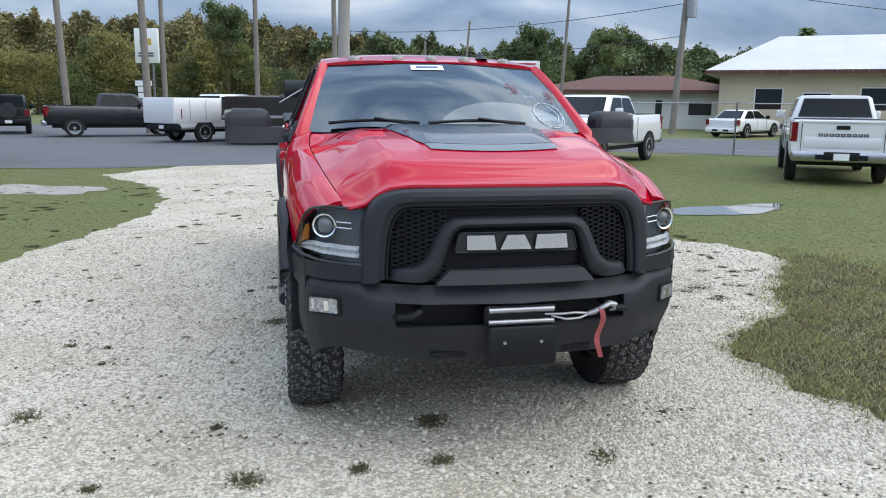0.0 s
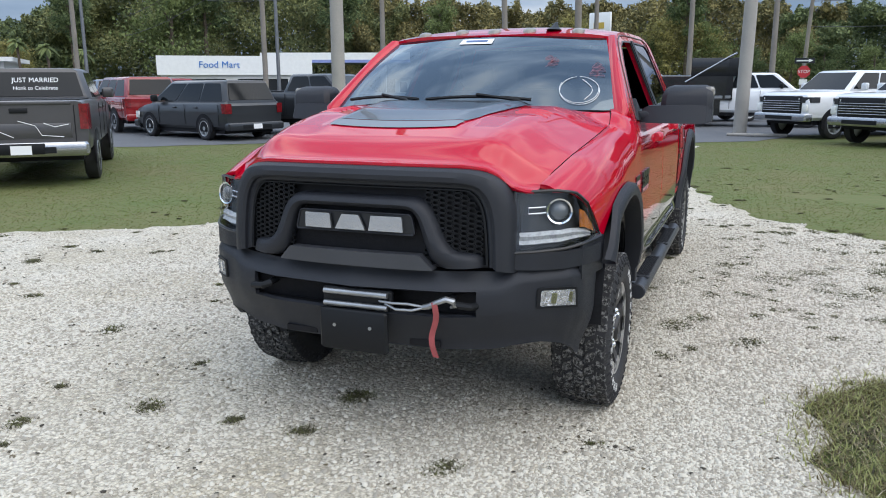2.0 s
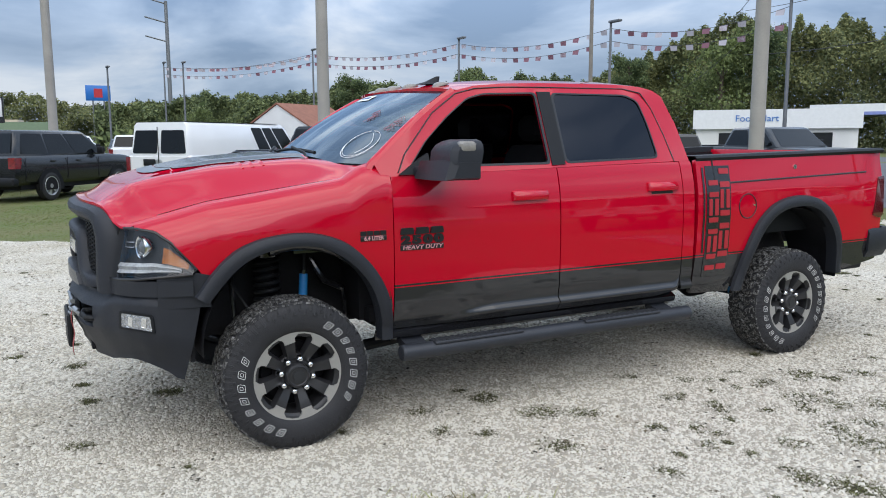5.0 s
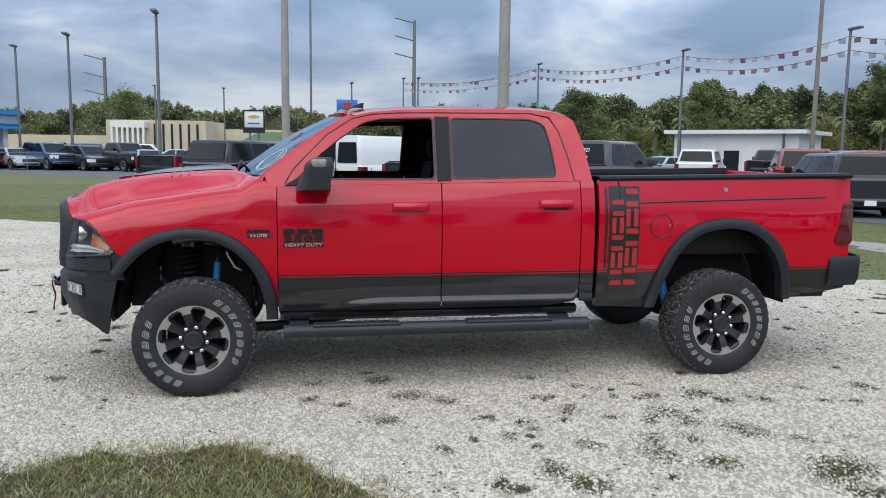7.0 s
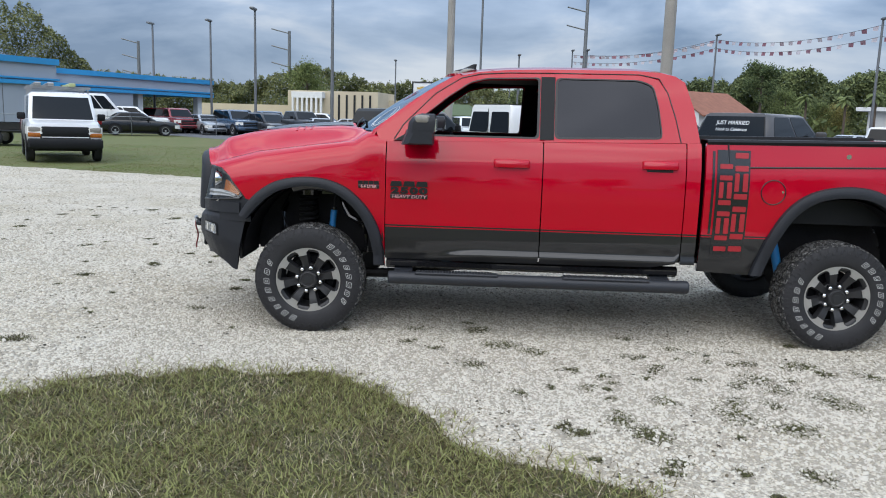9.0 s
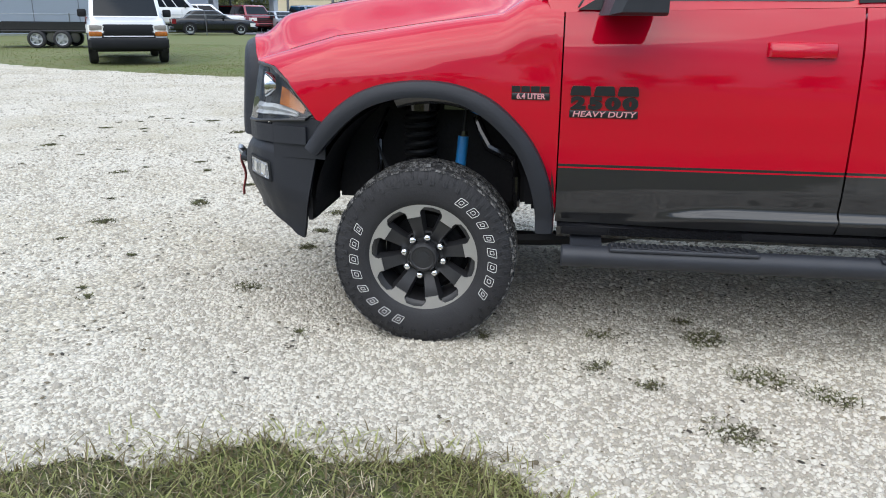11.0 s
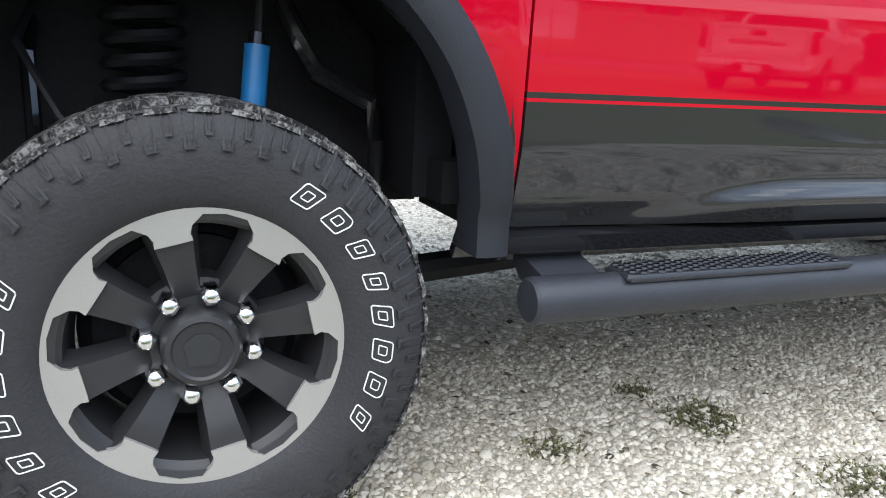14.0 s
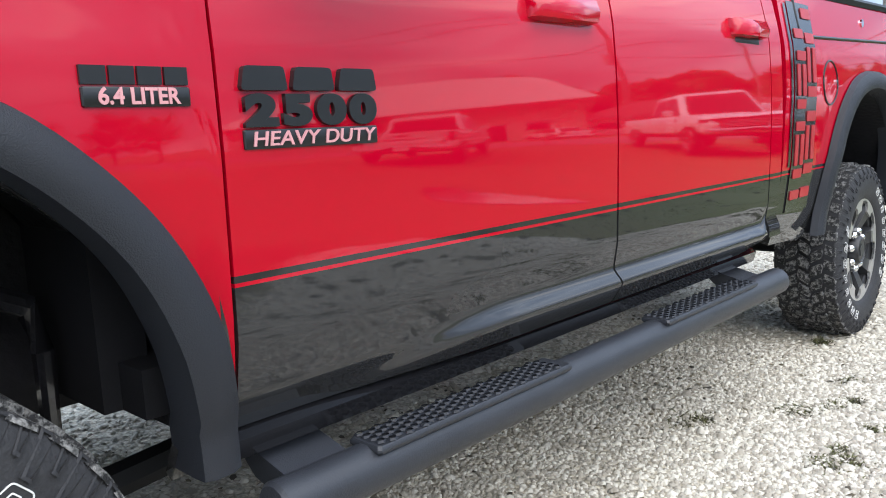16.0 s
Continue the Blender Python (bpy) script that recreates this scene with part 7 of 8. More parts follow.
for x in (-0.6, -0.25, 0.35):
    part("ladder_rail", box(x - 0.08, x + 0.10, 1.6, 5.2, 2.23, 2.33, 0.02), STEEL if x != 0.35 else mat("yellow_green_ladder", (0.45, 0.50, 0.25), 0.6), van2, "ladder on the rack")
for s in (-1, 1):
    part("indicator", flip(box(0.64, 0.97, -0.035, 0.05, 0.74, 0.86, 0.02), s), AMBER, van2, "amber indicator")
    part("lamp_panel", flip(box(0.62, 0.95, -0.032, 0.04, 0.89, 1.02, 0.02), s), MARKER, van2, "clear headlamp")
trail = thing("utility_trailer", "black flat utility trailer on the lawn", "trailer", "", (-25.5, -18.6, 0), 20)
part("deck", box(-1.0, 1.0, -2.2, 2.2, 0.55, 0.68, 0.02), BLACKCAR, trail)
for s in (-1, 1):
    part("side_rail", flip(box(0.98, 1.04, -2.2, 2.2, 0.68, 0.95), s), BLACKCAR, trail)
    for y in (-0.45, 0.45):
        car_wheel(trail, 0.33, 1.1, y, s, True)
part("tongue", tube([(-0.6, -2.2, 0.6), (0, -3.6, 0.55), (0.6, -2.2, 0.6)], 0.05, 6), BLACKCAR, trail)
# rows of cars on the sales lot
protos = [sedan, suv, mini, silverado, redsuv, black_pk, f150]
silver = vehicle("sedan", "sedan", SILVERCAR, "silver sedan on the sales lot", "sedan", "body")
tagged(park(silver, "sedan", -49, -9, 20), "", "", "cars on the sales lot")
bluec = vehicle("suv", "suv", BLUECAR, "blue suv on the sales lot", "suv", "body")
tagged(park(bluec, "suv", -53.5, -16.5, 30), "", "", "cars on the sales lot")
whites = vehicle("suv", "suv", WHITECAR, "white suv on the sales lot", "suv", "body")
tagged(park(whites, "suv", -31.5, 21.5, 145), "", "", "cars on the sales lot")
lotrand = random.Random(4)
row_cars = [(silver, 5.0), (bluec, 5.2), (f150, 5.85), (silver, 5.0), (mini, 5.1), (redsuv, 5.2), (whites, 5.2), (black_pk, 5.85)]
spots = [(-54.5 - 0.9 * k, -14.0 - 2.7 * k, 28, k + 1) for k in range(6)] + [(-56 - 1.0 * k, -6 + 3.0 * k, 5, k) for k in range(5)] + [(-44, -4.5, 15, 0), (-41.5, -1.8, 12, 6), (-45, 1.5, 10, 6), (-40, 4.5, 160, 6), (-47, 6.5, 160, 5), (-44, 10.5, 150, 3)]
spots += [(-30.5, 25.0, 140, 7), (-28.5, 27.0, 140, 1), (-34, 17.5, 150, 2), (-38, 15.0, 150, 0), (-27, 30, 150, 4), (-36, 30, 120, 7), (-42, 25, 120, 3), (-52, 20, 150, 2), (-50, 12, 170, 6)]
spots += [(-50.8 - 0.7 * k, -11.0 - 2.5 * k, 40, q) for k, q in enumerate((2, 4, 1, 0, 5))] + [(-60, -12.2, 100, 3), (-63, -8.6, 96, 0), (-61, -5.2, 105, 7), (-66, -12, 90, 6), (-50, -23.0, 110, 6)]
for x, y, az, k in spots:
    c, ln = row_cars[k % len(row_cars)]
    q = copy_thing(c, at(x, y, az, ln))
    q["group"] = "cars on the sales lot"
darks = vehicle("sedan", "sedan", BLACKCAR, "black sedan beside the showroom", "sedan", "body")
tagged(park(darks, "sedan", -44.5, -20.2, 120), "", "", "cars on the sales lot")
bus = vehicle("cargo_van", "van", WHITECAR, "white high-roof van beside the blue-trimmed building", "van", "black")
bus.matrix_world = at(-48.5, -25.5, 115, 5.7) @ Matrix.Diagonal((1.1, 1.15, 1.32, 1))


# ---- buildings, poles, trees ----
CREAM = mat("cream_render", (0.60, 0.52, 0.38), 0.85, 0, 0.08, 0.5, 20, 0.2)
WHITEWALL = mat("white_painted_wall", (0.76, 0.76, 0.74), 0.8, 0, 0.08, 0.6, 20, 0.2)
GREYWALL = mat("grey_cladding", (0.36, 0.40, 0.46), 0.7, 0, 0.06, 0.5, 20, 0.1)
BLUETRIM = mat("bright_blue_fascia", (0.03, 0.30, 0.62), 0.5, 0, 0.08, 0.7)
BROWNROOF = mat("brown_shingles", (0.13, 0.062, 0.050), 0.9, 0, 0.15, 2.0, 12, 0.5)
REDROOF = mat("terracotta_roof", (0.30, 0.13, 0.085), 0.9, 0, 0.15, 2.0, 12, 0.5)
METALROOF = mat("pale_metal_roof", (0.58, 0.58, 0.56), 0.5, 0.2, 0.08, 0.6)
DARKGLASS = mat("dark_shop_window", (0.02, 0.022, 0.025), 0.1, 0, 0.1)
POLEWOOD = mat("grey_weathered_pole", (0.26, 0.235, 0.20), 0.9, 0, 0.15, 2.0, 30, 0.4)
POLEMETAL = mat("dull_metal_pole", (0.20, 0.21, 0.22), 0.5, 0.5, 0.1)
SIGNWHITE = mat("white_sign_face", (0.78, 0.79, 0.78), 0.5, 0, 0.05)
GOLD = mat("gold_sign_shape", (0.60, 0.42, 0.08), 0.4, 0.3, 0.05)
SIGNBLUE = mat("blue_sign_face", (0.02, 0.16, 0.50), 0.4, 0, 0.05)
SIGNRED = mat("red_sign_face", (0.50, 0.03, 0.04), 0.4, 0, 0.05)
WIRE = mat("dark_wire", (0.06, 0.06, 0.065), 0.7, 0, 0.05)
FLAGW = mat("pale_pennants", (0.50, 0.47, 0.50), 0.8, 0, 0.2, 8, obrand=1.2, col2=(0.24, 0.11, 0.14))


def house(name, label, at3, rz, length, depth, eave, ridge, wall_m, roof_m, openings=(), hip=0.0, over=0.5, category="building"):
    h = thing(name, label, category, "", at3, rz)
    lo, hi = (0, length), (0, depth)
    holes = [[(a, b), (c, b), (c, d), (a, d)] for a, b, c, d, *_ in openings]
    part("front_wall", prism([(0, 0), (length, 0), (length, eave), (0, eave)], 0.25, lambda a, b, d: (a, d, b), holes), wall_m, h, smooth=False)
    part("back_wall", box(0, length, depth - 0.25, depth, 0, eave), wall_m, h)
    for x in (0.0, length - 0.25):
        part("side_wall", box(x, x + 0.25, 0.25, depth - 0.25, 0, eave), wall_m, h)
    for a, b, c, d, *kind in openings:
        w = part(kind[0] if kind else "window", box(a, c, 0.10, 0.14, b, d), DARKGLASS if not kind or kind[0] == "window" else WHITEWALL, h)
        part("window_frame", join(box(a, a + 0.07, 0.02, 0.16, b, d), box(c - 0.07, c, 0.02, 0.16, b, d), box(a + 0.07, c - 0.07, 0.02, 0.16, d - 0.07, d)), WHITEWALL, w)
    if ridge > eave:
        e = [(-over, -over, eave), (length + over, -over, eave), (length + over, depth + over, eave), (-over, depth + over, eave)]
        r = [(hip, depth / 2, ridge), (length - hip, depth / 2, ridge)]
        low = [(p[0], p[1], eave - 0.22) for p in e]
        v = e + r + low
        part("roof", (v, [(0, 1, 5, 4), (1, 2, 5), (2, 3, 4, 5), (3, 0, 4), (6, 7, 1, 0), (7, 8, 2, 1), (8, 9, 3, 2), (9, 6, 0, 3), (9, 8, 7, 6)]), roof_m, h, smooth=False)
    else:
        part("roof", box(-over, length + over, -over, depth + over, eave, eave + 0.35), roof_m, h)
    return h


# low brown-roofed shop and the pale shop across the road
house("shop", "low white shop with a brown hipped roof", (18.5, 52.5, 0), -28, 13.5, 9, 2.75, 3.9, WHITEWALL, BROWNROOF, [(2.0, 0.9, 3.4, 1.9), (5.6, 0.05, 6.6, 2.1, "door"), (8.2, 0.05, 8.8, 2.1), (10.5, 1.0, 12.2, 2.0)], 4.0, 0.9)
th = house("shop", "cream shop with a pale metal roof and red sign letters", (25.3, 39.5, 0), -36, 22, 13, 3.75, 6.2, CREAM, METALROOF, [(2.0, 1.5, 3.6, 2.75), (4.6, 0.05, 6.2, 2.5), (7.6, 1.5, 9.6, 2.8), (11.5, 1.5, 13.5, 2.8)], 3.0, 0.8)
for k in range(30):
    part("fascia_board", box(-0.8 + 0.79 * k, -0.02 + 0.79 * k - 0.006, -0.83, -0.80, 3.53, 3.76), BROWNROOF, th)
text("sign_letters", "THR", 1.0, Matrix.Translation((12.0, -0.06, 3.02)) @ Matrix.Rotation(radians(90), 4, "X"), SIGNRED, th, 0.03, "red sign letters")
for x in (15.6, 16.4, 17.2):
    part("sign_bar", box(x, x + 0.6, -0.08, -0.02, 2.7, 3.35), SIGNRED, th)
fm = house("food_store", "long low white food store with a blue word", (-51.0, 56.6, 0), 40, 14, 9, 3.9, 3.9, WHITEWALL, SIGNWHITE, [(2, 0.1, 6, 2.2), (7, 0.1, 12, 2.2)], 0, 0.25)
part("parapet", box(-0.3, 14.3, -0.35, -0.25, 2.5, 4.3), SIGNWHITE, fm)
text("sign_words", "Food Mart", 0.85, Matrix.Translation((5.4, -0.38, 3.45)) @ Matrix.Rotation(radians(90), 4, "X"), SIGNBLUE, fm, 0.02, "blue words", 1.05)
cn = thing("fuel_canopy", "white fuel station canopy with a blue band", "canopy", "", (-51, 73, 0), 28)
part("deck", box(0, 17, 0, 8, 4.0, 5.1), SIGNWHITE, cn)
part("blue_band", box(-0.03, 17.03, -0.03, 8.03, 3.98, 4.3), mat("pale_blue_band", (0.25, 0.30, 0.62), 0.5), cn)
for x in (2.5, 14):
    for y in (2, 6):
        part("post", box(x, x + 0.35, y, y + 0.35, 0, 4.0), SIGNWHITE, cn)
house("cottage", "small white cottage with a dark roof", (-30.6, 65.2, 0), 12, 4.9, 5, 2.2, 3.3, WHITEWALL, mat("dark_shingles", (0.06, 0.06, 0.062), 0.9, 0, 0.15, 2, 12, 0.4), [(0.4, 0.8, 1.2, 1.8), (1.8, 0.05, 2.6, 2.0), (3.4, 0.8, 4.4, 1.8)], 1.2, 0.4)
# blue-trimmed showroom
bl = thing("showroom", "grey showroom with bright blue fascia bands", "building", "", (-7.1, -46.9, 0), 154.5)
part("wall", box(0, 52, 0, 16, 0, 4.3), GREYWALL, bl)
part("canopy_block", box(52, 60.4, 0, 9, 3.1, 4.3), GREYWALL, bl)
for a, b in ((4.0, 4.36), (2.9, 3.14), (3.22, 3.34)):
    part("blue_band", box(0, 60.55, -0.18, 0.0, a, b), BLUETRIM, bl)
part("end_band", box(60.4, 60.58, 0.0, 9, 4.0, 4.36), BLUETRIM, bl)
part("end_band", box(60.4, 60.58, 0.0, 9, 2.9, 3.34), BLUETRIM, bl)
part("tall_block", box(0, 45, -0.6, 15, 0, 4.8), GREYWALL, bl)
for a, b in ((4.48, 4.88), (3.1, 3.36), (3.44, 3.56)):
    part("blue_band", box(0, 45.1, -0.80, -0.6, a, b), BLUETRIM, bl)
for x in (53.0, 59.4):
    for y in (0.6, 8):
        part("post", box(x, x + 0.5, y, y + 0.5, 0, 3.2), SIGNWHITE, bl)
for k in range(14):
    part("panel_joint", box(2 + 3 * k, 2.05 + 3 * k, -0.612, -0.6, 0, 3.45), POLEMETAL, bl)
# cream strip mall far west
ml = thing("strip_mall", "far cream strip mall with white columns", "building", "", (-112, -26, 0), 80)
part("wall", box(0.5, 14.5, 0, 10, 0, 5.4), CREAM, ml)
part("low_wall", box(14.5, 24, 6, 10, 0, 4.4), CREAM, ml)
part("wing_wall", box(-16, 0.5, 2, 10, 0, 3.2), CREAM, ml)
for k in range(6):
    part("dark_bay", box(7.2 + 1.2 * k, 7.5 + 1.2 * k, -0.1, 0.0, 0.3, 4.9), DARKGLASS, ml)
part("portico", box(1.6, 6.4, -1.4, 0.0, 4.3, 5.2), SIGNWHITE, ml)
for k in range(7):
    part("column", box(1.65 + 0.73 * k, 1.95 + 0.73 * k, -1.4, -1.1, 0, 4.3), SIGNWHITE, ml)
# white house with terracotta roof, low white shops
gh = thing("house", "white gabled house with a terracotta roof", "building", "", (-70.0, 18.0, 0), 35)
for y in (0.0, 7.75):
    part("gable_wall", prism([(0, 0), (6.8, 0), (6.8, 2.9), (3.4, 4.85), (0, 2.9)], 0.25, lambda a, b, d: (a, y + d, b)), WHITEWALL, gh, smooth=False)
for x in (0.0, 6.55):
    part("side_wall", box(x, x + 0.25, 0.25, 7.75, 0, 2.9), WHITEWALL, gh)
for sgn in (-1, 1):
    rows = [[(3.4 + sgn * a, y, b) for a, b in ((0.0, 4.90), (3.9, 2.66), (3.9, 2.80), (0.0, 5.04))] for y in (-0.12, 8.2)]
    part("roof_slope", capped(rows), REDROOF, gh, smooth=False)
part("window", box(2.6, 4.2, -0.04, 0.0, 0.9, 2.1), DARKGLASS, gh)
wl2 = house("shops", "long low white shops with a flat roof", (-66, 37.5, 0), 42, 11.5, 9, 3.6, 3.6, WHITEWALL, SIGNWHITE, [(1.2 + 3.6 * k, 0.1, 2.8 + 3.6 * k, 2.1) for k in range(3)], 0, 0.8)
house("shed", "low building with a green roof", (-92, -5.5, 0), 80, 7.5, 8, 2.3, 3.7, CREAM, mat("green_roof", (0.09, 0.13, 0.06), 0.8), [(3, 0.5, 6, 2.2)], 1.0)


def pole(x, y, h, r, label, material=POLEWOOD, lean=(0, 0), kind="utility_pole"):
    p = thing(kind, label, kind.replace("_", " "), "", (x, y, 0))
    part("shaft", tube([(0, 0, -0.1), (lean[0] * 0.5, lean[1] * 0.5, h * 0.5), (lean[0], lean[1], h)], [r, r * 0.88, r * 0.72], 14), material, p)
    return p


pole(-9.0, 15.2, 14, 0.19, "thick grey concrete pole at the lawn's edge", CONCRETE)
pole(1.15, 22.3, 14, 0.21, "thick grey concrete pole at the lawn's edge", CONCRETE, (0.25, 0))
pole(-20.1, 7.7, 14, 0.21, "thick grey pole behind the parked vehicles", CONCRETE)
pole(-36.5, 0.2, 15, 0.22, "thick grey pole on the sales lot", CONCRETE)
for x, y, h, r, ln in ((-10.6, 36, 13, 0.16, (-0.4, 0)), (-7.3, 38, 15, 0.19, (-0.2, 0)), (-6.6, 39, 7.5, 0.14, (0, 0)), (-2.0, 42, 12, 0.15, (0, 0)), (2.2, 40, 13, 0.15, (0, 0)), (21.7, 38.3, 13, 0.20, (0.6, -0.2)), (17.5, 46, 9.5, 0.12, (0.5, 0)), (14.5, 62, 8.5, 0.12, (0.7, 0)), (9.5, 52, 6, 0.11, (0, 0)), (-22.0, 31, 12, 0.14, (0, 0)), (-16.5, 33.5, 12, 0.14, (0, 0)), (-31, 27.5, 11, 0.13, (0, 0)), (4.6, 62, 12, 0.16, (0.5, 0))):
    p = pole(x, y, h, r, "weathered wooden utility pole", POLEWOOD, ln)
    if h > 11.5 and x > -8:
        part("crossarm", box(ln[0] - 1.0, ln[0] + 1.0, ln[1] - 0.06, ln[1] + 0.06, h - 1.0, h - 0.86), POLEWOOD, p)
    if x == 21.7:
        part("transformer", cyl((0.5, -0.5, 6.6), (0.5, -0.5, 7.7), 0.28, 16), STEEL, p, "grey transformer can")
for x, y, h in ((-72.6, 25.4, 10.6), (-51.9, 30.7, 9.7), (-36.5, 33.5, 9.2), (-23.5, 34.5, 8.8), (-92, 14, 10.5), (-62, -26, 9), (-60.5, -20.5, 9.2), (-52.5, -14.6, 9.2), (-41.5, -7.0, 9.2), (-78, 6.6, 8.6), (-80, 14.0, 9.5), (-95, -16, 9), (-96, -8, 9)):
    p = pole(x, y, h, 0.11, "dark metal lot lamp with a flat head", POLEMETAL, (0, 0), "street_lamp")
    part("lamp_head", box(-0.1, 0.95, -0.16, 0.16, h - 0.06, h + 0.09, 0.03), POLEMETAL, p)
for x, y, h in ((-150, 24, 27), (-160, -36, 19), (-170, -72, 17)):
    p = pole(x, y, h, 0.42, "tall metal transmission pole with side arms", POLEMETAL, (0, 0), "transmission_pole")
    for k in range(3):
        part("arm", tube([(0, 0, h - 0.5 - 3.4 * k), (-0.2, -3.8, h + 0.4 - 3.4 * k)], 0.14, 6), POLEMETAL, p)
p = pole(-160, 4.0, 44, 0.25, "far slender radio mast", POLEMETAL, (0, 0), "mast")


def sign(name, label, x, y, z0, z1, w, rz, face_m, posts=1):
    s = thing(name, label, "sign", "", (x, y, 0), rz)
    part("panel", box(-w / 2, w / 2, -0.12, 0.12, z0, z1, 0.02), face_m, s)
    for k in range(posts):
        px = (k - (posts - 1) / 2) * w * 0.45
        part("post", cyl((px, 0, 0), (px, 0, z0), 0.09, 10), POLEMETAL, s)
    return s


s1 = sign("pylon_sign", "tall white pylon sign with a plain gold shape", -11.0, 63.8, 4.6, 7.3, 2.0, -20, SIGNWHITE, 2)
part("gold_shape", box(-0.55, 0.45, -0.14, -0.12, 6.0, 6.5), GOLD, s1)
part("grey_bars", join(box(-0.7, 0.6, -0.135, -0.12, 5.3, 5.42), box(-0.7, 0.6, -0.135, -0.12, 5.1, 5.22)), MIDGREY, s1)
s2 = sign("dealer_sign", "white dealer sign with a gold shape in a dark frame", -76, -3.4, 3.75, 5.4, 1.9, 85, SIGNWHITE, 2)
part("dark_frame", join(box(-1.07, -0.95, -0.2, 0.2, 3.2, 5.5), box(0.95, 1.07, -0.2, 0.2, 3.2, 5.5), box(-0.95, 0.95, -0.2, 0.2, 5.4, 5.5), box(-0.95, 0.95, -0.2, 0.2, 3.2, 3.75)), BLACKCAR, s2)
part("gold_shape", join(box(-0.55, 0.55, -0.16, -0.12, 4.72, 4.92), box(-0.22, 0.22, -0.165, -0.12, 4.64, 5.0)), GOLD, s2)
part("blue_bar", box(-0.6, 0.6, -0.14, -0.12, 4.08, 4.22), SIGNBLUE, s2)
s3 = sign("hotel_sign", "blue roadside sign with a red shape", -104, 7.8, 6.6, 8.5, 2.9, 90, SIGNBLUE, 2)
part("red_shape", box(-0.5, 0.5, -0.14, -0.12, 7.0, 8.1), SIGNRED, s3)
s4 = sign("shop_sign", "white shop sign with red bars", 18.2, 56.0, 4.0, 5.0, 2.4, -15, SIGNWHITE, 1)
for k in range(3):
    part("red_bar", box(-0.9, 0.9, -0.14, -0.12, 4.2 + 0.25 * k, 4.32 + 0.25 * k), SIGNRED, s4)
s5 = thing("stop_sign", "red stop sign below a one-way sign", "road sign", "", (4.4, 55.0, 0), 0)
part("post", cyl((0, 0, 0), (0, 0, 3.2), 0.04, 8), STEEL, s5)
octa = [(0.42 * math.cos(a), 2.25 + 0.42 * math.sin(a)) for a in (radians(22.5 + 45 * k) for k in range(8))]
part("octagon", prism(octa, 0.03, lambda a, b, d: (a, -0.08 + d, b)), SIGNRED, s5, smooth=False)
text("sign_words", "STOP", 0.30, Matrix.Translation((0, -0.085, 2.25)) @ Matrix.Rotation(radians(90), 4, "X"), SIGNWHITE, s5, 0.004)
part("arrow_panel", box(-0.62, 0.62, -0.08, -0.05, 2.80, 3.15), BLACKCAR, s5)
part("arrow", prism([(-0.5, 2.93), (0.25, 2.93), (0.25, 2.86), (0.52, 2.975), (0.25, 3.09), (0.25, 3.02), (-0.5, 3.02)], 0.006, lambda a, b, d: (a, -0.09 + d, b)), SIGNWHITE, s5, smooth=False)
part("route_panel", box(-0.25, 0.25, -0.08, -0.05, 1.4, 1.75), SIGNWHITE, s5)
s6 = thing("direction_sign", "small white direction signs on a post", "road sign", "", (-9.6, 52, 0), -10)
part("post", cyl((0, 0, 0), (0, 0, 3.0), 0.04, 8), STEEL, s6)
for z, w in ((2.6, 0.55), (2.2, 0.4), (1.8, 0.4)):
    part("panel", box(-w, w, -0.06, -0.03, z, z + 0.34), SIGNWHITE, s6)

# wires
wires = thing("overhead_wires", "dark overhead wires between the poles", "wires")


def wire(a, b, sag, r=0.012):
    pts = [(a[0] + (b[0] - a[0]) * k / 16, a[1] + (b[1] - a[1]) * k / 16, a[2] + (b[2] - a[2]) * k / 16 - sag * 4 * (k / 16) * (1 - k / 16)) for k in range(17)]
    part("wire", tube(pts, r, 4), WIRE, wires)


for z in (12.4, 11.6, 8.2):
    wire((-40, 50, z), (-7.5, 38, z), 0.8, 0.02)
    wire((-7.5, 38, z), (22.3, 38.1, z), 0.9, 0.02)
    wire((22.3, 38.1, z), (75, 10, z - 0.5), 1.2, 0.02)
wire((22.3, 38.1, 8.5), (44, 29, 5.6), 0.3, 0.02)
for z in (5.6, 7.4):
    wire((22, 38.3, z), (4.9, 62, z), 0.6, 0.02)
    wire((-60, 62, z + 1), (-22, 31, z + 2), 0.6, 0.02)
for dz in (0, 2.4, 4.6):
    wire((-20.1, 7.7, 11.5 + dz), (-36.5, 0.2, 12.5 + dz), 0.5, 0.012)
    wire((-20.1, 7.7, 11.5 + dz), (-9.0, 15.2, 10.5 + dz), 0.5, 0.012)


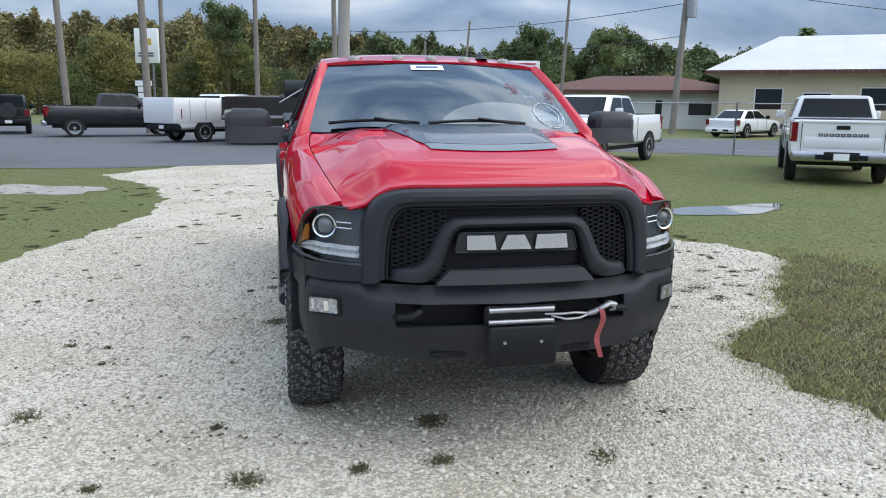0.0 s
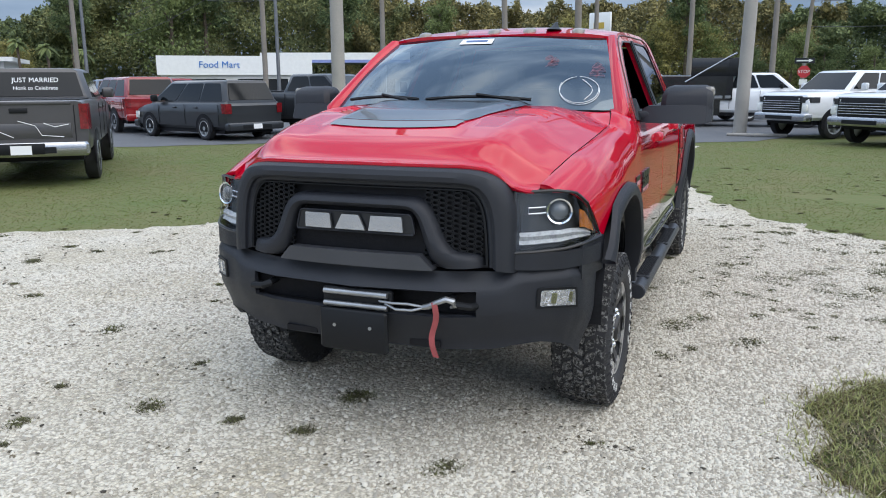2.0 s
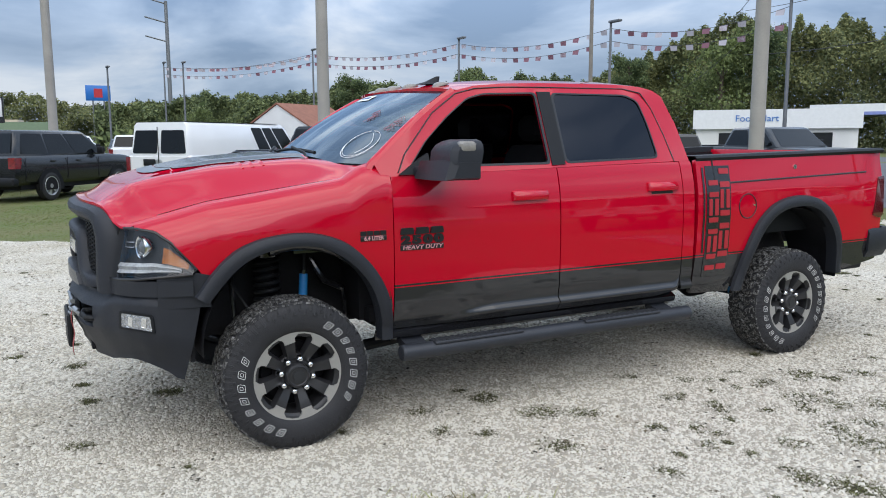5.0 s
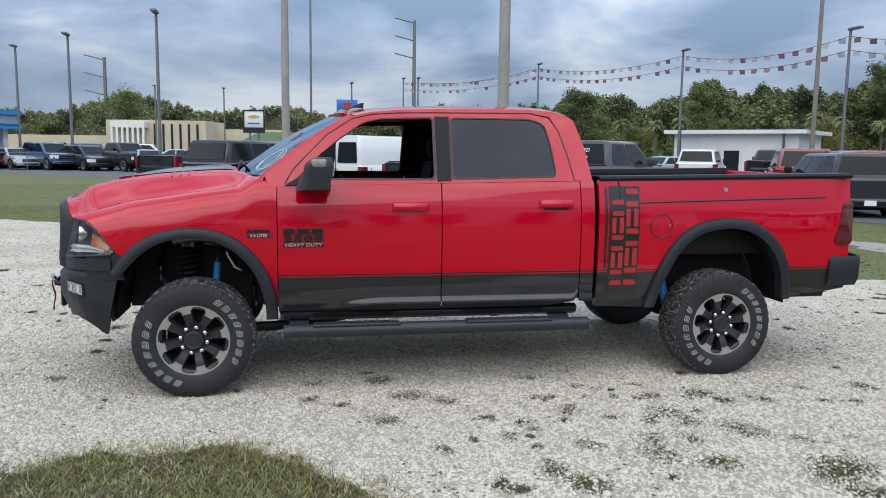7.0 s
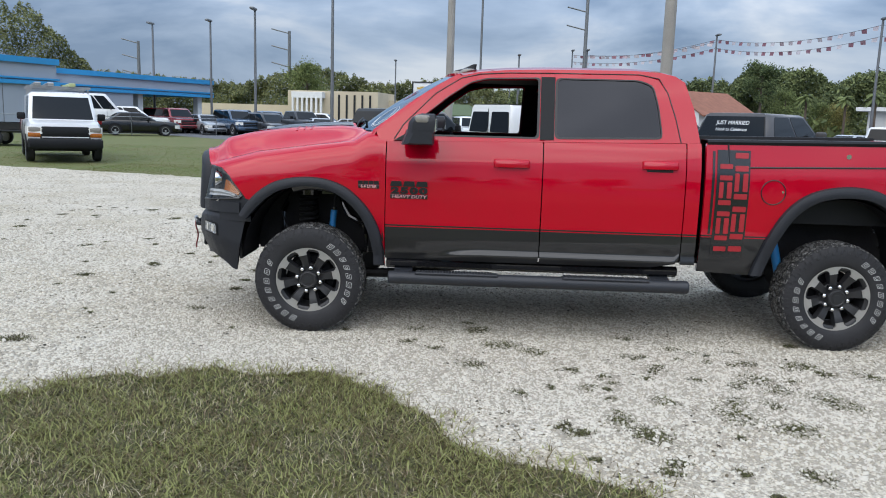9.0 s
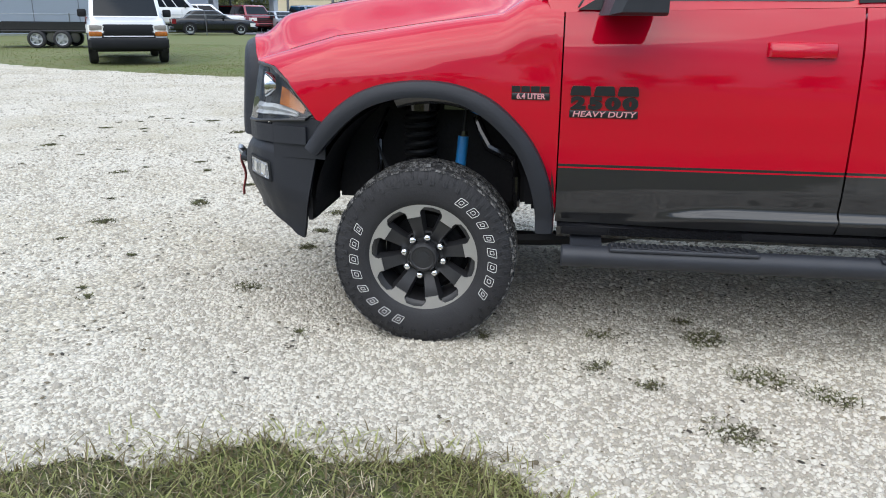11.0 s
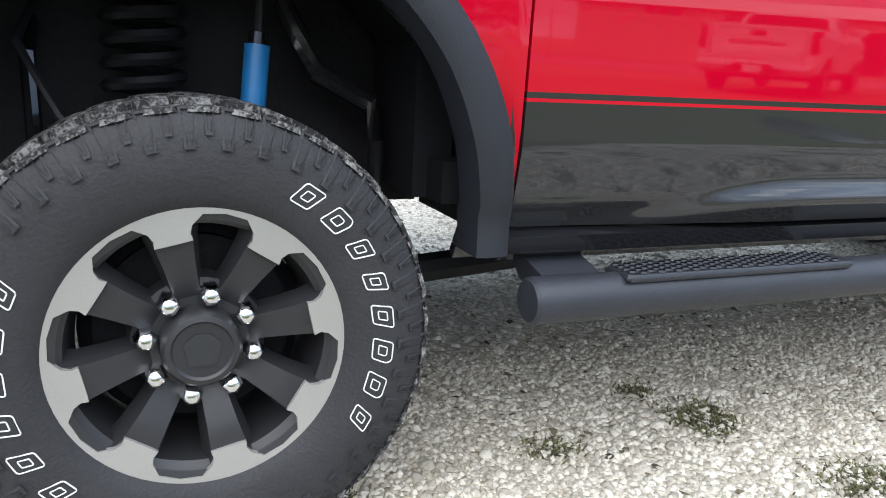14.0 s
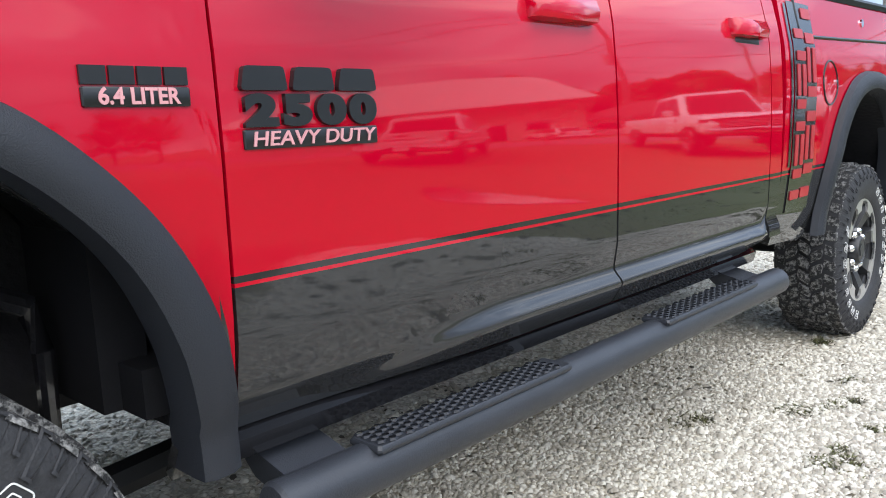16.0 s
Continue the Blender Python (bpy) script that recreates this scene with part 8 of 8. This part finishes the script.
# strings of pennants
def pennants(a, b, sag, label):
    g = thing("pennant_string", label, "pennants", "strings of pennants")
    n = int(math.dist(a[:2], b[:2]) / 1.15)

    def at_u(u):
        return Vector((a[0] + (b[0] - a[0]) * u, a[1] + (b[1] - a[1]) * u, a[2] + (b[2] - a[2]) * u - sag * 4 * u * (1 - u)))
    part("cord", tube([at_u(k / 14) for k in range(15)], 0.015, 4), WIRE, g)
    d = Vector((b[0] - a[0], b[1] - a[1], 0)).normalized()
    geo = []
    for k in range(n):
        p = at_u((k + 0.5) / n)
        sw = 0.08 * math.sin(k * 1.7)
        nrm = Vector((-d.y, d.x, 0))
        q = [p - d * 0.27, p + d * 0.27, p + d * 0.24 - Vector((0, 0, 0.32)) + nrm * sw, p - d * 0.25 - Vector((0, 0, 0.28)) + nrm * sw]
        geo.append(([tuple(v) for v in q] + [tuple(v + nrm * 0.01) for v in q], [(0, 1, 2, 3), (7, 6, 5, 4), (0, 4, 5, 1), (1, 5, 6, 2), (2, 6, 7, 3), (3, 7, 4, 0)]))
    for fl in geo:
        part("flag", fl, FLAGW, g, smooth=False)


tops = [(-92, 14, 10.0), (-72.6, 25.4, 10.2), (-51.9, 30.7, 9.3), (-36.5, 33.5, 8.8), (-23.5, 34.5, 8.4)]
for a, b in zip(tops, tops[1:]):
    for dz in (0.0, -0.8):
        pennants((a[0], a[1], a[2] + dz), (b[0], b[1], b[2] + dz), 0.7, "string of small faded pennants between lot lamps")
pennants((-80, 14.0, 9.0), (-72.6, 25.4, 10.0), 0.5, "string of small faded pennants between lot lamps")

# chain-link fences
fence = thing("chain_link_fence", "low chain-link fence with steel rails", "fence")


def fence_run(pts, h):
    for (x0, y0), (x1, y1) in zip(pts, pts[1:]):
        n = max(1, int(math.dist((x0, y0), (x1, y1)) / 3.5))
        for k in range(n + 1):
            x, y = x0 + (x1 - x0) * k / n, y0 + (y1 - y0) * k / n
            part("post", cyl((x, y, 0), (x, y, h + 0.05), 0.03, 8), STEEL, fence)
        part("top_rail", cyl((x0, y0, h), (x1, y1, h), 0.022, 6), STEEL, fence)
        part("bottom_wire", cyl((x0, y0, 0.15), (x1, y1, 0.15), 0.008, 4), STEEL, fence)


fence_run([(12.2, 23.8), (14.4, 20.2), (26, 11)], 1.75)
fence_run([(-49, -16.5), (-43, -20), (-36, -24.5), (-24, -33)], 1.2)


# trees
LEAFCOL = [mat("pine_oak_leaves", (0.235, 0.285, 0.105), 0.8, 0, 0.3, 0.5, 4, 0, col2=(0.100, 0.130, 0.050), island=0.9), mat("yellow_green_leaves", (0.37, 0.33, 0.115), 0.8, 0, 0.3, 0.5, 4, 0, col2=(0.16, 0.16, 0.06), island=0.9), mat("dark_evergreen_leaves", (0.165, 0.21, 0.085), 0.8, 0, 0.3, 0.5, 4, 0, col2=(0.055, 0.085, 0.038), island=0.9)]
for lm in LEAFCOL:
    ln, ll = lm.node_tree.nodes, lm.node_tree.links
    base = ln["Principled BSDF"]
    tl = ln.new("ShaderNodeBsdfTranslucent")
    ll.new(base.inputs["Base Color"].links[0].from_socket, tl.inputs["Color"])
    mxs = ln.new("ShaderNodeMixShader")
    mxs.inputs["Fac"].default_value = 0.42
    ll.new(base.outputs["BSDF"], mxs.inputs[1])
    ll.new(tl.outputs["BSDF"], mxs.inputs[2])
    ll.new(mxs.outputs["Shader"], ln["Material Output"].inputs["Surface"])
BARK = mat("grey_brown_bark", (0.13, 0.10, 0.075), 0.95, 0, 0.2, 3, 30, 0.6)


def tree_geo(seed, h, style):
    """Trunk and limbs, and a crown of many small leaf clusters round the limb ends."""
    r = random.Random(seed)
    wood, tips = [], []
    tr = h * 0.022
    top = Vector((r.uniform(-0.4, 0.4), r.uniform(-0.4, 0.4), h * (0.93 if style == "pine" else 0.75)))
    path = [Vector((0, 0, -0.2)), Vector((top.x * 0.3, top.y * 0.3, h * 0.3)), Vector((top.x * 0.7, top.y * 0.7, h * 0.55)), top]
    wood.append(tube(path, [tr, tr * 0.8, tr * 0.6, tr * 0.2], 7))
    nl = 20 if style != "pine" else 22
    for k in range(nl):
        u = r.uniform(0.58, 1.0) if style == "pine" else r.uniform(0.16, 1.0)
        base = path[0].lerp(path[3], u)
        a = r.uniform(0, 6.28)
        ln = h * (r.uniform(0.09, 0.17) if style == "pine" else r.uniform(0.16, 0.32) * (1.15 - 0.5 * u))
        end = base + Vector((math.cos(a) * ln, math.sin(a) * ln, ln * r.uniform(0.15, 0.75)))
        wood.append(tube([base, base.lerp(end, 0.55) + Vector((0, 0, 0.05 * ln)), end], [tr * 0.34, tr * 0.22, tr * 0.08], 5))
        tips.append((end, ln))
        tips.append((base.lerp(end, 0.6), ln * 0.8))
    tips.append((top, h * 0.12))
    n_leaf = 9000 if style != "pine" else 6500
    pts, size = [], h * 0.0118
    v, f = [], []
    for k in range(n_leaf):
        c, ln = tips[r.randrange(len(tips))]
        rad = ln * (0.70 if style != "pine" else 0.62)
        d = Vector((r.gauss(0, 1), r.gauss(0, 1), r.gauss(0, 0.7)))
        core = k % 9 == 0
        p = c + d.normalized() * rad * (r.random() * 0.35 if core else r.random() ** 0.4)
        if p.z < h * 0.10:
            continue
        nrm = Vector((r.gauss(0, 1), r.gauss(0, 1), r.gauss(0.4, 1))).normalized()
        s = nrm.orthogonal().normalized()
        q = nrm.cross(s)
        sz = size * (1.9 if core else r.uniform(0.6, 1.35))
        i = len(v)
        ang = r.uniform(0, 6.28)
        for j in range(3):
            t = ang + j * 2.0944
            rr = sz * r.uniform(0.55, 1.25)
            v.append(tuple(p + s * (rr * math.cos(t)) + q * (rr * math.sin(t)) + nrm * (0.3 * sz * (j % 2))))
        f.append((i, i + 1, i + 2))
    return join(*wood), (v, f)


def tree(seed, h, style, leaf, label):
    wood, crown = tree_geo(seed, h, style)
    t = thing("tree", label, "tree", "trees behind the lot")
    part("trunk", wood, BARK, t)
    part("crown", crown, leaf, t, smooth=False)
    return t


TREES = [tree(1, 11, "oak", LEAFCOL[0], "broad dark green tree behind the lot"), tree(2, 12, "oak", LEAFCOL[1], "yellow-green autumn tree behind the lot"), tree(3, 14, "pine", LEAFCOL[2], "tall pine with a high tufted crown"), tree(4, 10, "oak", LEAFCOL[2], "dense dark evergreen tree"), tree(5, 9, "oak", LEAFCOL[0], "round green tree behind the lot"), tree(6, 13, "pine", LEAFCOL[0], "tall green pine with an open crown")]
used = [False] * len(TREES)
trand = random.Random(12)


def plant(k, x, y, s, rz):
    m = pose(x, y, 0, 0, 0, rz) @ Matrix.Diagonal((s, s, s * trand.uniform(0.9, 1.1), 1))
    if not used[k]:
        used[k] = True
        TREES[k].matrix_world = m
        return TREES[k]
    q = copy_thing(TREES[k], pose(x, y, 0, 0, 0, rz))
    q.matrix_world = m
    return q


# far woods: one leafy mass whose skyline follows (azimuth, height at 100 m)
SKYLINE = ((40, 8.5), (59, 8.2), (62.8, 9.3), (65, 11.2), (67, 10.8), (68.4, 8.4), (71.2, 11), (74.3, 8.7), (77.4, 8.8), (81.3, 10.5), (85.4, 9.8), (88.7, 11.1), (91, 11.2), (93.7, 13.4), (97.8, 11), (102, 11.9), (105, 10.2), (106, 11.3), (111.8, 12.4), (117.4, 12.4), (123, 15), (127, 14.9), (131, 16.5), (134, 14.4), (136.5, 11.3), (140.5, 9.1), (149.3, 10.2), (153.5, 7.7), (157.8, 9.6), (160, 7.6), (170, 7.1), (173, 5.7), (177, 5.3), (180, 6.7), (186, 5.6), (191.3, 8), (195.9, 5), (201, 5.4), (206, 5.8), (207.6, 9.0), (209.8, 13.2), (211.5, 12.6), (214, 10), (218, 9))
WOODLEAF = []
for wname, c1, c2 in (("olive_woods", (0.205, 0.215, 0.080), (0.085, 0.105, 0.043)), ("brownish_woods", (0.265, 0.225, 0.085), (0.105, 0.105, 0.045)), ("dark_green_woods", (0.170, 0.205, 0.078), (0.068, 0.094, 0.040))):
    WOODLEAF.append(mat(wname, c1, 0.85, 0, 0.3, 0.16, 2.0, 0, col2=c2, island=0.7))


def woods(az0, az1, R, count, leaf, seed, label):
    r = np.random.default_rng(seed)
    az = r.uniform(az0, az1, count)
    arc = np.radians(az) * R
    sx, sy = [q[0] for q in SKYLINE], [q[1] for q in SKYLINE]

    def waves(a, b, n, lo, hi):
        out = np.zeros(count)
        for k in range(n):
            out += np.sin(a * r.uniform(lo, hi) + r.uniform(0, 6.3)) * np.sin(b * r.uniform(lo, hi) + r.uniform(0, 6.3))
        return out / math.sqrt(n)
    top = np.interp(az, sx, sy) * R / 100 * (1 + 0.07 * waves(arc, arc * 0, 4, 0.5, 1.6) + 0.05 * waves(arc, arc * 0.3, 4, 2.0, 4.0))
    u = r.random(count) ** 0.75
    z = top * u + r.normal(0, 0.22, count)
    lump = waves(arc, z, 5, 0.45, 1.3)
    d = R + 2.6 * lump + 3.5 * u ** 3 + r.exponential(0.9, count)
    c = np.stack([d * np.cos(arc / R), d * np.sin(arc / R), np.maximum(z, 0.1)], 1)
    s = r.uniform(0.13, 0.36, count)[:, None, None]
    e = r.normal(0, 1, (count, 3, 3))
    e /= np.linalg.norm(e, axis=2, keepdims=True)
    out = (c[:, None] + e * s).reshape(-1, 3)
    faces = np.arange(count * 3, dtype=np.int32)
    me = bpy.data.meshes.new("far_woods")
    me.vertices.add(len(out))
    me.vertices.foreach_set("co", out.astype(np.float32).ravel())
    me.loops.add(len(faces))
    me.loops.foreach_set("vertex_index", faces)
    me.polygons.add(count)
    me.polygons.foreach_set("loop_start", np.arange(count, dtype=np.int32) * 3)
    me.update(calc_edges=True)
    me.materials.append(leaf)
    tagged(new("far_woods", me), label, "woods", "", "stuff")


woods(40, 88, 100, 170000, WOODLEAF[2], 1, "dark green woods behind the shops")
woods(84, 120, 100, 153000, WOODLEAF[1], 2, "brown and olive autumn woods behind the lot")
woods(114, 140, 101, 144500, WOODLEAF[0], 3, "tall olive woods behind the fuel station")
woods(136, 176, 102, 153000, WOODLEAF[2], 4, "dark green woods beyond the white shops")
woods(172, 218, 140, 153000, WOODLEAF[0], 5, "low woods far beyond the sales lot")
HEIGHTS = (11, 12, 14, 10, 9, 13)
# the row from -62 to 30 is unseen, added to darken the paint's reflections
for az0, az1, dist, share, cnt in ((84, 112, 93, 0.84, 13), (140, 172, 96, 0.86, 12), (42, 84, 95, 0.84, 13), (-62, 30, 52, 1.5, 20)):
    for k in range(cnt):
        az = az0 + (az1 - az0) * (k + trand.uniform(0.1, 0.9)) / cnt
        kind = trand.choices(range(6), (4, 2, 0.0, 4, 4, 0.0))[0]
        want = (ip(az, SKYLINE) if az > 40 else 8.5) * share * dist / 100 * trand.uniform(0.75, 1.05)
        plant(kind, dist * math.cos(radians(az)), dist * math.sin(radians(az)), want / HEIGHTS[kind], trand.uniform(0, 360))
# pines and single trees that stand out
for az, dist, k, hgt in ((66.0, 94, 5, 11.0), (71.3, 94, 2, 11.2), (93.9, 92, 2, 13.2), (95.0, 93, 1, 11.5), (131, 96, 0, 16.0), (128.6, 97, 2, 16.0), (119, 97, 2, 14.6), (157.8, 95, 2, 10.8), (149.4, 96, 5, 10.4), (137.2, 96, 2, 11.6), (191.4, 128, 0, 8.6), (102, 93, 1, 11.2), (111.8, 95, 5, 12.6)):
    plant(k, dist * math.cos(radians(az)), dist * math.sin(radians(az)), hgt * dist / 100 / HEIGHTS[k], trand.uniform(0, 360))


# palm behind the shop and a few cabbage palms
def palm(x, y, h, label):
    t = thing("palm_tree", label, "palm tree", "", (x, y, 0))
    part("trunk", tube([(0, 0, 0), (0.1, 0, h * 0.5), (0.0, 0, h)], [0.13, 0.11, 0.10], 8), BARK, t)
    r = random.Random(int(x * 10))
    for k in range(26):
        a, e = r.uniform(0, 6.28), r.uniform(-0.5, 1.1)
        pts = [(0, 0, h)]
        for j in range(1, 5):
            u = j / 4
            pts.append((math.cos(a) * 0.95 * u * math.cos(e), math.sin(a) * 0.95 * u * math.cos(e), h + 0.95 * u * math.sin(e) - 0.55 * u * u))
        rows = []
        for j, p in enumerate(pts):
            w = (0.03, 0.16, 0.20, 0.15, 0.02)[j]
            rows.append([(p[0] - math.sin(a) * w, p[1] + math.cos(a) * w, p[2] - 0.1), p, (p[0] + math.sin(a) * w, p[1] - math.cos(a) * w, p[2] - 0.1)])
        part("frond", grid(rows), LEAFCOL[0], t)


palm(40, 52, 7.5, "single palm behind the cream shop")
for x, y, h in ((-62, 36.0, 4.8), (-61, 33.0, 4.4), (-64, 31, 4.6), (-58, 44.0, 5.0), (-57, 46.3, 5.2), (-56, 48.4, 4.9), (-55, 51.5, 4.6)):
    palm(x, y, h, "small cabbage palm by the white shops")
# hedge-like bushes along the wood's foot
def bushes(name, az0, az1, dist, h, count, leaf, label):
    r = np.random.default_rng(int(az0))
    v, f = [], []
    for k in range(count):
        az = radians(r.uniform(az0, az1))
        d = dist + r.uniform(-4, 4)
        c = np.array([d * math.cos(az), d * math.sin(az), 0])
        hh = h * r.uniform(0.5, 1.1)
        for j in range(70):
            p = c + np.array([r.normal(0, 1.5), r.normal(0, 1.5), abs(r.normal(0, 0.5)) * hh])
            u, w = r.normal(0, 1, 3), r.normal(0, 1, 3)
            u, w = u / np.linalg.norm(u) * 0.42, w / np.linalg.norm(w) * 0.42
            i = len(v)
            v += [tuple(p - u), tuple(p + w), tuple(p + u), tuple(p - w * 0.7)]
            f.append((i, i + 1, i + 2, i + 3))
    tagged(obj(name, v, f, leaf, None, "", False), label, "bushes", "", "stuff")


bushes("undergrowth", 146, 176, 97, 3.0, 34, LEAFCOL[0], "green undergrowth behind the lot")
